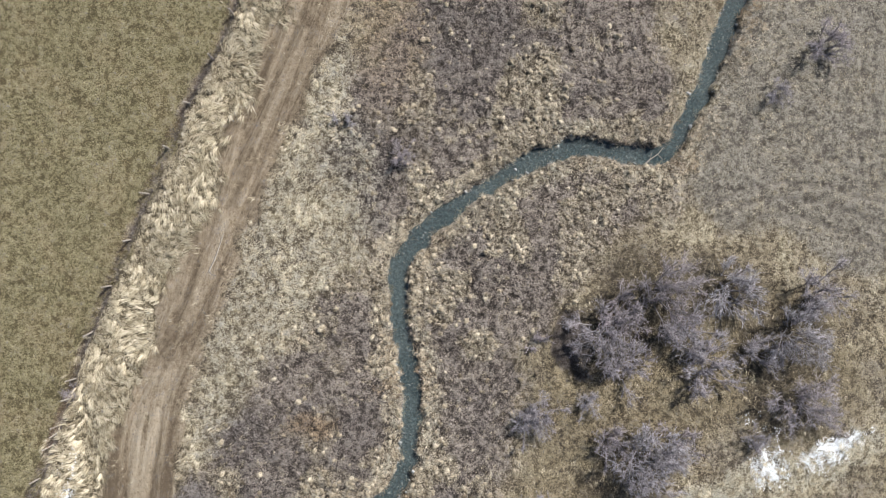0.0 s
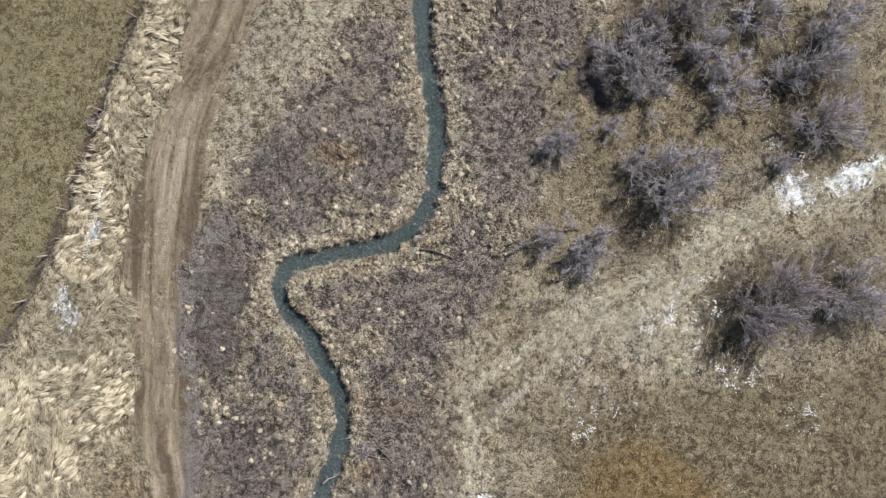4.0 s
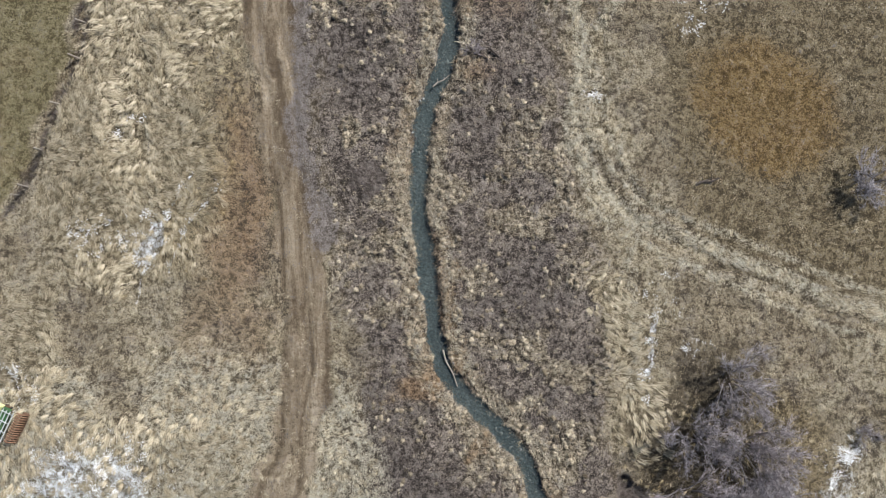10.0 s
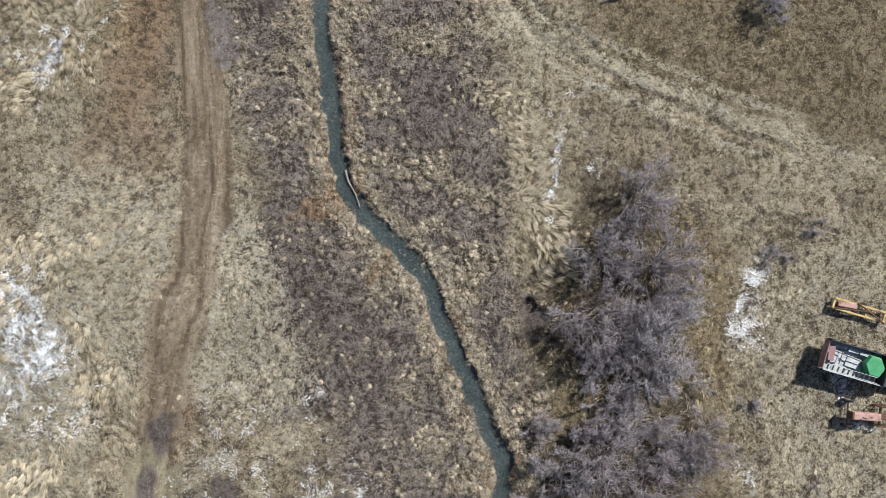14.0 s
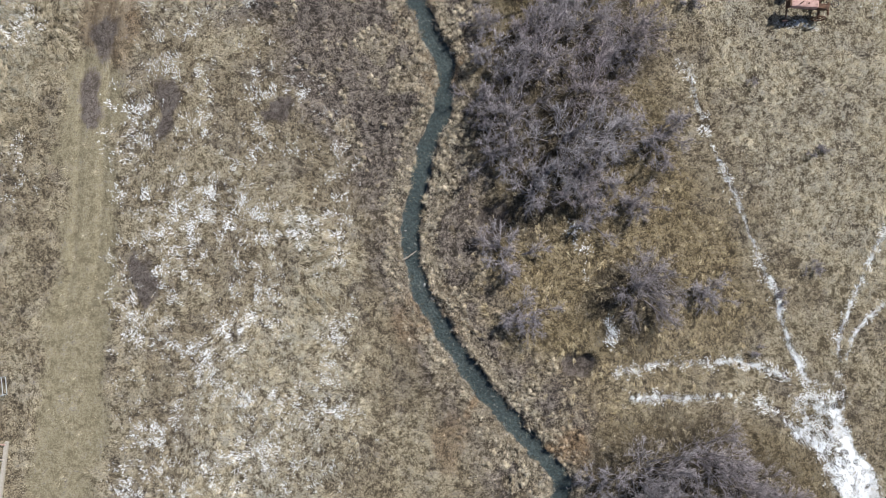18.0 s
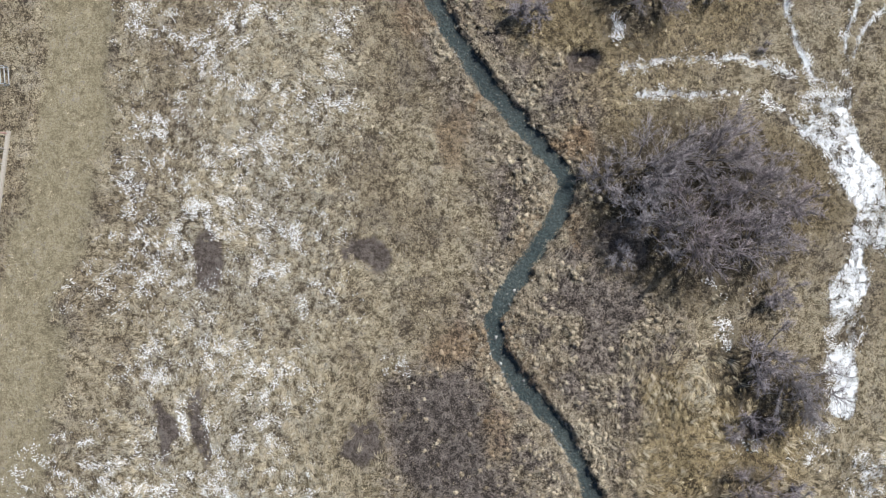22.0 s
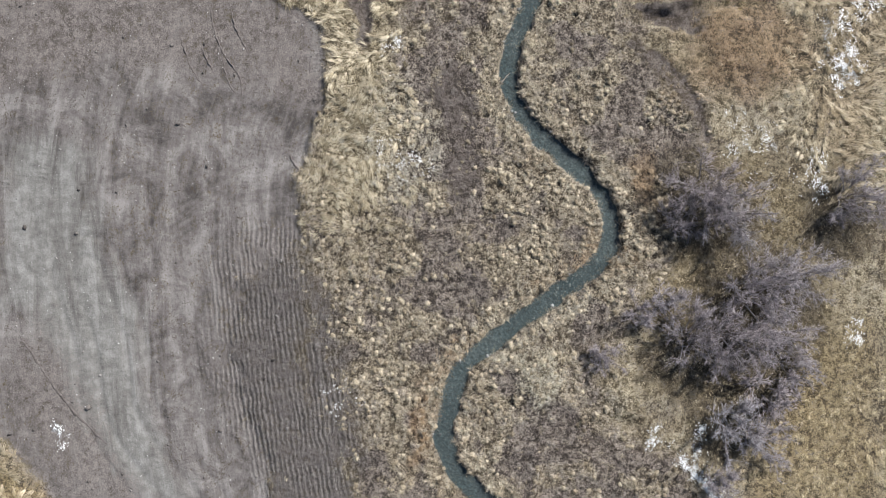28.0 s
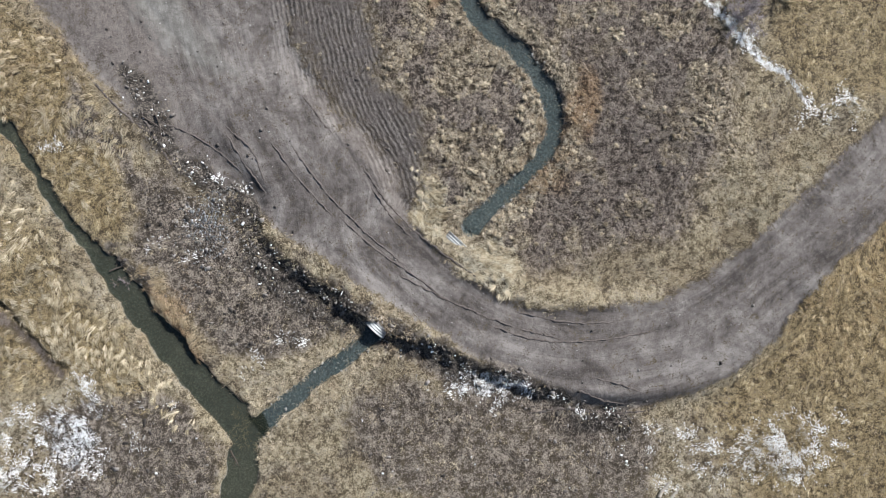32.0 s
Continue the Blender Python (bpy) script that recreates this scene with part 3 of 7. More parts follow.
patch("straw", [(-45.3, 39), (-38.3, 38.7), (-36.4, 35.3), (-35.5, 31.4), (-30.9, 28.8), (-32, 32.1), (-30.1, 26.7), (-28.5, 20.6), (-29.7, 25.2), (-28.1, 19.9), (-27.3, 14.6), (-30.3, 10), (-37.1, 9.9), (-49.3, 38.2)], soft=1)
patch("straw", [(-37.5, 30.9), (-25.3, 31.3), (-24.1, 24.4), (-24.8, 18.3), (-27.5, 13), (-29, 10.7), (-37.4, 9.1)], soft=1.2, level=0.6)
patch("sedge", [(-5, 110.8), (-5, 105.1), (-9.6, 98), (-11, 93.7), (-8.2, 91.1), (-7.3, 87.7), (-9.9, 84.9), (-13.2, 81.3), (-15.8, 77.7), (-19.1, 71.9), (-18.9, 72.8), (-21.1, 69.6), (-21.7, 64.6), (-21.6, 58.9), (-20.9, 60.9), (-20, 53.1), (-21, 59.7), (-19.5, 54), (-18.9, 48.2), (-18, 42.4), (-16.8, 36.7), (-15.7, 34.6), (-16.1, 28.8), (-18.3, 23.4), (-18.3, 29.1), (-19, 22.2), (-15.9, 19.2), (-13.4, 19.5), (-9.9, 16.1), (-8.4, 10.7), (-5.3, 5.4), (-3.4, 0.1), (-1.5, -4.1), (-3.2, -0.3), (-1.7, -4.6), (0.6, -7.7), (3.7, -12.3), (4.1, -16.9), (1.9, -18.4), (1.2, -24.1), (-3.7, -26), (-4, -31), (-3.5, -37.1), (-3.2, -40.1), (-2.3, -47), (-8.4, -50.1), (-9.1, -54.7), (-9.1, -53.1), (-8.8, -58.8), (-8.5, -64.2), (-6.5, -68), (-4.8, -74), (-6.4, -69.4), (-4.8, -77.8), (-2.4, -83.8), (-0.8, -86.9), (0.1, -89.6), (2, -90.7), (7.7, -92.9), (13.3, -90.2), (16.7, -86.8), (19.7, -81.8), (18.9, -78), (19.6, -80.1), (18.4, -76.3), (10.7, -70.7), (10.3, -65.4), (10.8, -69.8), (12.5, -64.4), (15.4, -58.2), (17.9, -50.5), (17.6, -50.2), (13, -46.1), (10.6, -40.7), (12.8, -36.9), (12, -30.8), (16.8, -24.6), (15.7, -21.2), (10.3, -19.4), (9.5, -14.8), (10.2, -10), (11.4, -6.5), (3.7, -3.8), (2.5, 5.4), (2.2, 17), (2.3, 17.6), (1.5, 29.1), (1.2, 21.3), (1.2, 29), (-0, 34.7), (0.3, 39.7), (-2, 45.1), (-1.6, 51.1), (-3.2, 56.1), (-3.7, 61.9), (-2.1, 51.5), (-3.4, 55.4), (-3.9, 60.4), (-1.2, 64.3), (2.9, 72.9), (2.8, 82.7), (2.2, 80.3), (5.9, 85.4), (9.6, 90.1), (14.9, 91.9), (13.1, 98.7), (11, 105.6), (10.4, 111.4)], soft=1.8)
patch("scrub", [(18.1, 111.6), (16.5, 101.9), (14.7, 96.5), (14.9, 91.9), (19.2, 89.7), (27.7, 86.9), (32.8, 87.1), (31.9, 112.1)], soft=1.2)
patch("gold", [(13.1, -25.0), (25.3, -23.5), (25.3, -42.1), (15.8, -42.9), (12.0, -36.8), (13.1, -31.5)], soft=1.6, level=0.75)
patch("gold", [(-45, -68), (-29, -75.5), (-24, -80.5), (-21, -86.5), (-23, -92), (-27, -88), (-31, -83), (-45, -79)], soft=1.4, level=0.8)
patch("gold", [(-45, -85), (-30, -87), (-23, -96), (-18, -102), (-26, -100), (-45, -101)], soft=1.4, level=0.75)
patch("gold", [(18.5, -99.5), (24, -92.8), (30, -86.5), (36, -84), (36, -112), (24, -112), (17, -103)], soft=1.6, level=0.75)
patch("gold", [(23, -70), (26.5, -64), (30, -64), (31, -80), (26, -82), (20, -78)], soft=1.6, level=0.6)
patch("gold", [(2.5, -2), (2.6, 8), (12, 4), (16, 12), (20, 3), (22, -3), (14, -9), (10, -9)], soft=1.6, level=0.38)
patch("gold", [(2.6, 27), (9, 34), (16, 30), (17, 20), (14, 16), (4, 18)], soft=1.6, level=0.35)
patch("gold", [(-33, 40), (-25, 42), (-24.5, 60), (-26.5, 60), (-30, 45)], soft=1.6, level=0.4)
patch("pale", [(-31, 34.5), (-17.5, 34.5), (-13.5, 26), (-12.5, 19), (-30, 19)], soft=2, level=0.8)
patch("pale", [(-46, 33), (-31, 30.5), (-28, 22), (-26.5, 12), (-46, 12)], soft=1.5, level=0.95)
blob("straw", -1.2, -88.8, 1.3, 1.5, 0, 1, 0.6)
blob("straw", 2.9, -92.0, 1.5, 1.2, -20, 1, 0.6)
patch("rust", [(7.5, 55.2), (11.3, 56.4), (16, 54.2), (16.5, 50.3), (13.4, 47.2), (9.2, 47.8), (6.8, 51.3)], soft=1.6)
patch("dirt", [(-64.3, -41.5), (-30.3, -40.9), (-23, -41.3), (-17.6, -42.2), (-14.6, -42.6), (-11.5, -43.7), (-8.4, -44.8), (-7.8, -48.6), (-7.6, -50.5), (-8.9, -52.4), (-9.5, -56.3), (-9.9, -54.7), (-9.4, -58.1), (-8.8, -60), (-12.7, -62), (-15, -65.1), (-14.1, -70.4), (-12.4, -74.2), (-14, -72.2), (-10.9, -78.6), (-7.4, -83.1), (-4.7, -86.9), (-2.3, -89.9), (-6, -85.5), (-3.7, -88.5), (0.1, -92.2), (3.1, -94.3), (7.7, -95.4), (11.5, -95), (15.3, -93.8), (19, -90.9), (22.8, -87.5), (26.5, -83.7), (31.8, -79.8), (37.9, -82.8), (31.1, -86.7), (26.6, -90.5), (22.5, -95.5), (19.1, -98.5), (16.5, -100.4), (13.8, -101.6), (10.8, -102.4), (7, -100.9), (2.3, -98.7), (-1.4, -96.0), (-6.0, -93.4), (-10.5, -89.8), (-15.9, -86.9), (-20.4, -83.3), (-24.6, -79.4), (-27.4, -75.6), (-31.5, -71.3), (-44.5, -69.6), (-63.6, -64.1)], soft=0.35, stray=0.4)
patch("tyred", [(-8.8, -59.6), (-12.8, -59.7), (-15, -64.4), (-14.1, -69.7), (-12.8, -74.2), (-11.2, -77.3), (-10.9, -77.9), (-7.4, -83.1), (-4.3, -87.7), (-2.3, -88.4), (-0.9, -86.1), (-4.8, -77.8), (-6, -70.9), (-8, -69.1)], soft=2)
patch("churn", [(-25.8, -80.3), (-21.6, -84.8), (-15.1, -89.7), (-9, -93.1), (-2.9, -96.1), (2.8, -99), (7, -101.3), (11.2, -102.8), (9.7, -104.7), (4, -103.2), (-1.4, -99.5), (-6.7, -95.7), (-11.3, -94.6), (-15.9, -92), (-20.4, -87.1), (-25.4, -83.4)], soft=0.8)
patch("churn", [(-18.9, -85.6), (-14.4, -90.5), (-9, -94.2), (-6.7, -97.2), (-10.5, -98.8), (-14.3, -98.8), (-17.7, -95.8), (-21.5, -91.3), (-21.2, -87.5)], soft=0.8, level=0.8)
patch("churn", [(-7.4, -103.3), (-1.4, -99.5), (7.7, -102.4), (14.6, -102.4), (13.5, -108.4), (7.8, -110.8), (-3.6, -108.6)], soft=0.8, level=0.6)
patch("churn", [(-27.9, -102), (-20.3, -100.8), (-16.1, -102.6), (-15, -104.9), (-15.7, -111), (-25.6, -111)], soft=0.8, level=0.7)
band("track", [(-10.7, 107.6), (-11.7, 104.4), (-13.8, 99), (-16, 93.5), (-17.7, 88.5), (-19.5, 83), (-22.1, 77.7), (-22.7, 72.3), (-22.9, 66.1), (-22.5, 60), (-22.7, 58.5), (-22.3, 53.1), (-22.1, 55.8), (-21.2, 48.2), (-20.7, 40.5), (-20.4, 32.8), (-20.5, 35.3), (-20.8, 30.7), (-21.4, 25), (-21.5, 27.5), (-22.5, 22.2), (-23.3, 17.6), (-22.9, 17.6), (-23.5, 13.7)], 3.65, level=1, soft=0.7)
band("earth", [(-23.5, 13.7), (-23.8, 9.9), (-24, 6.1), (-24.4, 0.4), (-24.8, -0.3), (-25.3, -8), (-25.9, -15.7), (-26.7, -20.6), (-27.7, -16.1), (-28.2, -23.7), (-29.1, -31.3), (-29.7, -32.1), (-30.3, -41.2)], 4.81, level=1, soft=1)
band("mudrow", [(-20, 70.5), (-21.1, 66.2), (-21.1, 60), (-21.2, 58.5), (-20.5, 52.3), (-20.7, 56.6), (-20.5, 52), (-19.8, 47), (-19.2, 43.2)], 1.7, level=0.95, soft=0.5)
blob("mud", -18.3, 12.8, 0.77, 2.12, 5, 1, 0.6)
blob("mud", -22.9, 16.8, 1.08, 1.54, 0, 1, 0.6)
blob("mud", -23.5, 13, 0.92, 1.92, 5, 1, 0.6)
blob("mud", -10.6, 12.3, 1.08, 0.85, 0, 1, 0.6)
blob("mud", -20.1, 1, 0.65, 1.92, 0, 1, 0.6)
blob("mud", -16.1, -19, 0.73, 2.38, 0, 1, 0.6)
blob("mud", -19.2, -30, 0.62, 1.92, 0, 1, 0.6)
blob("mud", -16.2, -30, 0.69, 2.5, 0, 1, 0.6)
blob("mud", -4.9, -18.4, 1.73, 1.15, 0, 1, 0.6)
blob("mud", -5.8, -43.6, 0.96, 2.69, 0, 1, 0.6)
blob("mud", -8.4, -50.1, 0.58, 1.54, 0, 1, 0.6)
blob("mud", 1.2, -54.4, 1.35, 1.92, 0, 1, 0.6)
blob("mud", -10.5, 12.3, 0.96, 0.96, 0, 1, 0.6)
blob("mud", -19, 64.8, 1.54, 4.62, 0, 1, 0.6)
blob("mud", -16.2, 46.7, 1.54, 1.15, 0, 1, 0.6)
blob("mud", -5.5, -31, 1.15, 1.54, 0, 1, 0.6)
blob("mud", 0.7, -50.6, 1.15, 2.31, 0, 1, 0.6)
band("mud", [(12.8, -46.1), (15.2, -47.9), (17.2, -50.2), (18, -52.1)], 0.85, level=0.8, soft=0.5)
band("mud", [(-30.6, -95.9), (-28.7, -97.4), (-26.4, -99.9)], 0.62, level=1, soft=0.5)
# dark strip painted where a willow's shadow falls
blob("mud", 6.4, 81.6, 1.35, 2.31, 15, 1, 0.6)
blob("mud", 1.9, 24.9, 0.69, 1.15, 0, 1, 0.6)
blob("mud", 3.4, 5.1, 1.15, 1.54, 0, 1, 0.6)
blob("mud", 8.7, -4.6, 0.96, 1.15, 0, 1, 0.6)
blob("mud", 15.5, -43.5, 1.54, 0.58, 0, 1, 0.6)
blob("mud", 15.2, -44.5, 2.31, 0.46, -20, 1, 0.6)
blob("mud", 11.8, -17.5, 1.92, 1.92, 0, 1, 0.6)
blob("mud", 2, 25.5, 0.85, 0.96, 0, 1, 0.6)
blob("heath", 0.2, -30.6, 3.46, 5, 0, 0.9, 1.2)
blob("heath", -0.5, 102.9, 5, 2.31, 0, 0.6, 1.2)
blob("heath", -6.8, 96.1, 3.08, 2.31, 0, 0.5, 1.2)
blob("heath", -7.8, 52.2, 3.46, 3.46, 0, 0.4, 1.2)
blob("heath", -6, 38.8, 3.08, 3.08, 0, 0.5, 1.2)
blob("heath", -16.2, 74.8, 2.69, 1.92, 0, 0.7, 1.2)
blob("heath", -14.1, 27.3, 2.69, 2.31, 0, 0.6, 1.2)
blob("heath", 1.5, -51, 1.92, 2.31, 0, 0.7, 1.2)
blob("heath", -10.7, 75.6, 6.15, 3.08, 0, 0.4, 1.2)
blob("heath", -17.1, 55.9, 2.69, 3.85, 0, 0.6, 1.2)
blob("heath", -14, 31, 2.31, 2.31, 0, 0.6, 1.2)
blob("heath", -13.7, 26.5, 3.08, 1.92, 0, 0.6, 1.2)
blob("heath", -10.6, 24.6, 2.69, 2.31, 0, 0.6, 1.2)
blob("heath", -11.5, 23.3, 5, 4.62, 0, 0.5, 1.2)
band("pale", [(-2.1, 60.4), (-0.9, 54.2), (-2.4, 50.4), (0.4, 45.4), (4.7, 43.1), (10.1, 41.7), (19.7, 37.6)], 1, level=1, soft=0.5)
band("sink", [(-1.6, 50.4), (1, 45.2), (4.7, 42.6), (9.7, 40.8), (19.7, 36.6)], 0.35, level=0.35, soft=0.3)
band("sink", [(-0.6, 60.4), (0.5, 55), (-0.1, 50.4), (2.3, 45.8), (5.8, 43.9)], 0.35, level=0.3, soft=0.3)
band("pale", [(-2.3, 49.6), (0, 44.2), (3.9, 41.8), (9.3, 39.9), (19.7, 35.7)], 0.54, level=0.8, soft=0.3)
band("pale", [(-0.8, 50.4), (1.9, 45.8), (5.8, 44.1), (10.8, 42.8), (19.6, 39.1)], 0.54, level=0.7, soft=0.3)
band("mud", [(-1.6, 50.4), (1, 45.2), (4.7, 42.6), (9.7, 40.8), (19.7, 36.6)], 0.35, level=0.25, soft=0.3)
band("pale", [(-0.1, 53.1), (1.1, 49.6), (2.7, 45.4), (1.6, 40.4)], 0.92, level=0.6, soft=0.5)
band("pale", [(-1.3, 62.9), (-2.3, 59), (-0.3, 55), (-0.2, 49.6)], 1, level=0.6, soft=0.5)
band("pale", [(5.3, 63.1), (8.3, 65.5), (14, 69.1), (18.5, 72.3), (26.5, 75.6)], 2.69, level=1, soft=0.9)
band("pale", [(4.1, 41.4), (9.8, 40), (17.4, 39.3), (23.5, 36.3), (27.6, 34.4)], 0.77, level=0.6, soft=0.5)
band("pale", [(-1.3, 45.1), (1.4, 44.3), (2.6, 39.3), (2.1, 32.1)], 1, level=0.6, soft=0.5)
band("pale", [(-21.9, 34.5), (-22.2, 24.9), (-22.9, 18.4)], 1.31, level=0.3, soft=0.5)
blob("pale", 9.1, 64.7, 5.77, 2.69, -25, 0.6, 0.6)
blob("pale", -9.4, 3.9, 1.54, 1.54, 0, 0.8, 0.6)
blob("pale", -9.8, -1.5, 1.54, 2.69, 0, 0.8, 0.6)
blob("pale", -10.8, -39.1, 4.62, 2.31, 0, 0.4, 0.6)
blob("pale", -3.4, -53, 3.46, 4.62, 0, 0.5, 0.6)
blob("pale", -1.2, -88.8, 1.54, 1.73, 0, 1, 0.6)
blob("pale", 2.7, -92.1, 1.54, 1.54, 0, 0.9, 0.6)
blob("pale", 3.1, -91.8, 1.73, 1.35, 0, 0.9, 0.6)
blob("pale", 7.3, -69.1, 1.92, 2.31, 0, 0.7, 0.6)
blob("pale", -36.4, 32.5, 1.92, 2.69, 0, 0.8, 0.6)
blob("russet", -11.9, 32.9, 1.54, 0.96, 30, 0.9, 1)
blob("russet", -8, 29.3, 1.54, 0.69, 40, 0.7, 1)
blob("russet", -1.9, -1.1, 1.54, 2.31, -30, 0.6, 1)
blob("russet", 2.9, -7.7, 1.54, 0.46, 45, 0.7, 1)
blob("russet", 1.2, -10.6, 1.15, 2.31, 0, 0.5, 1)
blob("russet", 9.1, -10.3, 1.15, 1.54, 0, 0.8, 1)
blob("russet", 8.4, -16, 0.58, 2.31, 20, 0.7, 1)
blob("russet", 4.4, -29.7, 1.15, 1.92, 0, 0.5, 1)
blob("russet", 1.6, -24.1, 2.31, 1.54, 0, 0.6, 1)
blob("russet", 8.3, -81.6, 1.15, 2.31, 0, 0.8, 1)
blob("russet", 7.2, -86.1, 1.15, 1.54, 30, 0.6, 1)
blob("russet", -11.3, 76.1, 1.92, 0.96, 0, 0.6, 1)
blob("russet", -7.7, 58.8, 2.31, 1.15, 0, 0.4, 1)
blob("russet", -8.4, 54.1, 1.92, 0.77, 0, 0.5, 1)
blob("russet", 1.3, 15.3, 0.46, 1.54, 0, 0.9, 1)
blob("russet", -0.7, -72, 0.77, 3.08, 0, 0.8, 1)
blob("russet", 13.5, -55.6, 1.15, 1.54, 0, 0.7, 1)
blob("russet", -22.2, 19.5, 1.92, 4.62, 5, 0.6, 1)
blob("russet", -25.2, 33.9, 2.69, 5, 0, 0.4, 1)
blob("russet", -25, 45.4, 2.31, 7.69, 0, 0.7, 1)
blob("russet", -25.7, 35.7, 3.08, 5.77, 0, 0.45, 1)
blob("russet", 20.5, -47.4, 5, 2.69, 10, 0.6, 1)
blob("russet", 21, -45.2, 3.85, 2.31, 0, 0.6, 1)
blob("russet", -6.6, 102.7, 2.69, 5, 0, 0.35, 1)
blob("russet", -15.8, 90.1, 1.54, 6.15, -20, 0.35, 1)
blob("russet", 25.9, -93.2, 4.23, 6.92, 0, 0.5, 1.2)
blob("russet", -28.1, -79.6, 3.08, 4.62, 0, 0.4, 1.2)
blob("russet", -18.9, -95.1, 1.54, 3.08, -30, 0.6, 1.2)
blob("russet", 27.5, -49.5, 2.31, 6.15, 0, 0.4, 1.2)
blob("russet", -26.9, -78.9, 3.08, 4.62, -30, 0.4, 1.2)
patch("damp", [(-41.3, -41), (-29.5, -40.9), (-23, -41.3), (-17.6, -42.2), (-14.6, -42.6), (-11.5, -43.7), (-8.3, -44.8), (-7.4, -50.1), (-9.9, -51.7), (-13.7, -48.7), (-18.3, -49.5), (-22.2, -47.3), (-25.9, -50.4), (-41.3, -47.5)], soft=2, level=0.75)
patch("damp", [(-27.2, -65.4), (-23.2, -70.7), (-20.4, -76.7), (-22.3, -81.1), (-19.2, -84.1), (-21.5, -82.6), (-26.9, -77.3), (-30.2, -68.6)], soft=3, level=0.7)
patch("dust", [(-29.4, -54), (-25.2, -53.1), (-22, -59.9), (-19.1, -68.3), (-16.6, -77.4), (-13.1, -80.9), (-16.6, -80.2), (-21.6, -75.7), (-26.2, -69.7), (-28.6, -63.6), (-30.2, -67)], soft=2, level=0.9)
patch("dust", [(-17.9, -76.8), (-15.2, -81.4), (-12.5, -84.4), (-9.1, -87), (-6, -90), (-7.5, -90.8), (-12.1, -88.2), (-15.9, -84.8), (-19, -80.3)], soft=1.5, level=0.1)
patch("damp", [(-27, -74.7), (-21.6, -81.4), (-17.8, -85.6), (-14.4, -89), (-12.1, -89.3), (-15.9, -84), (-19, -78.4), (-21.3, -73.1)], soft=1.5, level=0.6)
band("mud", [(14.9, 91.4), (18.3, 93.1), (22.2, 93.6), (27.5, 92.6)], 0.38, level=0.5, soft=0.25)
band("sink", [(14.9, 91.4), (18.3, 93.1), (22.2, 93.6), (27.5, 92.6)], 0.31, level=0.14, soft=0.25)
band("mud", [(15.3, 90.6), (19.1, 92.2), (23, 92.4), (27.6, 91.1)], 0.38, level=0.5, soft=0.25)
band("sink", [(15.3, 90.6), (19.1, 92.2), (23, 92.4), (27.6, 91.1)], 0.31, level=0.14, soft=0.25)
band("mud", [(16.1, 90), (21.1, 91.2), (25, 90.5), (27.6, 89.2)], 0.38, level=0.5, soft=0.25)
band("sink", [(16.1, 90), (21.1, 91.2), (25, 90.5), (27.6, 89.2)], 0.31, level=0.14, soft=0.25)
patch("dun", [(6.2, 59), (11.3, 59.1), (23.5, 62.4), (36.4, 62.7), (38.8, 31.5), (25, 37), (17.4, 39.3), (10.9, 41.5), (13, 39.4), (8, 42.1), (10.1, 40.5), (5.4, 43.9), (4.6, 50.4), (4.5, 58.1)], soft=2)
patch("dun", [(2.7, 29), (9.2, 35.2), (15.7, 30.6), (16.6, 19.1), (13.3, 19.2), (15.6, 13.1), (17.2, 7.8), (21, 0.9), (21, -3.7), (21.8, -1.5), (10.2, -4.6), (7.5, -4.6), (3.7, -3), (2.5, 5.4), (2.2, 17), (2.6, 26.8)], soft=1.6, level=0.9)
patch("dun", [(10.9, -8.7), (24.6, -8.6), (27, -17.3), (19.4, -17.8), (13.8, -20.5), (11.1, -17.9)], soft=1.5, level=0.9)
patch("dun", [(13.2, -59.8), (16.1, -54.4), (23.7, -52.7), (27, -61), (27.2, -69.4), (24.3, -75.6), (19.6, -71.9), (14.2, -68.2)], soft=1.5, level=0.8)
patch("dun", [(3.9, 83.8), (11.5, 87.9), (20.8, 86.6), (26.2, 83.7), (26.4, 77.6), (21, 79), (16.4, 76.1), (9.6, 72.5), (2.8, 68.4), (3.3, 76.9)], soft=1.5, level=0.6)
patch("pale", [(-17.1, -4.6), (-11.7, 2.3), (-7.1, 5.4), (-5.5, -4.6), (-7.1, -12.3), (-8.6, -16.9), (-5.8, -12), (-6.4, -24.2), (-7.8, -31.8), (-6.2, -40.9), (-8.5, -41), (-16.9, -41.8), (-25.3, -40.4), (-24.5, -32), (-20.1, -24.3), (-18.7, -15.2), (-18.6, -13)], soft=2, level=0.5)
patch("pale", [(-9.4, 103.8), (-6.2, 88.8), (-11, 83.3), (-16.2, 77), (-19.5, 71.8), (-21.1, 73.7), (-18.3, 83), (-14.8, 93.2)], soft=1.5, level=0.45)
patch("straw", [(-45.5, -83.9), (-30.3, -86.1), (-28, -90.6), (-23, -95.9), (-18.8, -100.7), (-17.7, -102.6), (-20.7, -100.4), (-25.7, -98.9), (-30.2, -99.3), (-45.4, -99.5)], soft=1.5, level=0.8)
patch("straw", [(-45.6, -67.2), (-28.9, -75.4), (-25.4, -80.3), (-21.2, -85.2), (-23.5, -89), (-26.9, -87.2), (-30.3, -83), (-45.5, -78.6)], soft=1.5, level=0.45)
patch("pale", [(17.5, 26.8), (20.9, 31.4), (35, 32.2), (35.1, 0.2), (26.7, 0.9), (21.8, 5.5), (19.4, 13.1), (17.5, 20)], soft=2, level=0.5)
patch("straw", [(-0.7, 41.1), (2.4, 39.7), (3.6, 35.1), (4.9, 28.1), (2.2, 28.1), (0.2, 35)], soft=1.0, level=0.8)
band("dirt", [(-14.3, -60.1), (-14.8, -65.1), (-13.7, -70.1), (-12.1, -74.2), (-12.4, -77.5), (-10.1, -80.9), (-7.4, -84.3), (-4.3, -87.9)], 2.31, level=1, soft=0.5)
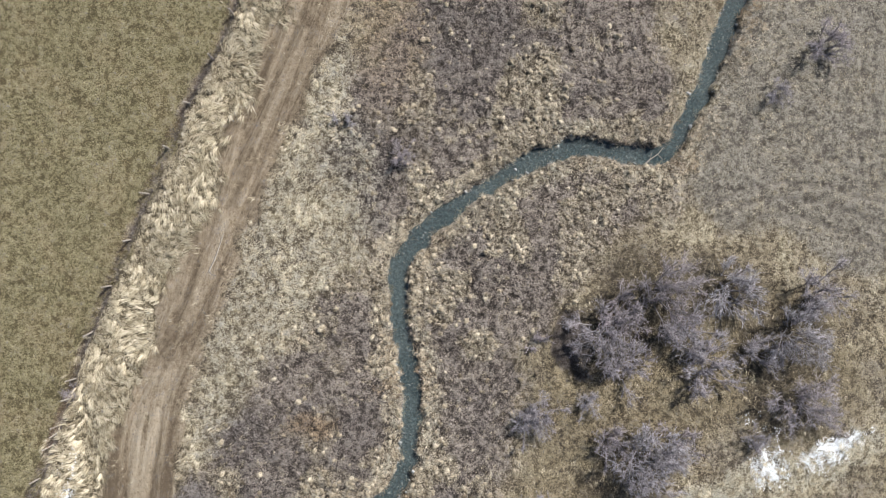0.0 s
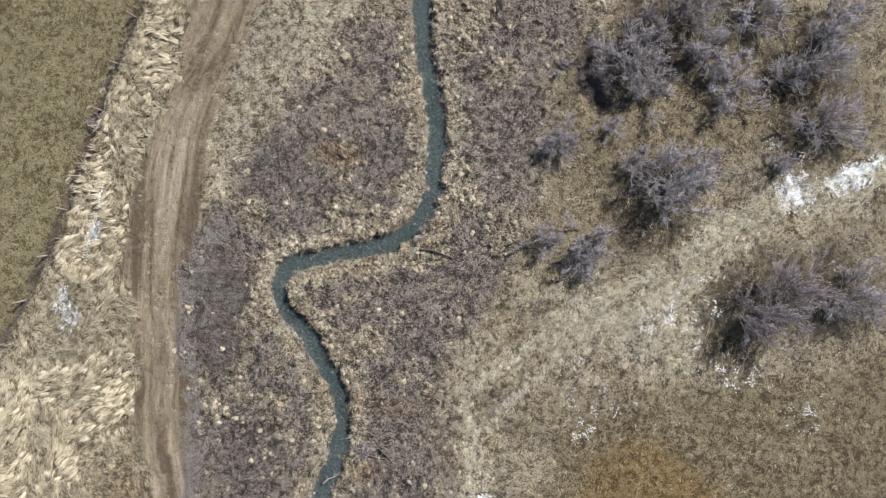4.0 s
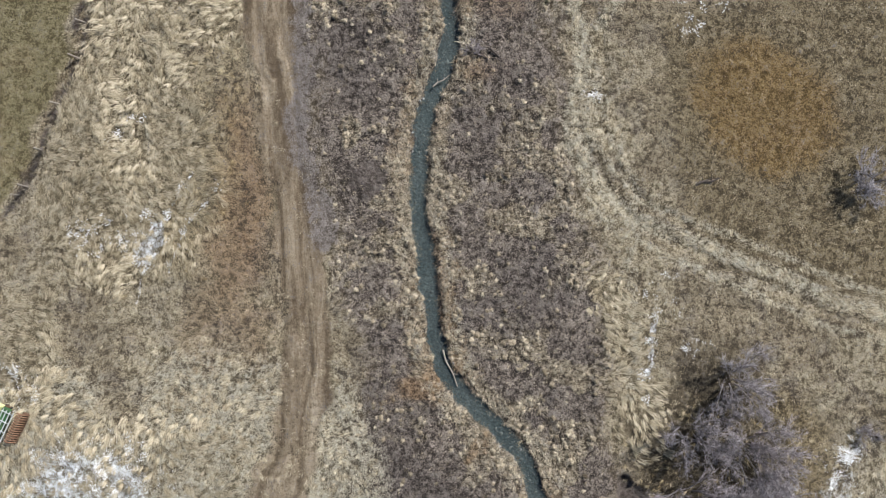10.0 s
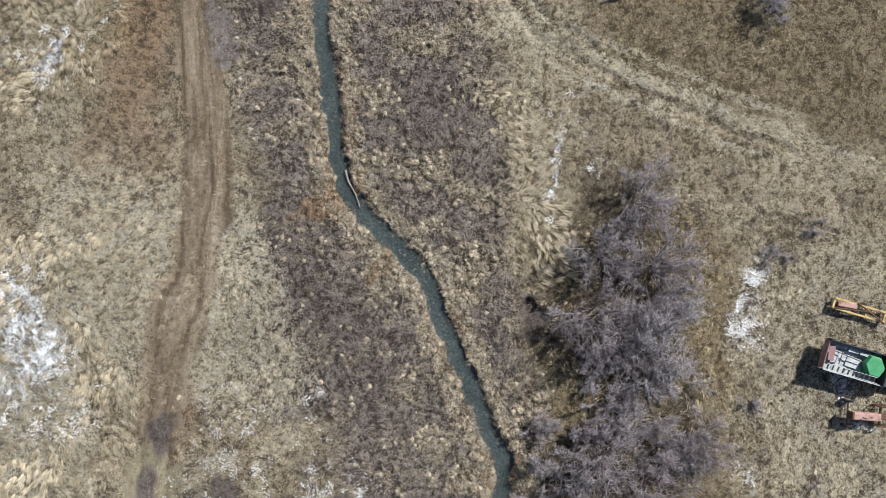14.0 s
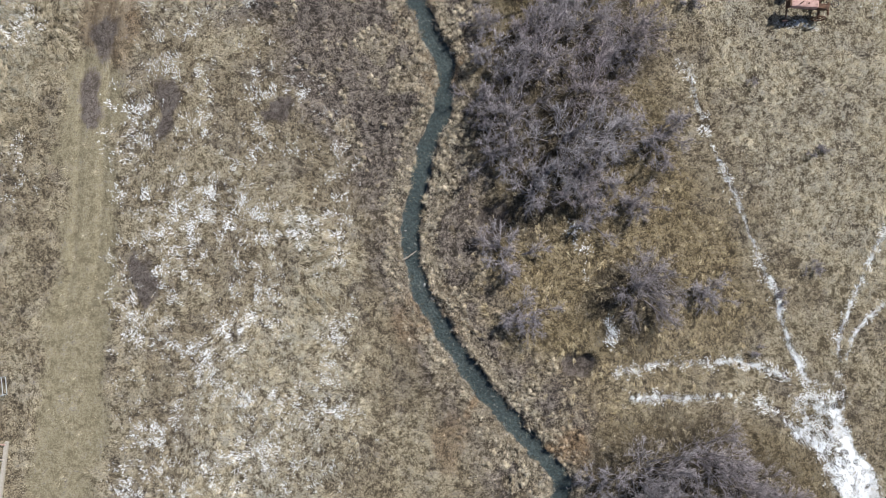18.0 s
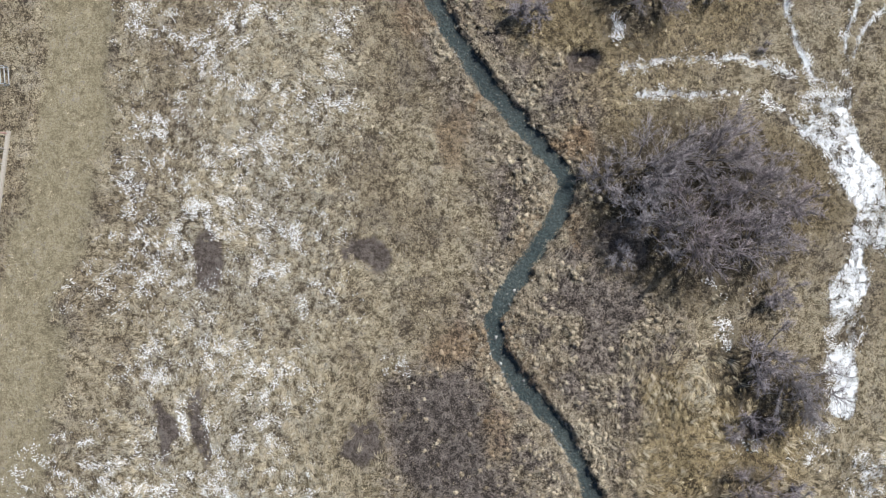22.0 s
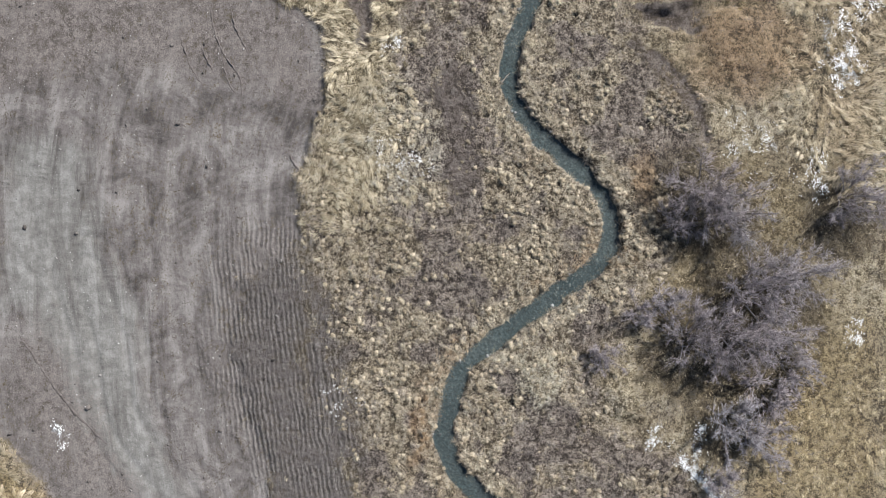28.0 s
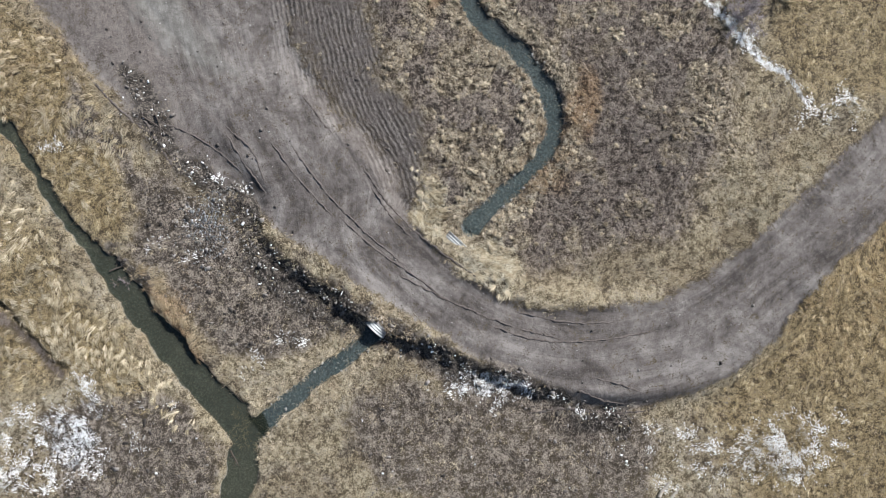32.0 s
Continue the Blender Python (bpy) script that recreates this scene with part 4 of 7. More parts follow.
patch("tyred", [(-9.7, -59.6), (-6.6, -64.9), (-4.9, -70.2), (-4, -75.9), (-5.6, -75.9), (-3.2, -80.8), (-1.7, -83.8), (-4.7, -80.8), (-8.6, -75.5), (-8.7, -70.3)], soft=1.6, level=0.9)
band("rubble", [(-21.8, -80.3), (-19, -83.5), (-15.1, -87.3), (-10.8, -92), (-6.3, -95.4), (-2.9, -97.2), (-0.2, -98.4), (3.9, -100.4), (8.2, -102.3), (11.5, -103.3)], 1.77, level=1, soft=0.6)
band("rubble", [(-12.1, -92.3), (-9, -94.6), (-6, -96.3)], 2.31, level=0.9, soft=0.6)
band("rubble", [(-22.7, -91.3), (-20.8, -93.6)], 1.15, level=0.7, soft=0.5)
patch("heath", [(7.9, -78.9), (13.2, -75.8), (17.4, -78.8), (18.2, -83.7), (15.2, -88.7), (9.6, -91.8), (6.1, -89.5)], soft=1.5, level=0.4)
patch("tyred", [(-8, -80.9), (-3.8, -79.8), (-1.5, -84.3), (-2.2, -87), (-3.7, -88.9), (-6, -85.8)], soft=0.8, level=0.8)
patch("tyred", [(-18.9, -87.5), (-16.7, -87.1), (-14, -90.5), (-13.6, -92.4), (-15.9, -92), (-18.1, -89.7)], soft=0.8, level=0.7)
band("straw", [(-21, -93), (-19.2, -95.8), (-17.5, -97.7), (-16.9, -100.4)], 1, level=1, soft=0.5)
patch("straw", [(-8.7, -41.3), (-4.1, -41.2), (-3.1, -49.2), (-2.2, -54.9), (-2.9, -57.6), (-5.9, -59.9), (-8.2, -59.6), (-9.6, -56.2), (-8.2, -52)], soft=2.6, level=0.75)
patch("straw", [(-9.4, -24.7), (-5.6, -23.9), (-5.1, -33.8), (-5.4, -42.2), (-4.6, -49.1), (-6.9, -51.4), (-8.4, -46.8), (-7.7, -40.3), (-11.6, -38.8)], soft=2.4, level=0.55)
patch("straw", [(10.8, -26.8), (15.3, -22.9), (20.7, -22.1), (20, -31.2), (17.8, -34.7), (13.6, -38.2), (11.8, -33.6)], soft=1.4, level=0.22)
patch("straw", [(23.4, -31.2), (29.8, -28.8), (34.9, -31.8), (35.2, -56.2), (23.7, -56.4), (23.6, -44.9)], soft=1.6, level=0.5)
blob("russet", 27.4, -41.8, 3.46, 7.69, 0, 0.35, 0.6)
band("snow", [(-28, 47.4), (-29.3, 44.9), (-30.3, 42.6), (-31.3, 39.9), (-31.6, 38.4)], 0.35, level=1, soft=0.3)
band("snow", [(-26.2, 46.7), (-27.8, 44.5), (-28.9, 42.2), (-29.4, 40.3)], 0.27, level=1, soft=0.3)
blob("snow", 29, -32.3, 1.54, 1.31, 0, 0.85, 0.6)
blob("snow", 25, -30.6, 2.31, 0.54, 30, 0.75, 0.6)
blob("snow", 25.5, -44.9, 0.62, 1.92, 0, 0.7, 0.6)
blob("snow", 27.1, -47.2, 1, 1.69, 0, 0.7, 0.6)
blob("snow", 28.5, -40.3, 0.92, 3.46, 0, 0.65, 0.6)
blob("snow", 20, -51.3, 1.15, 0.77, 0, 0.6, 0.6)
blob("snow", 22.3, -52.8, 0.92, 0.62, 0, 0.7, 0.6)
blob("snow", 21, -35.4, 0.77, 0.54, 0, 0.8, 0.6)
blob("snow", 20.8, -30.3, 1, 0.31, -15, 0.8, 0.6)
blob("snow", 19.5, -23.2, 0.54, 0.77, 0, 0.7, 0.6)
blob("snow", -27.9, -103.1, 3.08, 1.92, 0, 0.65, 0.6)
blob("snow", -24.5, -101.2, 1.31, 1.92, 0, 0.7, 0.6)
blob("snow", -19.2, -101.7, 1.38, 1.15, 0, 0.5, 0.6)
blob("snow", -29, -106.9, 2.69, 1.92, 0, 0.7, 0.6)
blob("snow", -24.8, -106.1, 1.54, 1.54, 0, 0.5, 0.6)
blob("sink", -5.8, -43.6, 0.58, 2.46, 0, 0.45, 0.6)
band("mound", [(-20.8, -93), (-19.2, -95.6), (-17.5, -97.5), (-16.8, -100.4)], 0.77, level=0.5, soft=0.5)
band("russet", [(-20.8, -93), (-19.2, -95.6), (-17.5, -97.5), (-16.8, -100.4)], 0.92, level=0.9, soft=0.5)
# scarp line, cut into the relief and coloured darker
band("sink", [(14.1, -46.6), (15.2, -47.3), (16.8, -48.8), (17.8, -51.1), (18, -52.2)], 0.5, level=0.4, soft=0.5)
band("mud", [(14.1, -46.6), (15.2, -47.3), (16.8, -48.8), (17.8, -51.1), (18, -52.2)], 0.62, level=0.9, soft=0.3)
band("sink", [(12.9, -44.7), (15.2, -44.3), (17.9, -43.5), (21.3, -43)], 0.38, level=0.7, soft=0.3)
# a shaded hollow, then a bush's shadow, both sunk into the relief
blob("sink", 20.7, -29.3, 1.62, 1.08, 0, 1, 0.6)
blob("sink", 14.4, -40.1, 1.35, 1.73, 0, 0.8, 0.6)
blob("sink", 15.6, -44.4, 2.31, 0.85, 8, 0.8, 0.6)
# the willow's shadow strip, sunk as well
blob("sink", 6.1, 81.2, 0.85, 2.69, 15, 1, 0.6)
blob("sink", 3.4, 5.1, 0.92, 1.38, 0, 0.9, 0.6)
blob("sink", 1.9, 24.9, 0.62, 1.08, 0, 0.9, 0.6)
blob("sink", 2, 25.5, 0.77, 0.92, 0, 0.8, 0.6)
blob("sink", -12, 75.3, 1.15, 0.46, 20, 0.3, 0.6)
blob("sink", 15.7, -52.6, 1.54, 2.31, 0, 0.4, 0.6)
blob("sink", 8.7, -4.4, 0.85, 1, 0, 0.9, 0.6)
# the shaded hollow and the bush's shadow again, painted dark
blob("mud", 20.7, -29.3, 1.38, 0.92, 0, 0.9, 0.6)
blob("mud", 14.4, -40.1, 1.08, 1.38, 0, 0.7, 0.6)
blob("mud", 15.6, -44.4, 2.12, 0.69, 8, 0.8, 0.6)
blob("mound", 22.6, -39.2, 1.54, 1.23, 0, 1, 0.6)
blob("mound", 25, -35.2, 1.15, 1.92, 0, 1, 0.6)
blob("mound", 17.3, -32.4, 1.54, 1.54, 0, 0.6, 0.6)
blob("mound", 19.8, -46.5, 3.46, 1.54, -35, 0.5, 0.6)
blob("mound", 16.3, -27.1, 1.54, 1.92, 0, 0.6, 0.6)
blob("mound", 13.4, -69.4, 1.92, 1.54, 0, 0.6, 0.6)
blob("mound", 7.3, -69.1, 1.73, 1.92, 0, 0.5, 0.6)
blob("mound", 25.9, -93.2, 2.69, 3.46, 0, 0.4, 0.6)
blob("mound", 20.5, -85.8, 2.31, 2.31, 0, 0.5, 0.6)
blob("pale", 22.6, -39.2, 1.54, 1.23, 0, 1, 0.6)
blob("pale", 25, -35.2, 1.08, 1.92, 0, 1, 0.6)
blob("pale", 17.3, -26.3, 1.54, 2.31, 0, 0.6, 0.6)
blob("straw", -9.0, 2.2, 1.4, 3.4, 8, 0.85, 0.6)
blob("straw", 22.6, -39.2, 1.69, 1.38, 0, 1, 0.6)
blob("straw", 25, -35.2, 1.23, 2.15, 0, 1, 0.6)
blob("russet", 19.8, -46.5, 4.23, 2.31, -35, 0.7, 0.6)
blob("snow", 19.8, 73.7, 1.62, 1.92, 0, 0.88, 0.6)
blob("snow", 24.2, 75.4, 2.9, 1.0, 25, 0.9, 0.6)
blob("snow", 12.5, 65.8, 3.85, 1.54, 35, 0.4, 0.6)
blob("snow", -27.8, 70.2, 0.69, 2.31, 0, 0.85, 0.6)
blob("snow", -29.2, 64.8, 1, 2.31, 0, 0.8, 0.6)
blob("snow", 16.5, 61.5, 2.31, 1.08, 0, 0.5, 0.6)
blob("snow", 6.9, 60.1, 3.85, 1.92, 0, 0.2, 0.6)
blob("snow", -27.4, 73.1, 0.77, 0.58, 0, 0.6, 0.6)
blob("snow", -28, 70, 0.85, 1.15, 0, 0.85, 0.6)
blob("snow", -29.3, 64.6, 0.77, 1.92, 0, 0.8, 0.6)
blob("snow", -31.9, 50.6, 1.15, 0.77, 0, 0.5, 0.6)
blob("snow", 11.2, 64.1, 2.31, 1.92, 0, 0.35, 0.6)
blob("snow", -0.2, 52.9, 0.5, 0.5, 0, 0.6, 0.6)
blob("snow", 16.7, 61.1, 1.15, 0.77, 0, 0.5, 0.6)
blob("snow", 20.9, 59.3, 2.31, 1.15, 0, 0.35, 0.6)
blob("snow", 19.5, 76.7, 1.54, 1.54, 0, 0.4, 0.6)
blob("snow", -32.2, 50.7, 0.77, 0.77, 0, 0.6, 0.6)
blob("snow", -30.5, 42.3, 0.85, 2.31, -10, 0.85, 0.6)
blob("snow", -33.8, 42.6, 3.08, 1.54, 0, 0.35, 0.6)
blob("snow", -28.8, 42.7, 0.46, 2.31, -12, 0.45, 0.6)
blob("snow", 3.6, 35.1, 0.6, 3.46, -5, 0.85, 0.6)
blob("snow", 7.5, 35.5, 0.77, 0.77, 0, 0.5, 0.6)
blob("snow", 5.5, 38.9, 0.96, 1.54, 0, 0.3, 0.6)
blob("snow", -39.4, 32.5, 1.15, 0.96, 0, 0.6, 0.6)
blob("snow", 5.8, 57.4, 1.15, 0.96, 0, 0.4, 0.6)
blob("snow", -34.4, 24.1, 5.77, 5, 0, 0.9, 0.6)
blob("snow", -36.8, 28.3, 1.54, 1.35, 0, 0.7, 0.6)
blob("snow", -40.2, 21, 7.69, 5.38, 0, 0.8, 0.6)
blob("snow", -32.9, 18.7, 5.77, 2.31, 0, 0.6, 0.6)
blob("snow", 7.6, 35.5, 0.77, 0.69, 0, 0.5, 0.6)
blob("snow", 16.9, 27.2, 1.73, 3.85, 0, 0.5, 0.6)
blob("snow", -13.1, 20.6, 0.58, 0.58, 0, 0.7, 0.6)
blob("snow", -31.1, 20.6, 2.31, 3.85, 0, 0.5, 0.6)
blob("snow", -13.3, 20.8, 0.54, 0.96, 0, 0.5, 0.6)
blob("snow", 17.1, 26.7, 1.54, 3.08, 0, 0.72, 0.6)
blob("snow", 26.8, 32.1, 1.15, 0.96, -20, 0.6, 0.6)
blob("snow", 23.5, 20.6, 1.15, 0.92, 0, 0.85, 0.6)
blob("snow", 24.8, 18, 1.54, 0.38, 0, 0.8, 0.6)
blob("snow", 16.7, 24.6, 1.92, 2.31, 0, 0.35, 0.6)
blob("snow", 9.6, 3.2, 0.69, 1.73, 0, 0.5, 0.6)
blob("snow", 10.9, -2.2, 0.54, 1.15, 0, 0.7, 0.6)
blob("snow", -29.4, 19.1, 0.77, 2.31, 0, 0.5, 0.6)
blob("snow", -29, 7.6, 1.15, 3.08, 0, 0.4, 0.6)
blob("snow", -17.2, 16.4, 0.96, 2.31, 0, 0.45, 0.6)
blob("snow", -20.4, 13.7, 0.54, 0.85, 0, 0.6, 0.6)
blob("snow", -14.9, 16.4, 1.54, 2.31, 0, 0.3, 0.6)
blob("snow", -9.1, 0.1, 1.73, 1.54, 0, 0.35, 0.6)
blob("snow", -9.8, 0.4, 1.92, 1.54, 0, 0.35, 0.6)
blob("snow", -19.4, -3.8, 1.35, 0.46, -15, 0.5, 0.6)
blob("snow", -14.8, -10, 1.15, 2.69, 0, 0.4, 0.6)
blob("snow", -12.7, -11.9, 0.54, 0.54, 0, 0.7, 0.6)
blob("snow", -19, -15, 1.15, 1.54, 0, 0.45, 0.6)
blob("snow", -11.7, -15.7, 2.31, 1.54, 0, 0.3, 0.6)
blob("snow", -29, 7.7, 1.15, 2.31, 0, 0.35, 0.6)
blob("snow", -24.2, -30.5, 2.31, 2.88, 0, 0.4, 0.6)
blob("snow", -13, -38.7, 5, 3.08, 0, 0.35, 0.6)
blob("snow", -4.6, -40.5, 1, 0.69, 0, 0.6, 0.6)
blob("snow", -9.5, -18.9, 2.31, 2.31, 0, 0.3, 0.6)
blob("snow", -2.5, -25.3, 1.15, 0.96, 0, 0.4, 0.6)
blob("snow", -25.3, -33.2, 1.54, 0.77, 0, 0.4, 0.6)
blob("snow", -28.7, -34.7, 0.58, 2.31, 0, 0.5, 0.6)
blob("snow", 19.1, -35.8, 0.69, 0.69, 0, 0.7, 0.6)
blob("snow", 17.5, -19.7, 0.77, 0.96, 0, 0.6, 0.6)
blob("snow", 21, -21, 1.35, 0.54, 0, 0.5, 0.6)
blob("snow", 19.4, -23.5, 0.62, 0.38, 0, 0.7, 0.6)
blob("snow", 19.9, -29.2, 0.31, 1.54, -5, 0.6, 0.6)
blob("snow", 20.9, -30.7, 0.62, 0.31, 0, 0.7, 0.6)
blob("snow", 29, -32.9, 1.73, 1.73, 0, 0.75, 0.6)
blob("snow", 26.7, -44.4, 0.77, 2.31, 0, 0.5, 0.6)
blob("snow", 29.1, -41.3, 1.15, 1.92, 0, 0.5, 0.6)
blob("snow", -3.5, -47, 0.77, 1.54, 0, 0.4, 0.6)
blob("snow", -13.5, -35.3, 5, 3.08, 0, 0.3, 0.6)
blob("snow", -12.7, -37.2, 2.31, 2.69, 0, 0.3, 0.6)
blob("snow", 26.6, -45.7, 1.54, 2.31, 0, 0.4, 0.6)
blob("snow", 21.8, -53.1, 3.85, 1.92, 0, 0.25, 0.6)
blob("snow", 25.3, -54.9, 0.96, 1.54, 0, 0.45, 0.6)
blob("snow", -2.6, -54.1, 1.92, 1.54, 0, 0.35, 0.6)
blob("snow", -3.6, -47.3, 0.77, 1.54, 0, 0.45, 0.6)
blob("snow", 14.5, -72.4, 0.85, 1.54, 0, 0.7, 0.6)
blob("snow", 17.7, -73.7, 0.69, 2.31, -20, 0.75, 0.6)
blob("snow", 27.9, -65.6, 0.69, 1.92, 0, 0.45, 0.6)
blob("snow", -25.8, -73.4, 0.58, 0.58, 0, 0.7, 0.6)
blob("snow", -5.7, -70.2, 1.54, 1.54, 0, 0.2, 0.6)
blob("snow", 23.8, -81.9, 1.54, 0.77, 30, 0.4, 0.6)
blob("snow", -26.8, -84.6, 0.96, 0.58, 20, 0.7, 0.6)
blob("snow", -14.8, -86.7, 0.96, 0.77, 0, 0.4, 0.6)
blob("snow", -19.8, -90.6, 0.77, 0.77, 0, 0.4, 0.6)
blob("snow", 26.2, -81.4, 0.96, 1.73, -20, 0.65, 0.6)
blob("snow", 21.8, -104.6, 3.85, 2.31, 0, 0.72, 0.6)
blob("snow", 15.4, -105, 4.62, 1.92, 0, 0.5, 0.6)
blob("snow", -26.2, -103.8, 1.54, 2.31, 15, 0.8, 0.6)
blob("snow", -29.4, -106.1, 2.31, 1.92, 0, 0.5, 0.6)
blob("snow", -21.4, -104.2, 0.96, 1.54, 0, 0.45, 0.6)
blob("snow", 2.4, -100.4, 3.08, 1.31, -25, 0.75, 0.6)
blob("snow", 26.3, -101.7, 0.85, 0.69, 0, 0.6, 0.6)
blob("snow", -13.9, -98.8, 2.31, 1.15, 0, 0.3, 0.6)
blob("snow", -10.1, -97.6, 1.15, 0.62, 0, 0.5, 0.6)
blob("snow", -5.6, -95.7, 3.85, 0.77, -35, 0.35, 0.6)
blob("snow", -17.4, -90.5, 1.54, 2.31, 0, 0.2, 0.6)
blob("snow", -26.7, -84.7, 0.69, 0.46, 0, 0.7, 0.6)
blob("snow", 9.3, -102.2, 2.31, 0.46, -10, 0.4, 0.6)
blob("snow", -15.1, -86.7, 2.31, 0.46, -40, 0.45, 0.6)
band("mud", [(-2.3, 60.4), (3.4, 65.2), (11.1, 70.3), (20.6, 75.5)], 0.23, level=0.6, soft=0.25)
band("sink", [(-2.3, 60.4), (3.4, 65.2), (11.1, 70.3), (20.6, 75.5)], 0.27, level=0.25, soft=0.25)
band("mud", [(-0.7, 58.9), (5.4, 64), (12.6, 68.8), (21.5, 73.2)], 0.23, level=0.6, soft=0.25)
band("sink", [(-0.7, 58.9), (5.4, 64), (12.6, 68.8), (21.5, 73.2)], 0.27, level=0.25, soft=0.25)
band("mud", [(-1.1, 55.8), (0, 58.9), (4.6, 62.5), (9.2, 64.5), (16.1, 68.1)], 0.23, level=0.6, soft=0.25)
band("sink", [(-1.1, 55.8), (0, 58.9), (4.6, 62.5), (9.2, 64.5), (16.1, 68.1)], 0.27, level=0.25, soft=0.25)
band("mud", [(-2.2, 57.3), (1, 61.3), (5, 64.4)], 0.23, level=0.6, soft=0.25)
band("sink", [(-2.2, 57.3), (1, 61.3), (5, 64.4)], 0.27, level=0.25, soft=0.25)
band("pale", [(-1.7, 59.7), (4.4, 64.6), (11.9, 69.6), (21.1, 74.4)], 0.62, level=1, soft=0.4)
band("pale", [(-0.3, 57.4), (5, 63.3), (10.7, 66.5), (16.1, 69.3)], 0.62, level=1, soft=0.4)
band("pale", [(-1.1, 56.6), (-1, 51.1), (-1.1, 47.3)], 0.62, level=1, soft=0.4)
patch("pale", [(-31.2, 35.3), (-23.1, 35.3), (-22.7, 20.6), (-29.3, 20.6), (-30.8, 28.3)], soft=2, level=0.4)
# thin dark line along the fence, slightly sunk
band("mud", [(-16.4, 107), (-17.6, 102.9), (-20.3, 97.2), (-22.1, 92.9), (-24, 87.9), (-26.2, 82), (-27.7, 77.3), (-29.5, 71.5), (-26.8, 79.3), (-29.2, 72.3), (-31.5, 66.7), (-33.9, 61.8), (-36.3, 56.3), (-34.4, 58.4), (-36.6, 52.6), (-38.8, 47.1), (-40.7, 44)], 0.27, level=0.85, soft=0.25)
band("sink", [(-16.4, 107), (-17.6, 102.9), (-20.3, 97.2), (-22.1, 92.9), (-24, 87.9), (-26.2, 82), (-27.7, 77.3), (-29.5, 71.5), (-26.8, 79.3), (-29.2, 72.3), (-31.5, 66.7), (-33.9, 61.8), (-36.3, 56.3), (-34.4, 58.4), (-36.6, 52.6), (-38.8, 47.1), (-40.7, 44)], 0.27, level=0.35, soft=0.25)
band("snow", [(16.5, 15.4), (17.2, 13.1), (19.1, 8.5), (20.6, 4.7), (22.2, 1)], 0.62, level=1, soft=0.5)
band("snow", [(22.2, 1), (23.1, -2.3), (24.5, -5.7), (25.2, -6.9)], 0.85, level=1, soft=0.5)
band("snow", [(25, -6.7), (26.8, -9.2), (28.7, -13), (29.5, -16.5)], 1.92, level=1, soft=0.5)
band("snow", [(11.8, -5.3), (14.5, -4.4), (17.5, -4.6), (20.6, -4.4), (23.3, -5.7)], 0.85, level=0.9375, soft=0.5)
band("snow", [(12.9, -7.1), (16, -7.2), (18.7, -6.6), (21.4, -7.3), (23.7, -8.6), (26.4, -11.5)], 0.92, level=0.9375, soft=0.5)
band("snow", [(31, 6.2), (28.7, 1.6), (27.2, -1.1), (26.7, -4.6), (27.2, -7.7)], 0.62, level=1, soft=0.5)
band("snow", [(30.6, 0), (28.3, -1.9), (27.3, -4.6)], 0.62, level=1, soft=0.5)
band("snow", [(24.6, -8.9), (27.3, -11.6), (28.1, -15.4), (27.4, -19.2), (27.7, -23), (27.7, -26), (27.2, -28.3)], 2.23, level=1, soft=0.5)
band("snow", [(26, -29.5), (24.9, -31.4), (26.8, -32.1), (28.4, -32.9)], 1.15, level=0.6875, soft=0.5)
band("snow", [(28.5, 28.4), (28.7, 25.4), (29.1, 21.5), (29.7, 17.7)], 0.69, level=0.8125, soft=0.5)
band("snow", [(16.7, -74.4), (18.8, -76.1), (20.3, -77.8), (22.1, -79)], 0.85, level=1, soft=0.5)
band("snow", [(17.8, -74.8), (20, -76.9), (22.3, -79.2), (23.9, -81)], 0.85, level=0.875, soft=0.5)
blob("snow", -13.0, -37.0, 3.2, 4.5, 0, 0.62, 0.6)
blob("snow", -11.5, -27.5, 2.2, 5.0, 0, 0.58, 0.6)
blob("snow", -23.8, -31.5, 2.0, 2.2, 20, 0.66, 0.6)
blob("snow", -24.0, -21.5, 2.0, 1.0, 20, 0.6, 0.6)
blob("snow", -16.0, -3.5, 3.0, 3.5, 0, 0.58, 0.6)
blob("snow", -15.2, -11.5, 1.4, 3.0, 0, 0.6, 0.6)
blob("snow", -14.5, 3.0, 2.2, 4.0, 0, 0.55, 0.6)
band("snow", [(27.6, -10.0), (29.2, -12.6), (30.6, -15.6), (31.5, -19.0)], 1.6, level=1, soft=0.5)
band("snow", [(21.4, -7.2), (23.7, -8.6), (25.6, -10.6), (26.8, -13.0)], 1.0, level=1, soft=0.5)
patch("snow", [(-19.3, 19.2), (-13.6, 20), (-9, 14.7), (-6.9, 9.2), (-6.1, 2.4), (-7.1, -3), (-6.3, -10), (-8.6, -16.5), (-7.3, -12.8), (-7.1, -23.4), (-9.3, -31.8), (-6.9, -38.6), (-9.2, -41.7), (-8.5, -42.1), (-14.6, -41.8), (-22.2, -40.8), (-29.5, -40.5), (-29.1, -32.8), (-22.3, -27.4), (-22.1, -12.2), (-21.7, -10), (-21.7, 5.4), (-21.7, 13.1)], soft=2.5, level=0.5)

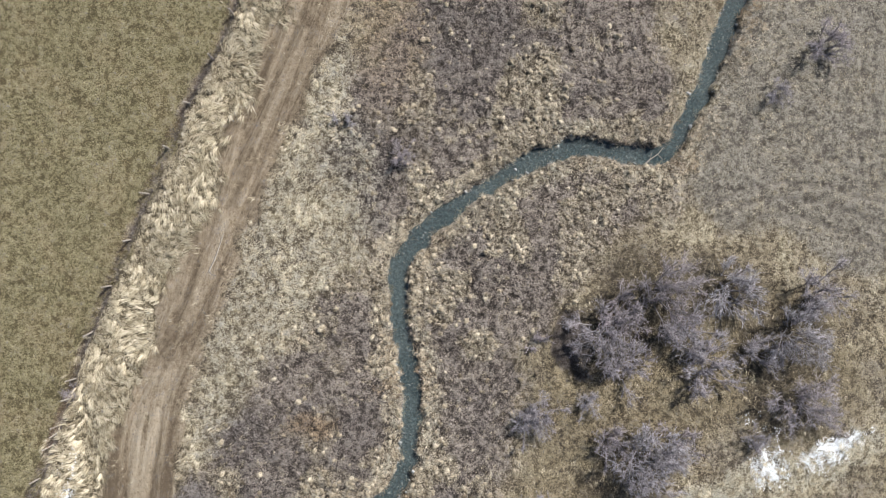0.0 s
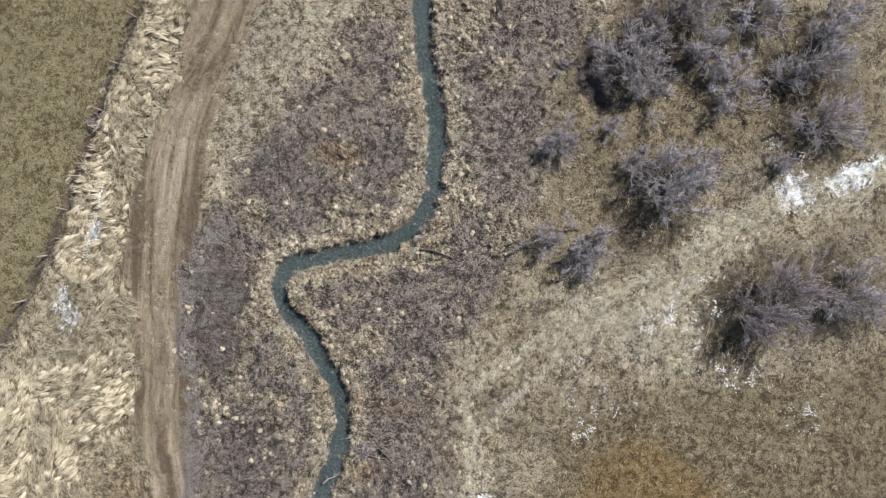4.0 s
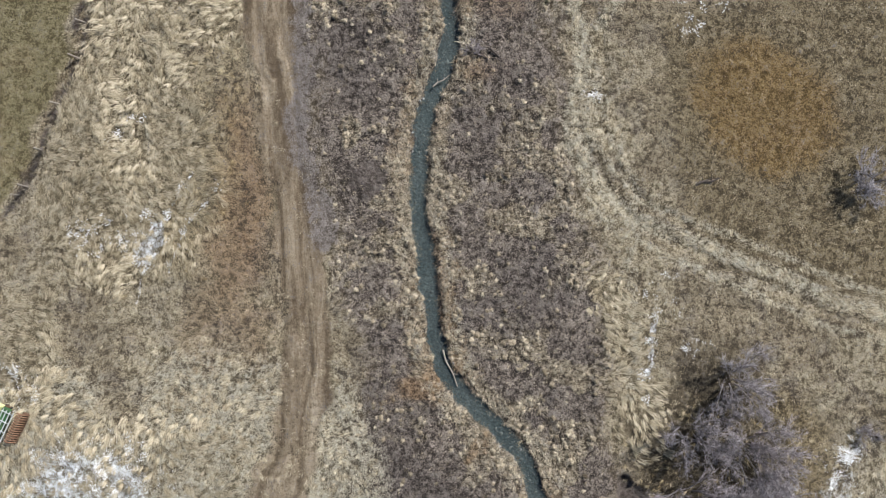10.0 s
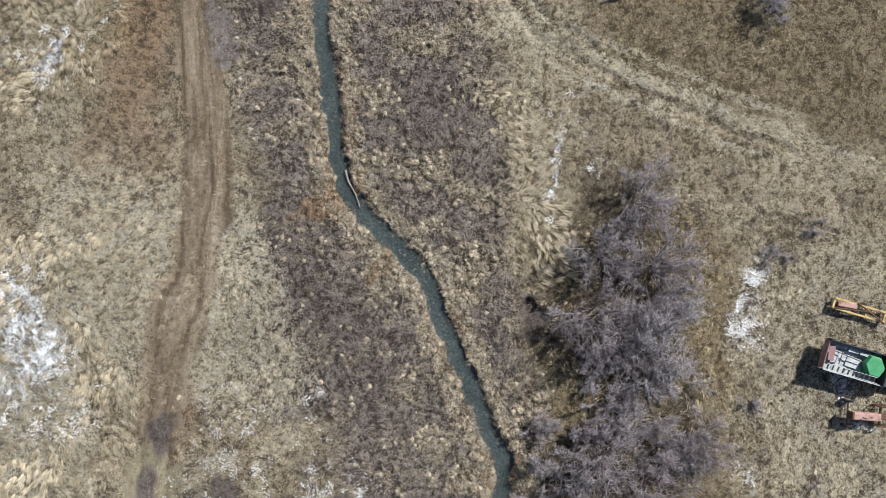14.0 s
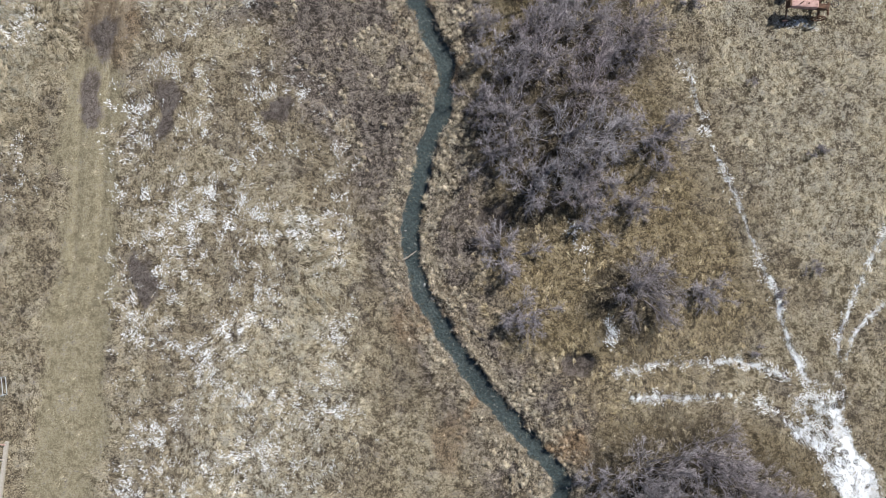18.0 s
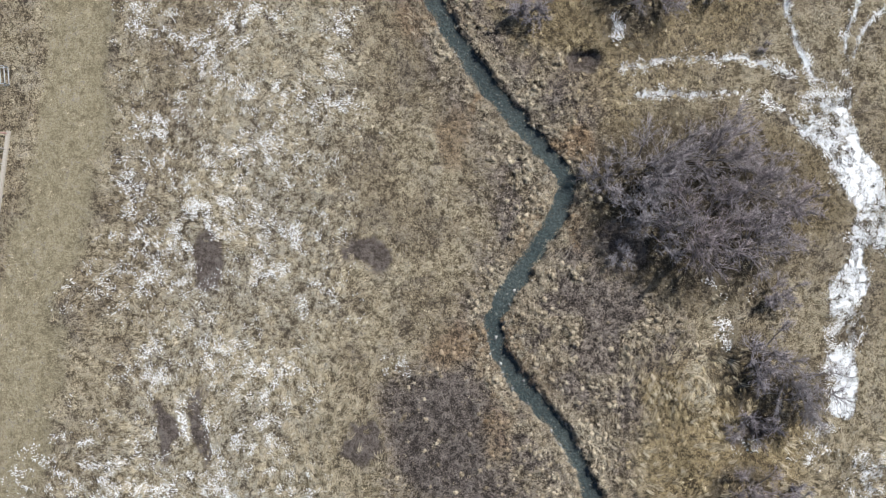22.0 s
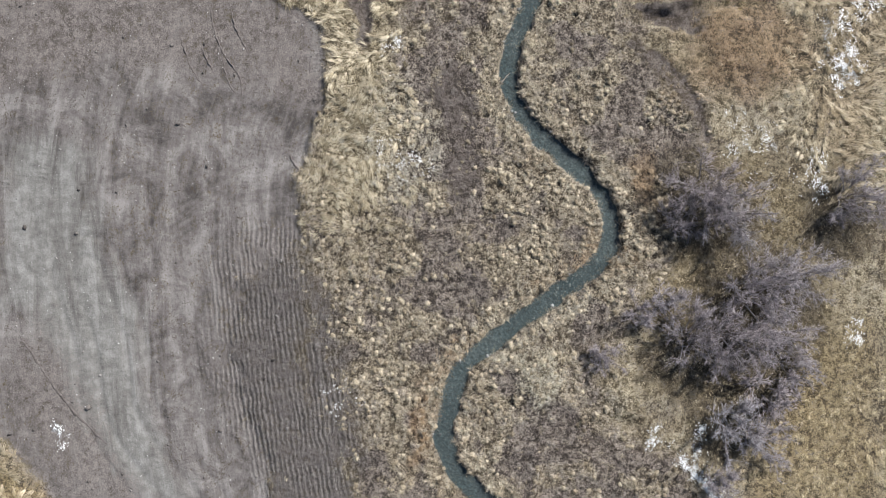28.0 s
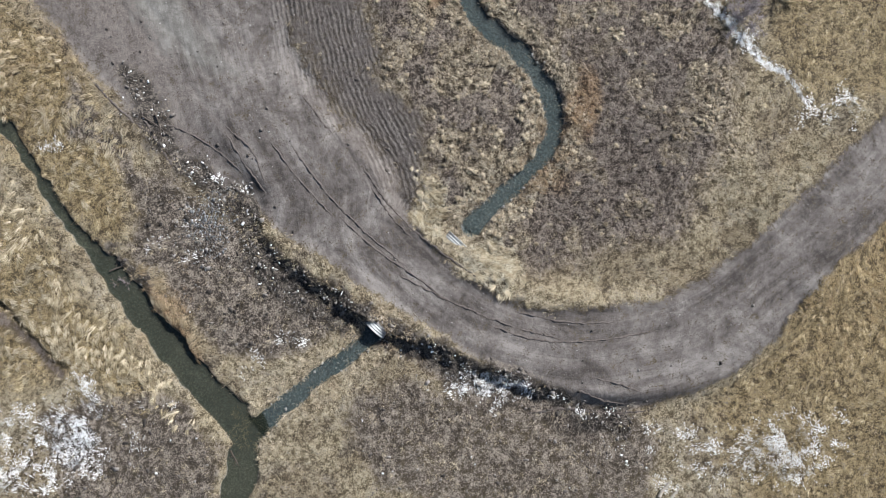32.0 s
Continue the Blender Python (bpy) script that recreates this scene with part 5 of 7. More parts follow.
# crown centre x, y and radius of every bare shrub and tree
grove_1 = [(12, 85.8, 3.1), (16.7, 86.3, 2.4), (8.6, 82.9, 2.5), (7.6, 78.1, 1.3), (4.4, 77.2, 1.6), (11, 73.7, 2.9), (13.9, 75.8, 1.6), (3.3, 70.4, 1.5), (6.2, 70.5, 2), (5.9, 69.2, 1.6), (21.5, 83.3, 2.7), (21.8, 78.8, 2.5), (17.1, 65.7, 2.7), (20, 66.9, 2.9), (24, 67.4, 2.7), (3.9, 82.1, 1.1), (22.7, 85.9, 2.2), (9.8, 80.4, 1.8), (13.7, 83.1, 2), (15.2, 80.2, 2), (19, 76, 1.3), (9.2, 75.7, 1.6), (18.8, 81.8, 1.6), (3.6, 76.7, 1.5), (11.7, 75.5, 2.2), (15.4, 81.5, 1.8), (9.6, 84.2, 2.2), (22.9, 103, 1.8), (19.7, 99.6, 1.3), (-9.6, 96.8, 1.1)]
grove_2 = [(-5.5, 94.3, 1.3), (-27.4, 77.5, 0.8), (-5.1, 70.5, 0.8), (-8.7, 56, 0.9), (9.3, 33.4, 3), (6.5, 29.8, 3), (10.1, 28.8, 3.4), (6.2, 25.2, 3.4), (9.8, 23.8, 3.7), (11.9, 26.7, 2.1), (18.1, 46.7, 2.1), (17.8, 29.9, 1), (21.1, 31.6, 1), (19.3, 29.5, 0.8), (8.1, 23.3, 2.5), (9.8, 25.4, 2.1), (13, 17.8, 2.7), (9.2, 18.3, 2.5), (3.2, 15.5, 2.1), (7.2, 15.8, 3.4), (10.2, 13.7, 3), (4.9, 12.3, 3), (8.1, 10.2, 3.6), (6.4, 7, 2.3), (10.8, 8.1, 2.1), (14.8, 10.9, 2.2), (13.1, 6, 1.6), (4.4, 2.4, 2.2), (5.5, -1.5, 2), (13.1, 0.5, 3)]
grove_3 = [(17.7, -0, 1.6), (2.8, 18.3, 1.4), (11.3, 21.5, 2.1), (5.8, 17.8, 1.8), (11.5, 10.9, 2.1), (2.5, 13, 1.6), (3.7, 9.5, 2), (9.2, 7, 2), (7.7, 19.7, 2), (11.6, 16.2, 2), (6.3, 21.5, 1.8), (25.3, 9.7, 0.9), (21, 14.4, 0.5), (25.2, 1.9, 0.9), (16.7, 19.8, 1.1), (10.1, 4.9, 1.7), (21.4, -3.9, 0.7), (22.9, -0.3, 0.8), (13.3, -12.4, 3.4), (17.5, -11.3, 3.6), (20.7, -13.3, 3.2), (13.7, -15.5, 3.2), (17.2, -16.2, 3.6), (20.8, -17.2, 3), (10.9, -13.1, 1.8), (22.8, -15.1, 2.1), (21.4, -24.8, 2.4), (23.9, -26.4, 2.6), (21.3, -29, 2), (21.2, -33.9, 2.6)]
grove_4 = [(15.2, -37.8, 1.9), (18.5, -37.5, 2.4), (22.6, -35.6, 2.2), (23.5, -33.7, 1.1), (22.3, -20.6, 1.5), (11.7, -17.8, 1.3), (17.8, -55.8, 3.1), (19.3, -57.2, 2.7), (16.4, -57.9, 1.8), (27.9, -55.9, 2.7), (17.3, -65.9, 2.7), (20.8, -62.5, 3.1), (23.7, -61.7, 2.7), (19.8, -65.4, 3.1), (22.7, -65.4, 2.5), (22.4, -69, 2.4), (20, -71.2, 2.4), (21.8, -72.6, 2), (13.7, -64.1, 1.5), (11.2, -67.1, 1.4), (15.4, -63.4, 1.8), (24.2, -67.5, 1.6), (19.3, -75.4, 1.7), (-22.4, -93.5, 0.8)]
GROVE = grove_1 + grove_2 + grove_3 + grove_4


# dark brown ground with the willows' shade painted in, shifted away from the sun
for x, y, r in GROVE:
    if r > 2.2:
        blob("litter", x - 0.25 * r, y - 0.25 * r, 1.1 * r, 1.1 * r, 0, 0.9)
drifts = np.clip(2.6 * rolling(GX, GY, 2.4, 3, 0) - 0.62, 0, 1.15)
masks["snow"] *= (drifts + (np.clip(0.5 + rolling(GX, GY, 2.6, 2, 0), 0, 1.0) - drifts) * smooth(masks["snow"], 0.50, 0.66)) * (1 - 0.85 * masks["mud"])

# pasture and yard run on beyond the meadow
for name in ("turf", "dirt"):
    masks[name][:8] = masks[name][8]

# ---------------------------------------------------------------- relief
brook, outfall, river, ditch = rounded(BROOK), rounded(OUTFALL), rounded(RIVER), rounded(SIDE_DITCH)
lap = 0.6 * (rolling(GX, GY, 0.9, 2, 5) - 0.5)
brook_d = np.minimum(line_distance(brook, 4.5), line_distance(outfall, 4.5)) + lap
along = np.clip((GY + 117) / 20, 0, 1)
river_half = 0.28 + 0.62 * smooth(-GY, 90.0, 94.5)
river_d = line_distance(river, 5.0) + lap
ditch_d = line_distance(ditch, 3.0) + lap
road_line = rounded([(-23.8, -62.3), (-21.8, -67.6), (-21.6, -72.3), (-16.6, -77.9), (-11.2, -84), (-6.2, -88.8), (-10.6, -88.5), (-3.7, -92.7), (2.4, -95.6), (7.7, -97.5), (13.4, -97.8), (17.9, -96.3), (22.1, -92.4), (25.4, -87.9), (28.8, -83.7)])
road_d = line_distance(road_line, 9.0)
track_line = rounded(TRACK)
track_d = line_distance(track_line, 6.0)
masks["track"] *= 1 - 0.2 * smooth(-GY, -36.0, -28.0)
masks["sedge"] *= np.clip(0.52 + 0.95 * rolling(GX, GY, 4.5, 3, 6), 0, 1)
masks["pale"] = np.maximum(masks["pale"], 0.5 * masks["sedge"] * np.exp(-(((brook_d - 1.3) / 0.8) ** 2)) * (rolling(GX, GY, 3.0, 2, 4) > 0.4))
masks["sedge"] *= 1 - 0.85 * smooth(masks["straw"], 0.2, 0.8)
masks["clus"] = np.clip(smooth(rolling(GX, GY, 2.1, 3, 1) + 0.16 * (rolling(GX, GY, 9.0, 2, 6) - 0.5) + 0.055 * smooth(-GY, 18.0, 34.0) - 0.02 * smooth(GY, 40.0, 60.0), 0.47, 0.60) + 0.9 * np.exp(-(((brook_d - 1.2) / 0.7) ** 2)), 0, 1) * (1 - 0.8 * masks["heath"])
sedge, dirt = masks["sedge"], masks["dirt"]
near = ((GX > -47) & (GX < 39) & (GY > -118) & (GY < 114)).astype(float)
height = 0.35 * (rolling(GX, GY, 14.0, 3, 2) - 0.5)
height += near * (0.30 * sedge * (1 - dirt) * (rolling(GX, GY, 0.85, 2, 6) - 0.45) + 0.28 * masks["straw"] * (rolling(GX, GY, 1.1, 2, 1) - 0.4))
# hummocks: rounded lumps with sharp creases between them
sway_x, sway_y = GX + 0.5 * rolling(GX, GY, 0.8, 2, 4), GY + 0.5 * rolling(GX, GY, 0.8, 2, 5)
crease = np.sqrt(np.abs(2 * value_noise(sway_x / 0.34, sway_y / 0.34, 0) - 1))
crease_b = np.sqrt(np.abs(2 * value_noise(sway_x / 0.85 + 31, sway_y / 0.85 + 7, 3) - 1))
masks["hum"] = near * (0.72 * crease + 0.28 * crease_b) + 0.6 * (1 - near)
masks["clus"] = near * masks["clus"] + 0.45 * (1 - near)
rough = np.clip(0.13 - 0.04 * masks["dun"] + 0.19 * sedge * (0.75 + 0.5 * masks["clus"]) + 0.10 * masks["straw"] - 0.055 * masks["turf"], 0, 0.3)
rough *= (1 - 0.9 * masks["track"]) * (1 - 0.9 * masks["mudrow"]) * (1 - 0.85 * masks["earth"]) * (1 - dirt) * (1 - 0.7 * masks["mud"]) * (1 - 0.5 * masks["tyred"])
height += rough * (masks["hum"] - 0.6) * 1.3
height += 0.05 * dirt * (rolling(GX, GY * 0.15, 0.7, 2, 4) - 0.5) - 0.12 * dirt
height += 0.34 * masks["churn"] * (rolling(GX, GY, 0.55, 2, 0) - 0.5)
height += 0.10 * masks["tyred"] * (rolling(GX, GY, 0.6, 2, 7) - 0.5)
height -= 0.09 * np.exp(-(((track_d - 0.85) / 0.22) ** 2)) * (GY > -2)
for ring in (1.0, 2.4):
    height -= 0.06 * np.exp(-(((road_d - ring) / 0.2) ** 2)) * (rolling(GX, GY, 4.0, 2, 2) > 0.45)
outlet_near = np.hypot(GX - -5.1, GY - -96.6) < 3.0
inlet_near = np.hypot(GX - 0.5, GY - -90.5) < 3.0
inner = np.where(outlet_near, 3.55, np.where(inlet_near, 3.2, 2.7))
outer = np.where(outlet_near, 4.25, np.where(inlet_near, 3.8, 4.3))
height += 1.15 * (1 - smooth(road_d, inner, outer)) * smooth(-GY, 76.0, 86.0) * smooth(GX, -21.0, -6.0)
height += near * (0.75 * masks["mound"] - 0.7 * masks["sink"] + 0.4 * masks["rubble"] * (rolling(GX, GY, 0.6, 2, 1) - 0.5))
height += near * 0.28 * np.clip(1 - dirt - masks["turf"] - masks["track"] - masks["earth"], 0, 1) * (rolling(GX, GY, 2.6, 3, 5) - 0.5)
for d, half, deep in ((brook_d, 0.52, 0.62), (river_d, river_half, 0.7), (ditch_d, 0.25, 0.4)):
    mouth = smooth(road_d, 3.5, 3.9)
    shore = 1 - smooth(d, half - 0.08, half + 0.34)
    height = height * (1 - shore * mouth) - deep * shore * mouth
lane_line = rounded([(-7.6, -39.1), (-7.6, -50.1), (-9.1, -55), (-8.5, -63.4), (-6.3, -78.6), (-1.6, -87.6), (-3, -88.9), (0.5, -92.4), (3.5, -94.5), (7.7, -95.6), (11.5, -95.2), (15.3, -94), (19, -91.1), (22.8, -87.7), (26.6, -83.9)])
masks["lane"] = np.where(track_d < 6, track_d, np.minimum(line_distance(lane_line, 32.0), 40.0)) + 0.25 * (rolling(GX, GY, 3.0, 2, 1) - 0.5)
masks["run"] = np.zeros_like(GX)
closest, run = np.full_like(GX, 99.0), 0.0
for a, b in zip(lane_line[:-1], lane_line[1:]):
    w = window((a, b), 32.0)
    step = b - a
    long = float(np.hypot(*step))
    t = ((GX[w] - a[0]) * step[0] + (GY[w] - a[1]) * step[1]) / long**2
    d = segment_distance(GX[w], GY[w], a, b)
    better = d < closest[w]
    closest[w] = np.where(better, d, closest[w])
    masks["run"][w] = np.where(better, run + np.clip(t, -3, 3) * long, masks["run"][w])
    run += long
masks["bed"] = np.maximum(1 - smooth(brook_d, 0.4, 0.8), 1 - smooth(river_d, river_half - 0.05, river_half + 0.3))
WATER_LEVEL = -0.42


def mesh_from(name, vertices, faces, material, floats=()):
    """A mesh out of arrays; faces all have the same number of corners, or come as a list of such arrays."""
    blocks = faces if isinstance(faces, list) else [faces]
    mesh = bpy.data.meshes.new(name)
    mesh.vertices.add(len(vertices))
    mesh.vertices.foreach_set("co", np.asarray(vertices, np.float32).ravel())
    corners = np.concatenate([f.ravel() for f in blocks])
    sizes = np.concatenate([np.full(len(f), f.shape[1]) for f in blocks])
    mesh.loops.add(len(corners))
    mesh.loops.foreach_set("vertex_index", corners.astype(np.int32))
    mesh.polygons.add(len(sizes))
    mesh.polygons.foreach_set("loop_start", np.concatenate(([0], np.cumsum(sizes)[:-1])).astype(np.int32))
    for key, values in floats:
        mesh.attributes.new(key, "FLOAT", "POINT").data.foreach_set("value", np.asarray(values, np.float32).ravel())
    mesh.materials.append(material)
    mesh.update(calc_edges=True)
    return mesh


number = np.arange(GX.size).reshape(GX.shape)
cells = np.stack((number[:-1, :-1], number[1:, :-1], number[1:, 1:], number[:-1, 1:]), -1).reshape(-1, 4)
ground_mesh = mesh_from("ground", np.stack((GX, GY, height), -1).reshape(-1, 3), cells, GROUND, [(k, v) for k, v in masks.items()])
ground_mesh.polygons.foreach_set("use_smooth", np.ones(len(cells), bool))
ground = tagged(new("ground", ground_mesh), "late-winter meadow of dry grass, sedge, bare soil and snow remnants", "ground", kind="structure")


def lookup(field, x, y):
    i = np.clip(np.round((x - fine_x[0]) / STEP).astype(int), 0, len(fine_x) - 1) + 8
    j = np.clip(np.round((y - fine_y[0]) / STEP).astype(int), 0, len(fine_y) - 1) + 8
    return field[i, j]


def ground_at(x, y):
    """The ground's height, by its four nearest points."""
    u, v = (np.asarray(x, float) - fine_x[0]) / STEP, (np.asarray(y, float) - fine_y[0]) / STEP
    i, j = np.clip(np.floor(u).astype(int), 0, len(fine_x) - 2), np.clip(np.floor(v).astype(int), 0, len(fine_y) - 2)
    fu, fv = np.clip(u - i, 0, 1), np.clip(v - j, 0, 1)
    i, j = i + 8, j + 8
    return (height[i, j] * (1 - fu) + height[i + 1, j] * fu) * (1 - fv) + (height[i, j + 1] * (1 - fu) + height[i + 1, j + 1] * fu) * fv


def water_strip(name, line, half, label, material=WATER):
    line = np.asarray(line)
    way = np.gradient(line, axis=0)
    side = np.stack((-way[:, 1], way[:, 0]), -1) / np.maximum(np.hypot(way[:, 0], way[:, 1]), 1e-6)[:, None]
    left, right = line + side * half, line - side * half
    flat = np.full((len(line), 1), WATER_LEVEL)
    vertices = np.concatenate((np.hstack((left, flat)), np.hstack((right, flat))))
    n = np.arange(len(line) - 1)
    faces = np.stack((n, n + len(line), n + len(line) + 1, n + 1), -1)
    return tagged(new(name, mesh_from(name, vertices, faces, material)), label, "water", kind="structure")


water_strip("water_brook", brook, 1.05, "narrow shallow grey-green brook over gravel")
water_strip("water_outfall", outfall, 1.0, "shallow brook water below the culvert")
water_strip("water_river", river, 1.7, "murky green-brown creek between grassy banks", CREEK)


# ---------------------------------------------------------------- grasses
def scatter(density, chance, box=(-43.5, 35.5, -115.0, 111.0)):
    n = int(density * (box[1] - box[0]) * (box[3] - box[2]))
    x, y = rng.uniform(box[0], box[1], n), rng.uniform(box[2], box[3], n)
    keep = rng.random(n) < chance(x, y)
    return x[keep], y[keep]


def m_at(name, x, y):
    return lookup(masks[name], x, y)


def dry_land(x, y):
    return (lookup(brook_d, x, y) > 0.6) * (lookup(river_d, x, y) > lookup(river_half, x, y) + 0.2)


def grass(name, label, material, x, y, per, length, width, radius, rise, align=0.0, flow=None, tone=0.5, spread=0.25, bend=False, warm=None, category="grass", lift=0.0):
    """Tufts of blades at x, y as one mesh: each blade a bent, tapering leaf from its base to its tip."""
    k = len(x)
    cx, cy = np.repeat(x, per), np.repeat(y, per)
    n = len(cx)
    angle = rng.uniform(0, 2 * np.pi, n)
    r = radius * np.sqrt(rng.random(n)) * np.repeat(rng.uniform(0.6, 1.3, k), per)
    bx, by = cx + r * np.cos(angle), cy + r * np.sin(angle)
    lean = angle + rng.normal(0, 0.6, n)
    if flow is not None:
        f = np.repeat(flow + rng.normal(0, 0.25, k), per) + rng.normal(0, 0.22, n)
        lean = np.arctan2((1 - align) * np.sin(lean) + align * np.sin(f), (1 - align) * np.cos(lean) + align * np.cos(f))
    size = length * np.repeat(rng.uniform(0.7, 1.3, k), per) * rng.uniform(0.6, 1.25, n)
    up = np.clip(rise + rng.normal(0, 0.18, n), 0.08, 1.3)
    dx, dy = np.cos(lean), np.sin(lean)
    w = width * rng.uniform(0.6, 1.4, n) / 2
    base = np.stack((bx, by, ground_at(bx, by) - 0.02 + lift), -1)
    across = np.stack((-dy * w, dx * w, np.zeros(n)), -1)
    way = np.stack((dx * np.cos(up), dy * np.cos(up), np.sin(up)), -1) * size[:, None]
    tone = tone + 0.9 * (rolling(x, y, 1.7, 3, 2) - 0.5)
    t = np.clip(np.repeat(np.broadcast_to(tone, k) + rng.normal(0, spread, k), per) + rng.normal(0, 0.08, n), 0, 1)
    a = np.arange(n)
    if bend:
        mid = base + way * 0.55 + np.stack((np.zeros(n), np.zeros(n), 0.10 * size), -1)
        tip = base + way * np.array((1, 1, 0.75))
        vertices = np.concatenate((base + across, base - across, mid + across * 0.8, mid - across * 0.8, tip))
        faces = [np.stack((a, a + n, a + 3 * n, a + 2 * n), -1), np.stack((a + 2 * n, a + 3 * n, a + 4 * n), -1)]
        copies = 5
    else:
        vertices, faces, copies = np.concatenate((base + across, base - across, base + way)), np.stack((a, a + n, a + 2 * n), -1), 3
    hot = np.zeros(n) if warm is None else np.repeat(warm, per)
    mesh = mesh_from(name, vertices, faces, material, [("tone", np.tile(t, copies)), ("warm", np.tile(hot, copies))])
    return tagged(new(name, mesh), label, category, kind="stuff")


def clump_material(name, colours, warm=(0.22, 0.135, 0.07)):
    """The thatch of a tussock: matted leaves of mixed tone over its whole body."""
    m = Nodes(name, 0.85)
    lie = m.fibre(0.10, 0.10, 0.022, 0.2)
    grain = m.math("ADD", m.math("MULTIPLY", lie, 0.55), m.math("MULTIPLY", m.noise(16.0, 4, 0.7), 0.45))
    grain = m.math("ADD", m.math("MULTIPLY", m.math("SUBTRACT", grain, 0.5), 3.2), 0.5)
    tone = m.math("ADD", m.math("MULTIPLY", m.attr("tone"), 0.45), m.math("MULTIPLY", grain, 0.55))
    c = m.ramp(tone, *zip((0.12, 0.40, 0.62, 0.90), colours))
    c = m.mix(m.math("MULTIPLY", m.attr("warm"), 0.8), c, m.mix(grain, tuple(v * 0.4 for v in warm), tuple(v * 1.7 for v in warm)))
    return m.done(c, grain, 1.0, 0.05)


def tussocks(name, label, body, leaf, x, y, wide, tall, blades, tone, spread, length=0.20, width=0.022, lean=0.35, warm=None, category="grass"):
    """Tussocks at x, y as one mesh: each a lopsided hump of thatch with a coat of leaves."""
    k, sides = len(x), 6
    r = wide * rng.uniform(0.55, 1.45, k)
    h = tall * rng.uniform(0.6, 1.4, k) * np.clip(r / wide, 0.7, 1.2)
    z = ground_at(x, y)
    down = rng.normal(3.9, 0.7, k)
    ox, oy = np.cos(down) * r * lean, np.sin(down) * r * lean
    q = rng.uniform(0, 2 * np.pi, (k, 1)) + np.arange(sides) * 2 * np.pi / sides + rng.normal(0, 0.22, (k, sides))
    low, high = r[:, None] * rng.uniform(0.72, 1.28, (k, sides)), r[:, None] * rng.uniform(0.42, 0.80, (k, sides))
    mx, my = x[:, None] + ox[:, None] * 0.7 + high * np.cos(q), y[:, None] + oy[:, None] * 0.7 + high * np.sin(q)
    bx, by = x[:, None] + low * np.cos(q), y[:, None] + low * np.sin(q)
    mz = z[:, None] + h[:, None] * rng.uniform(0.45, 0.95, (k, sides))
    top = np.stack((x + ox, y + oy, z + h), -1)
    v = np.concatenate((top, np.stack((mx, my, mz), -1).transpose(1, 0, 2).reshape(-1, 3), np.stack((bx, by, np.broadcast_to(z[:, None] - 0.06, bx.shape)), -1).transpose(1, 0, 2).reshape(-1, 3)))
    i = np.arange(k)
    caps = np.concatenate([np.stack((i, i + (1 + s) * k, i + (1 + (s + 1) % sides) * k), -1) for s in range(sides)])
    skirts = np.concatenate([np.stack((i + (1 + s) * k, i + (1 + sides + s) * k, i + (1 + sides + (s + 1) % sides) * k, i + (1 + (s + 1) % sides) * k), -1) for s in range(sides)])
    t = np.clip(np.broadcast_to(tone, k) + 0.8 * (rolling(x, y, 1.7, 3, 2) - 0.5) + rng.normal(0, spread, k), 0, 1)
    hot = np.zeros(k) if warm is None else warm
    ob = tagged(new(name, mesh_from(name, v, [caps, skirts], body, [("tone", np.tile(t, 1 + 2 * sides)), ("warm", np.tile(hot, 1 + 2 * sides))])), label, category, kind="stuff")
    if blades:
        n, j = k * blades, np.repeat(i, blades)
        out, a = np.sqrt(rng.random(n)) * 0.95, rng.uniform(0, 2 * np.pi, n)
        base = np.stack((x[j] + ox[j] * (1 - out) + r[j] * out * np.cos(a), y[j] + oy[j] * (1 - out) + r[j] * out * np.sin(a), z[j] + h[j] * (1 - 0.85 * out**2) - 0.02), -1)
        fall, a = rng.normal(0.25, 0.3, n) - 0.5 * out, a + rng.normal(0, 0.7, n)
        way = np.stack((np.cos(a) * np.cos(fall), np.sin(a) * np.cos(fall), np.sin(fall)), -1) * (length * rng.uniform(0.5, 1.3, n))[:, None]
        across = np.stack((-np.sin(a), np.cos(a), np.zeros(n)), -1) * (width * rng.uniform(0.6, 1.4, n) / 2)[:, None]
        e = np.arange(n)
        tb = np.clip(t[j] + 0.08 + rng.normal(0, 0.15, n), 0, 1)
        mesh = mesh_from("leaves", np.concatenate((base + across, base - across, base + way)), np.stack((e, e + n, e + 2 * n), -1), leaf, [("tone", np.tile(tb, 3)), ("warm", np.tile(hot[j], 3))])
        coat = new("leaves", mesh)
        coat.parent = ob
    return ob


def bare(x, y):
    return np.maximum.reduce([m_at(k, x, y) for k in ("dirt", "bed")] + [0.85 * m_at("mud", x, y)])


def tuft_chance(x, y):
    lumps = m_at("clus", x, y)
    return dry_land(x, y) * m_at("sedge", x, y) * (1 - bare(x, y)) * (0.10 + 0.90 * lumps) * (1 - 0.75 * m_at("heath", x, y)) * (1 - 0.6 * m_at("tyred", x, y))


SEDGE_THATCH = clump_material("sedge_thatch", ((0.035, 0.026, 0.018), (0.165, 0.130, 0.088), (0.40, 0.330, 0.228), (0.70, 0.60, 0.45)))
sx, sy = scatter(9.0, lambda x, y: tuft_chance(x, y) * smooth(m_at("hum", x, y), 0.35, 0.75))
tussocks("sedge_tufts", "tan and brown sedge tussocks with bleached drooping leaves", SEDGE_THATCH, SEDGE, sx, sy, 0.15, 0.10, 14,
         0.55 + 0.30 * m_at("pale", sx, sy) - 0.15 * (rolling(sx, sy, 12.0, 2, 5) - 0.3), 0.26, 0.17, 0.020, warm=m_at("russet", sx, sy))

hx, hy = scatter(14.0, lambda x, y: dry_land(x, y) * m_at("sedge", x, y) * (1 - bare(x, y)) * 0.75)
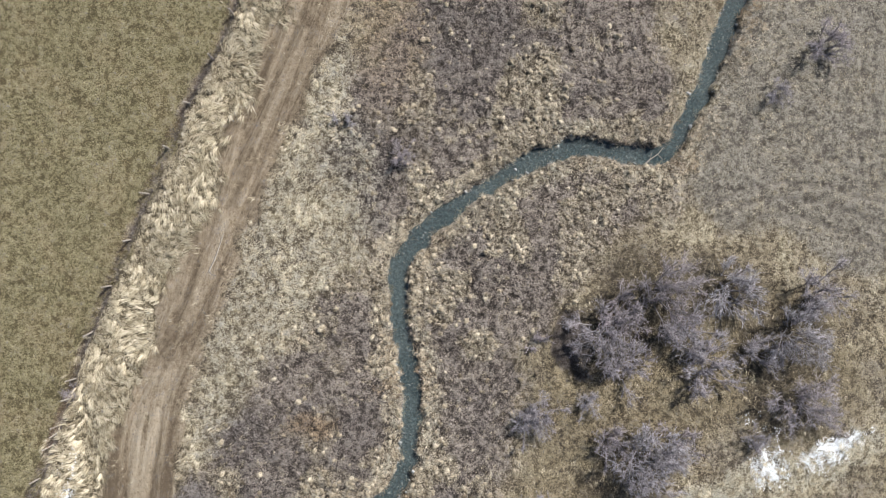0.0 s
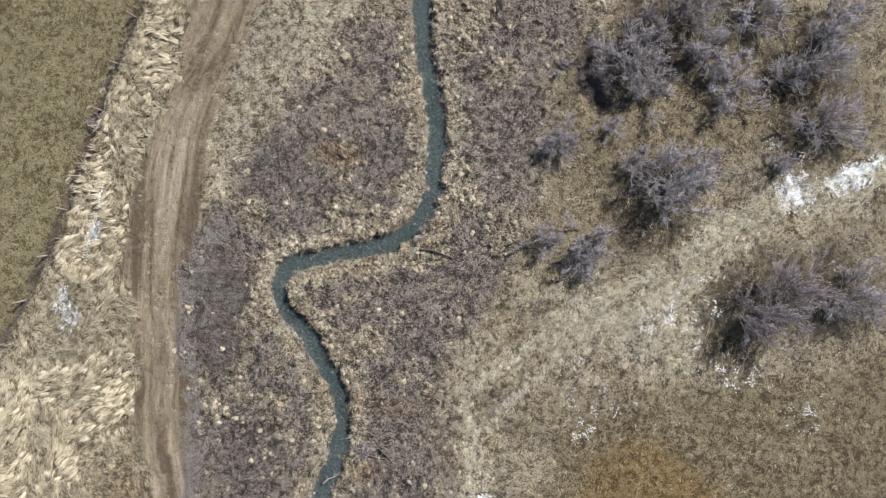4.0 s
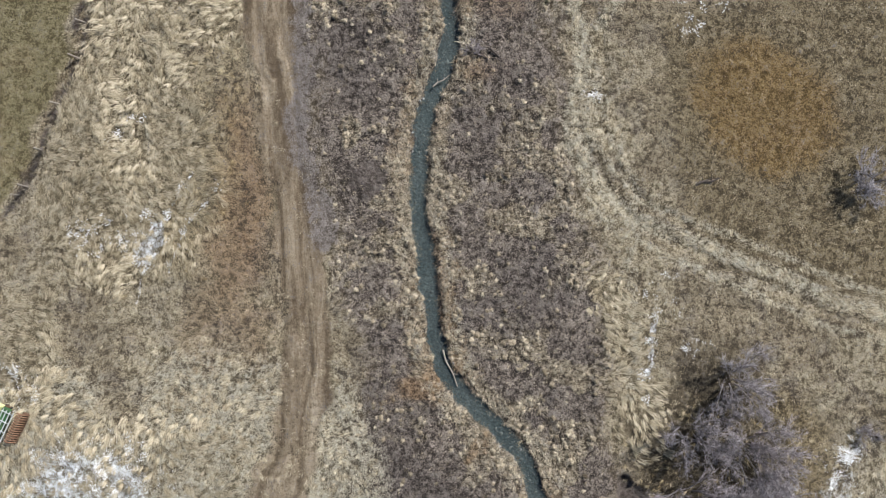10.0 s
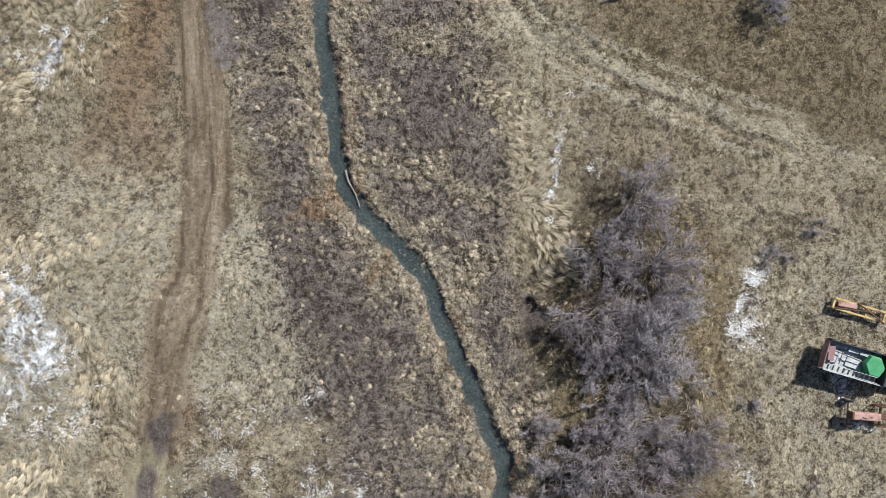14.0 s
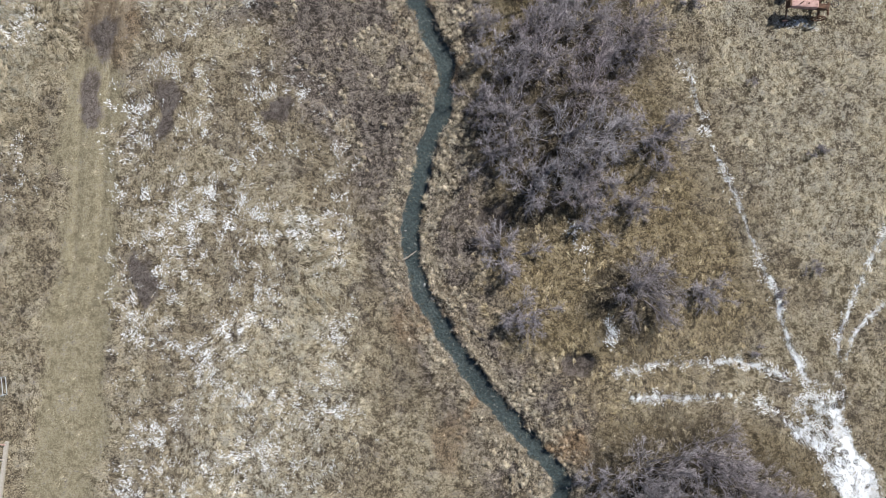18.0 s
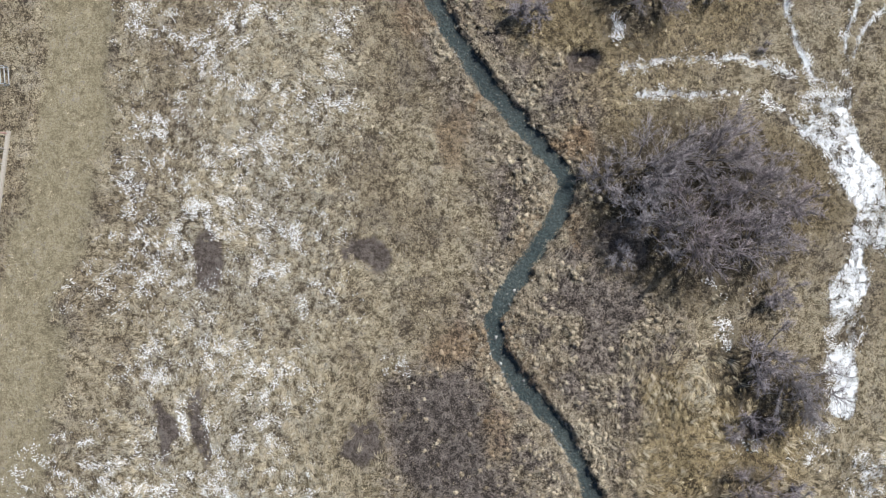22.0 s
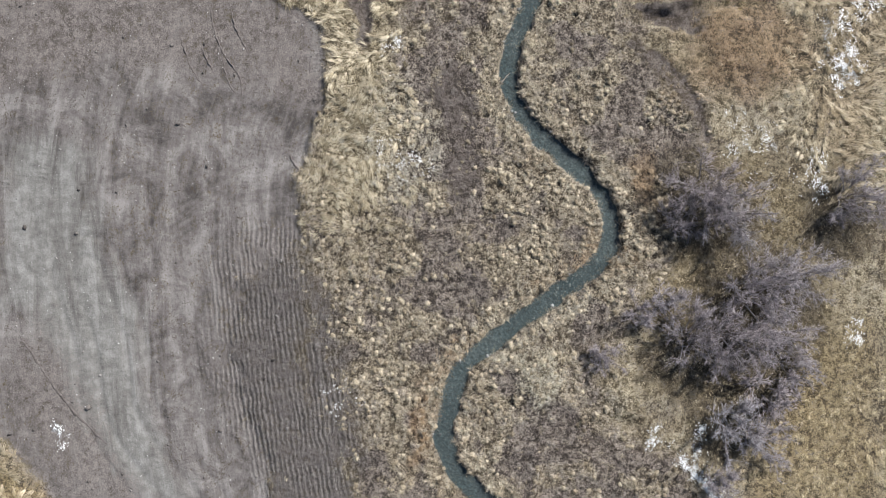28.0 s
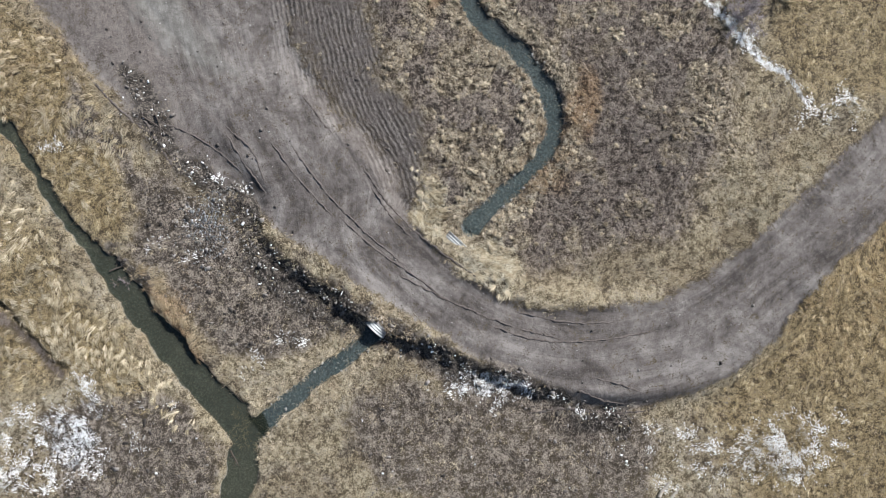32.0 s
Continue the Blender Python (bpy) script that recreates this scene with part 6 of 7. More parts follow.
grass("heath_stalks", "low grey-purple dead stalks between the tussocks", HEATH, hx, hy, 7, 0.16, 0.020, 0.16, 0.5, 0.2, np.full(len(hx), 2.4), 0.5, 0.28, warm=0.6 * m_at("russet", hx, hy))


bx_, by_ = scatter(9.0, lambda x, y: (lookup(brook_d, x, y) > 0.5) * (1 - smooth(lookup(brook_d, x, y), 0.9, 2.4)) * 0.8)
grass("bank_tussocks", "tan and russet tussocks overhanging the brook banks", SEDGE, bx_, by_, 28, 0.32, 0.024, 0.20, 0.7, 0.0, None, 0.58, 0.28, warm=np.clip(1.5 * (rolling(bx_, by_, 5.0, 2, 5) - 0.36), 0, 0.8))


def straw_chance(x, y):
    return (lookup(ditch_d, x, y) > 0.45) * (lookup(brook_d, x, y) > 0.75) * (lookup(river_d, x, y) > lookup(river_half, x, y) + 0.2) * m_at("straw", x, y) * (1 - bare(x, y)) * (1 - m_at("track", x, y)) * (1 - m_at("earth", x, y)) * (1 - 0.95 * m_at("snow", x, y))


rx, ry = scatter(8.5, straw_chance)
swirl = 2 * np.pi * 1.4 * (rolling(rx, ry, 4.6, 3, 6) - 0.5) - 0.6
grass("reed_straw", "pale flattened reed grass combed in swirls", STRAW, rx, ry, 16, 0.58, 0.024, 0.12, 0.42, 0.88, swirl, 0.60, 0.42, bend=True, warm=0.7 * m_at("russet", rx, ry))

GOLD = blade_material("golden_grass_blades", ((0.05, 0.035, 0.016), (0.20, 0.148, 0.075), (0.42, 0.335, 0.19), (0.68, 0.58, 0.39)), (0.24, 0.15, 0.06))
ox_, oy_ = scatter(8.0, lambda x, y: dry_land(x, y) * (lookup(ditch_d, x, y) > 0.45) * m_at("gold", x, y) * (1 - bare(x, y)) * (1 - m_at("straw", x, y)) * (0.35 + 0.65 * smooth(rolling(x, y, 0.9, 2, 3), 0.4, 0.6)))
grass("shaggy_grass", "shaggy golden-brown locks of dead grass", GOLD, ox_, oy_, 12, 0.44, 0.024, 0.11, 0.42, 0.85, 4.0 + 7.0 * (rolling(ox_, oy_, 3.6, 3, 4) - 0.5), 0.52, 0.35, warm=0.5 * m_at("russet", ox_, oy_))

px, py = scatter(6.5, lambda x, y: dry_land(x, y) * np.clip(np.maximum(m_at("pale", x, y) * 1.4 - 0.6, (m_at("pale", x, y) > 0.15) * (0.15 + 0.55 * m_at("clus", x, y)) * (1 - m_at("sedge", x, y))), 0, 1) * (1 - bare(x, y)) * (1 - m_at("straw", x, y)) * (1 - m_at("track", x, y)) * (1 - m_at("earth", x, y)))
grass("pale_bunchgrass", "bleached straw-coloured bunches of long grass", STRAW, px, py, 14, 0.32, 0.022, 0.17, 0.40, 0.75, 4.2 + 7 * (rolling(px, py, 8.0, 2, 6) - 0.5), 0.64, 0.25, bend=True)


def dry_chance(x, y):
    cover = np.maximum.reduce([0.85 * m_at("sedge", x, y)] + [m_at(k, x, y) for k in ("straw", "turf", "dirt", "mud", "tyred")])
    return dry_land(x, y) * (1 - cover) * (1 - 0.75 * m_at("track", x, y)) * (1 - 0.85 * m_at("earth", x, y)) * (1 - 0.8 * m_at("mudrow", x, y)) * (0.22 + 0.78 * smooth(rolling(x, y, 1.5, 3, 1), 0.36, 0.58)) * (1 - 0.85 * m_at("churn", x, y)) * (1 - 0.5 * m_at("snow", x, y))


dx_, dy_ = scatter(10.0, dry_chance)
grass("dry_grass", "short tan and brown dead meadow grass", DRY, dx_, dy_, 8, 0.25, 0.020, 0.15, 0.55, 0.6, 3.6 + 5.0 * (rolling(dx_, dy_, 2.2, 2, 2) - 0.5),
      0.40 + 0.20 * m_at("clus", dx_, dy_) + 0.32 * m_at("pale", dx_, dy_) - 0.22 * m_at("dun", dx_, dy_), 0.40, warm=np.maximum.reduce((m_at("russet", dx_, dy_), 0.6 * m_at("rust", dx_, dy_), 0.3 * m_at("gold", dx_, dy_))))

tx, ty = scatter(20.0, lambda x, y: m_at("turf", x, y) * (1 - 0.5 * smooth(rolling(x, y, 1.2, 2, 5), 0.5, 0.7)))
grass("turf_grass", "olive-green grazed pasture turf", TURF, tx, ty, 12, 0.14, 0.020, 0.18, 0.6, 0.3, np.full(len(tx), 4.0), 0.45 + 0.5 * (rolling(tx, ty, 9.0, 3, 1) - 0.5), 0.3)


# ---------------------------------------------------------------- parts and things
def part(name, bm, material, parent, label=""):
    """Links a bmesh as one mesh object under a thing or a part."""
    mesh = bpy.data.meshes.new(name)
    bm.to_mesh(mesh)
    bm.free()
    mesh.materials.append(material)
    ob = new(name, mesh)
    ob.parent = parent
    return tagged(ob, label) if label else ob


def thing(name, label, category, place, group=""):
    ob = new(name)
    ob.empty_display_size = 0.3
    ob.matrix_basis = place
    return tagged(ob, label, category, group)


def prisms(a, b, ra, rb, sides):
    """Tapering rods from a to b, one island each: vertices and faces."""
    a, b = np.asarray(a, float), np.asarray(b, float)
    n = len(a)
    way = b - a
    way /= np.maximum(np.linalg.norm(way, axis=1), 1e-9)[:, None]
    ref = np.where(np.abs(way[:, 2:3]) > 0.9, np.array((1.0, 0, 0)), np.array((0, 0, 1.0)))
    u = np.cross(way, ref)
    u /= np.linalg.norm(u, axis=1)[:, None]
    v = np.cross(way, u)
    i = np.arange(n)
    rings = []
    for centre, radius in ((a, ra), (b, rb)):
        for s in range(sides):
            q = 2 * np.pi * s / sides
            rings.append(centre + (u * math.cos(q) + v * math.sin(q)) * np.broadcast_to(radius, n)[:, None])
    if np.max(rb) <= 0:
        vertices = np.concatenate(rings[:sides] + [b])
        return vertices, [np.stack((i + s * n, i + (s + 1) % sides * n, i + sides * n), -1) for s in range(sides)]
    faces = [np.stack((i + s * n, i + (s + 1) % sides * n, i + (sides + (s + 1) % sides) * n, i + (sides + s) * n), -1) for s in range(sides)]
    return np.concatenate(rings), [np.concatenate(faces)]


def bush(seed, radius, tall, stems, limbs, twigs, fine):
    """Two meshes of a bare, many-stemmed bush: its stems with their limbs, and its twigs."""
    g = np.random.default_rng(seed)

    def shoots(base, way, length, count, start, open_angle, gain):
        """count shoots off every parent."""
        k = np.repeat(np.arange(len(base)), count)
        t = g.uniform(start, 1.0, len(k))[:, None]
        origin = base[k] + way[k] * length[k, None] * t
        d = way[k] + g.normal(0, open_angle, (len(k), 3))
        d[:, 2] = np.abs(d[:, 2]) * 0.75 + 0.12
        d /= np.linalg.norm(d, axis=1)[:, None]
        return origin, d, length[k] * gain * g.uniform(0.6, 1.25, len(k)) * (1.15 - 0.5 * t[:, 0])

    q = g.uniform(0, 2 * np.pi, stems)
    out = g.uniform(0.15, 1.0, stems)
    base = np.stack((np.cos(q) * out * radius * 0.28, np.sin(q) * out * radius * 0.28, np.full(stems, -0.15)), -1)
    d = np.stack((np.cos(q + g.normal(0, 0.5, stems)) * out * 1.05 * radius / tall, np.sin(q + g.normal(0, 0.5, stems)) * out * 1.05 * radius / tall, np.ones(stems)), -1)
    d /= np.linalg.norm(d, axis=1)[:, None]
    size = tall * g.uniform(0.5, 0.8, stems)
    b1, d1, l1 = shoots(base, d, size, limbs, 0.25, 0.42, 0.55)
    b2, d2, l2 = shoots(b1, d1, l1, twigs, 0.1, 0.58, 0.66)
    b3, d3, l3 = shoots(b2, d2, l2, fine, 0.1, 0.75, 0.50)
    v0, f0 = prisms(base, base + d * size[:, None], 0.022 * tall * 0.6, 0.012, 6)
    v, f = prisms(b1, b1 + d1 * l1[:, None], 0.016, 0.007, 4)
    meshes = [mesh_from("trunk", np.concatenate((v0, v)), [x for x in f0] + [x + len(v0) for x in f], BARK)]
    va, fa = prisms(b2, b2 + d2 * l2[:, None], 0.014, 0, 3)
    vb, fb = prisms(b3, b3 + d3 * l3[:, None], 0.012, 0, 3)
    meshes.append(mesh_from("crown", np.concatenate((va, vb)), [x for x in fa] + [x + len(va) for x in fb], TWIG))
    return meshes


BUSHES = [(0.9, bush(11, 0.9, 1.1, 7, 5, 5, 4)), (0.9, bush(12, 0.9, 1.2, 9, 4, 5, 4))]
BUSHES += [(1.9, bush(21 + n, 1.9, 2.3, 12, 7, 6, 4)) for n in range(3)]
BUSHES += [(3.2, bush(31 + n, 3.2, 3.7, 13, 8, 7, 5)) for n in range(3)]
dice = random.Random(5)
for x, y, r in GROVE:
    kinds = BUSHES[:2] if r < 1.3 else BUSHES[2:5] if r < 2.5 else BUSHES[5:]
    size, meshes = dice.choice(kinds)
    s = r / size * (1.14 if r > 2.5 else 1.3 if r > 1.3 else 1.1)
    z = float(ground_at(x, y))
    place = pose(x, y, z, dice.uniform(-4, 4), dice.uniform(-4, 4), dice.uniform(0, 360)) @ Matrix.Diagonal((s, s, s * dice.uniform(0.88, 1.08) * (1.0 if r > 2.5 else 0.72), 1))
    big = r >= 1.3
    shrub = thing("bare_tree" if big else "bare_shrub", "leafless grey-mauve many-stemmed willow tree in dry grass" if big else "small leafless grey twiggy shrub in dry grass",
                  "tree" if big else "shrub", place, "bare willows along the brook" if big else "small bare shrubs")
    for mesh in meshes:
        child = new(mesh.name.split(".")[0], mesh)
        child.parent = shrub


# ---------------------------------------------------------------- loose things
def box(bm, sx, sy, sz, at=(0, 0, 0), turn=(0, 0, 0), bevel=0.0):
    made = bmesh.ops.create_cube(bm, size=1.0, matrix=pose(*at, *turn) @ Matrix.Diagonal((sx, sy, sz, 1)))
    if bevel:
        edges = list({e for v in made["verts"] for e in v.link_edges})
        bmesh.ops.bevel(bm, geom=edges, offset=bevel, segments=2, profile=0.6, affect="EDGES")
    return bm


def rod(bm, a, b, ra, rb=None, sides=10):
    a, b = Vector(a), Vector(b)
    turn = (b - a).to_track_quat("Z", "Y").to_matrix().to_4x4()
    bmesh.ops.create_cone(bm, cap_ends=True, segments=sides, radius1=ra, radius2=ra if rb is None else rb, depth=(b - a).length,
                          matrix=Matrix.Translation((a + b) / 2) @ turn)
    return bm


def blank():
    return bmesh.new()


def ring(bm, radius, tube, centre, axis="y", sides=20, small=8):
    """A torus round the given axis."""
    rows = []
    for i in range(sides):
        q = 2 * math.pi * i / sides
        row = []
        for j in range(small):
            w = 2 * math.pi * j / small
            r, h = radius + tube * math.cos(w), tube * math.sin(w)
            p = (r * math.cos(q), h, r * math.sin(q)) if axis == "y" else (r * math.cos(q), r * math.sin(q), h) if axis == "z" else (h, r * math.cos(q), r * math.sin(q))
            row.append(bm.verts.new(Vector(p) + Vector(centre)))
        rows.append(row)
    for i in range(sides):
        for j in range(small):
            a, b = rows[i], rows[(i + 1) % sides]
            bm.faces.new((a[j], a[(j + 1) % small], b[(j + 1) % small], b[j]))
    return bm


MAROON = plain_material("faded_maroon_paint", (0.19, 0.105, 0.105), (0.33, 0.205, 0.20), 2.5, 0.6, rust=(0.22, 0.135, 0.115))
SALMON = plain_material("sun_bleached_red_paint", (0.33, 0.19, 0.165), (0.52, 0.34, 0.30), 3.0, 0.65, rust=(0.17, 0.10, 0.07))
RUSTY = plain_material("rusted_iron", (0.07, 0.042, 0.03), (0.19, 0.105, 0.065), 6.0, 0.85, bump=0.5)
BLACK = plain_material("blackened_steel", (0.028, 0.028, 0.03), (0.075, 0.073, 0.072), 4.0, 0.6)
RUBBER = plain_material("weathered_rubber", (0.018, 0.018, 0.018), (0.045, 0.043, 0.04), 9.0, 0.85, bump=0.4)
GREEN = plain_material("green_enamel", (0.05, 0.24, 0.10), (0.09, 0.34, 0.16), 2.0, 0.5)
DARKGREEN = plain_material("dull_green_paint", (0.025, 0.075, 0.03), (0.07, 0.16, 0.07), 3.0, 0.6, rust=(0.12, 0.08, 0.05))
COPPER = plain_material("bright_rust", (0.13, 0.07, 0.042), (0.34, 0.20, 0.13), 6.0, 0.8, bump=0.4)
YELLOW = plain_material("faded_yellow_paint", (0.38, 0.27, 0.10), (0.60, 0.47, 0.22), 3.0, 0.65, rust=(0.24, 0.14, 0.08))
LEMON = plain_material("pale_yellow_sheet", (0.62, 0.62, 0.30), (0.78, 0.78, 0.45), 2.0, 0.5)
STEEL = plain_material("galvanised_steel", (0.34, 0.36, 0.365), (0.55, 0.57, 0.575), 5.0, 0.55, 0.35, bump=0.2)
FROST = plain_material("frosted_sheet_metal", (0.24, 0.265, 0.265), (0.62, 0.64, 0.64), 3.0, 0.6)
WOOD = plain_material("bleached_timber", (0.26, 0.23, 0.19), (0.52, 0.48, 0.42), 5.0, 0.85, bump=0.5, streak=(1, 8, 8))
LOG = plain_material("grey_dead_wood", (0.16, 0.135, 0.11), (0.40, 0.36, 0.31), 7.0, 0.9, bump=0.6)
DARKLOG = plain_material("dark_wet_wood", (0.04, 0.033, 0.028), (0.12, 0.10, 0.085), 7.0, 0.85, bump=0.6)
GLASS = plain_material("dusty_glass", (0.05, 0.06, 0.065), (0.11, 0.12, 0.125), 1.0, 0.1)
STONE = plain_material("pale_field_stone", (0.25, 0.235, 0.22), (0.55, 0.53, 0.50), 4.0, 0.9, bump=0.6)


def wheel(parent, x, y, radius, wide, rim_material, name="wheel"):
    tyre = part(name, ring(blank(), radius - wide * 0.42, wide * 0.45, (x, y, radius)), RUBBER, parent)
    hub = rod(blank(), (x, y - wide * 0.28, radius), (x, y + wide * 0.28, radius), radius * 0.58, radius * 0.5, 16)
    part("rim", hub, rim_material, tyre, "rusted steel rim")


def at_ground(x, y, turn, lift=0.0):
    return pose(x, y, float(ground_at(x, y)) + lift, rz=turn)


# an old grain truck: +x is forward, the axle line on the ground
def shell(bm, sections, arc=14):
    """A rounded body through cross sections (x, half width, bottom, top, squareness)."""
    rows = []
    for x, half, low, top, square in sections:
        row = []
        for k in range(arc + 1):
            q = math.pi * k / arc
            c, s = math.cos(q), math.sin(q)
            e = 2 / square
            row.append(bm.verts.new((x, half * math.copysign(abs(c) ** e, c), low + (top - low) * abs(s) ** e)))
        rows.append(row)
    for a, b in zip(rows[:-1], rows[1:]):
        for k in range(arc):
            bm.faces.new((a[k], b[k], b[k + 1], a[k + 1]))
    bm.faces.new(rows[0])
    bm.faces.new(rows[-1][::-1])
    bmesh.ops.recalc_face_normals(bm, faces=bm.faces)
    for face in bm.faces:
        face.smooth = len(face.verts) == 4
    return bm


truck = thing("grain_truck", "old faded maroon farm truck with an open black grain box", "truck", at_ground(*(24.19, 22.47, -15.8)))
for side in (-1, 1):
    part("chassis_rail", box(blank(), 5.5, 0.11, 0.18, (-0.3, side * 0.42, 0.5), bevel=0.01), RUSTY, truck)
    wheel(truck, 2.15, side * 0.74, 0.36, 0.2, MAROON)
    wheel(truck, -1.6, side * 0.84, 0.38, 0.22, RUSTY)
    wheel(truck, -1.6, side * 0.58, 0.38, 0.2, RUSTY)
cab = part("cab", shell(blank(), ((1.04, 0.84, 0.5, 1.42, 4), (1.12, 0.87, 0.45, 1.5, 4), (1.7, 0.87, 0.45, 1.5, 4), (1.86, 0.80, 0.45, 1.36, 4), (1.98, 0.74, 0.45, 1.16, 4))), MAROON, truck)
part("cab_roof", shell(blank(), ((1.06, 0.70, 1.40, 1.54, 3), (1.16, 0.78, 1.40, 1.62, 3), (1.62, 0.78, 1.40, 1.61, 3), (1.76, 0.70, 1.40, 1.50, 3))), MAROON, cab, "rounded faded roof")
part("windscreen", box(blank(), 0.03, 1.34, 0.26, (1.895, 0, 1.31), (0, -34, 0), 0.005), GLASS, cab, "dusty windscreen")
for side in (-1, 1):
    part("side_window", box(blank(), 0.5, 0.02, 0.24, (1.42, side * 0.868, 1.27), bevel=0.004), GLASS, cab)
    part("door", box(blank(), 0.7, 0.03, 0.6, (1.42, side * 0.875, 0.82), bevel=0.01), MAROON, cab)
    mirror = rod(blank(), (1.75, side * 0.84, 1.3), (1.8, side * 1.04, 1.34), 0.015)
    part("mirror", rod(mirror, (1.8, side * 1.04, 1.28), (1.8, side * 1.04, 1.44), 0.05), BLACK, cab)
hood = part("hood", shell(blank(), ((1.9, 0.62, 0.55, 1.20, 3), (2.3, 0.61, 0.55, 1.21, 2.8), (2.75, 0.56, 0.55, 1.16, 2.6), (3.02, 0.48, 0.55, 1.07, 2.4), (3.14, 0.34, 0.58, 0.95, 2.2))), MAROON, truck, "sun-bleached rounded maroon hood")
part("hood_crease", box(blank(), 0.85, 0.035, 0.025, (2.3, 0, 1.20), (0, 3.5, 0), 0.008), MAROON, hood)
part("grille", box(blank(), 0.04, 0.44, 0.3, (3.16, 0, 0.74), bevel=0.02), RUSTY, truck)
part("bumper", box(blank(), 0.09, 1.5, 0.15, (3.22, 0, 0.5), bevel=0.03), RUSTY, truck)
for side in (-1, 1):
    bm = shell(blank(), ((1.62, 0.10, 0.45, 0.62, 2.4), (1.85, 0.21, 0.45, 0.84, 2.4), (2.2, 0.23, 0.45, 0.90, 2.4), (2.7, 0.24, 0.45, 0.86, 2.6), (2.95, 0.20, 0.45, 0.74, 2.4), (3.05, 0.10, 0.5, 0.62, 2)))
    bmesh.ops.translate(bm, vec=(0, side * 0.66, 0), verts=bm.verts)
    fender = part("fender", bm, MAROON, truck)
    part("headlight", rod(blank(), (2.92, side * 0.6, 0.78), (3.02, side * 0.6, 0.78), 0.075, 0.07, 14), RUSTY, fender, "dull round headlight")
# the grain box
bed = part("box_floor", box(blank(), 4.1, 2.0, 0.08, (-1.15, 0, 0.84), bevel=0.01), FROST, truck, "frosty box floor")
for side in (-1, 1):
    wall = part("side_wall", box(blank(), 4.1, 0.06, 0.6, (-1.15, side * 1.0, 1.18), bevel=0.01), BLACK, truck, "dark dented side wall")
    part("rim_rail", box(blank(), 4.15, 0.07, 0.05, (-1.15, side * 1.0, 1.5), bevel=0.012), FROST if side < 0 else BLACK, wall, "worn top rail")
    for n in range(6):
        part("stake", box(blank(), 0.08, 0.06, 0.6, (-3.0 + 0.74 * n, side * 1.06, 1.18), bevel=0.01), BLACK, wall)
board = part("headboard", box(blank(), 0.34, 2.0, 0.95, (0.86, 0, 1.24), bevel=0.03), BLACK, truck, "tall black headboard")
part("trim", box(blank(), 0.03, 1.7, 0.03, (1.02, 0, 1.735), bevel=0.006), FROST, board, "worn pale edge")
part("tailgate", box(blank(), 0.06, 1.9, 0.52, (-3.2, 0, 1.12), bevel=0.02), MAROON, truck)
part("tail_panel", box(blank(), 0.42, 0.95, 0.04, (-2.9, 0.15, 1.36), (0, 4, 8), 0.01), MAROON, truck, "reddish sheet across the tail")


# what lies in the box
def on_truck(dx, dy, dz, turn=0):
    return truck.matrix_basis @ pose(dx, dy, dz, rz=turn)


hopper = thing("green_hood", "glossy green six-sided machine hood lying in the truck box", "machine hood", on_truck(0.02, 0.1, 0.88, 4))
bm = blank()
bmesh.ops.create_cone(bm, cap_ends=True, segments=6, radius1=0.84, radius2=0.72, depth=0.36, matrix=pose(0, 0, 0.46, rz=30) @ Matrix.Diagonal((0.86, 1.0, 1, 1)))
bmesh.ops.bevel(bm, geom=list(bm.edges), offset=0.05, segments=2, profile=0.6, affect="EDGES")
part("shell", bm, GREEN, hopper)
part("skirt", box(blank(), 1.0, 1.2, 0.28, (0, 0, 0.14), bevel=0.05), GREEN, hopper)
sheets = thing("frosted_sheets", "stack of frosty pale sheet-metal panels in the truck box", "metal panels", on_truck(-1.7, 0.1, 0.88))
for n, (x, y, sx, sy, t) in enumerate(((-0.3, 0.1, 1.2, 0.7, 6), (0.55, -0.15, 0.9, 0.7, -4), (-0.8, -0.1, 0.6, 0.8, 12), (-0.5, 0.62, 0.72, 0.2, 1), (0.28, 0.60, 0.7, 0.22, 1), (1.0, 0.58, 0.6, 0.22, -2))):
    part("panel", box(blank(), sx, sy, 0.04, (x, y, 0.05 + 0.06 * n), (2, 3 * (-1) ** n, t), 0.012), FROST, sheets)
part("frame_bar", rod(blank(), (-1.2, 0.3, 0.42), (1.0, 0.05, 0.44), 0.03), BLACK, sheets)
part("frame_bar", rod(blank(), (-0.5, -0.5, 0.40), (-0.45, 0.7, 0.42), 0.025), BLACK, sheets)
part("frame_bar", rod(blank(), (-1.15, -0.6, 0.36), (-1.05, 0.5, 0.40), 0.05), BLACK, sheets)
rack = thing("slatted_rack", "dark steel ladder rack with pale rails along the truck box wall", "rack", on_truck(-1.35, -0.72, 0.88))
for dy in (-0.2, 0.17):
    part("rail", box(blank(), 3.5, 0.035, 0.04, (0, dy, 0.60), bevel=0.01), FROST, rack)
for n in range(10):
    part("slat", box(blank(), 0.10, 0.34, 0.03, (-1.6 + 0.35 * n, -0.015, 0.56), (10, 0, 0), 0.008), BLACK, rack)
for dx in (-1.6, 0.0, 1.6):
    part("leg", box(blank(), 0.05, 0.05, 0.58, (dx, 0.17, 0.29), bevel=0.008), BLACK, rack)

# a stripped old tractor: +x is forward
tractor = thing("old_tractor", "sun-bleached red vintage tractor without tyres behind", "tractor", at_ground(*(24.35, 19.20, 176.3)))
bm = box(blank(), 1.85, 0.5, 0.46, (0.45, 0, 1.02), bevel=0.1)
engine = part("hood", bm, SALMON, tractor)
part("filler_cap", rod(blank(), (0.2, 0, 1.25), (0.2, 0, 1.3), 0.05), RUSTY, engine)
part("exhaust", rod(blank(), (0.75, 0.05, 1.2), (0.75, 0.05, 1.62), 0.03), RUSTY, engine)
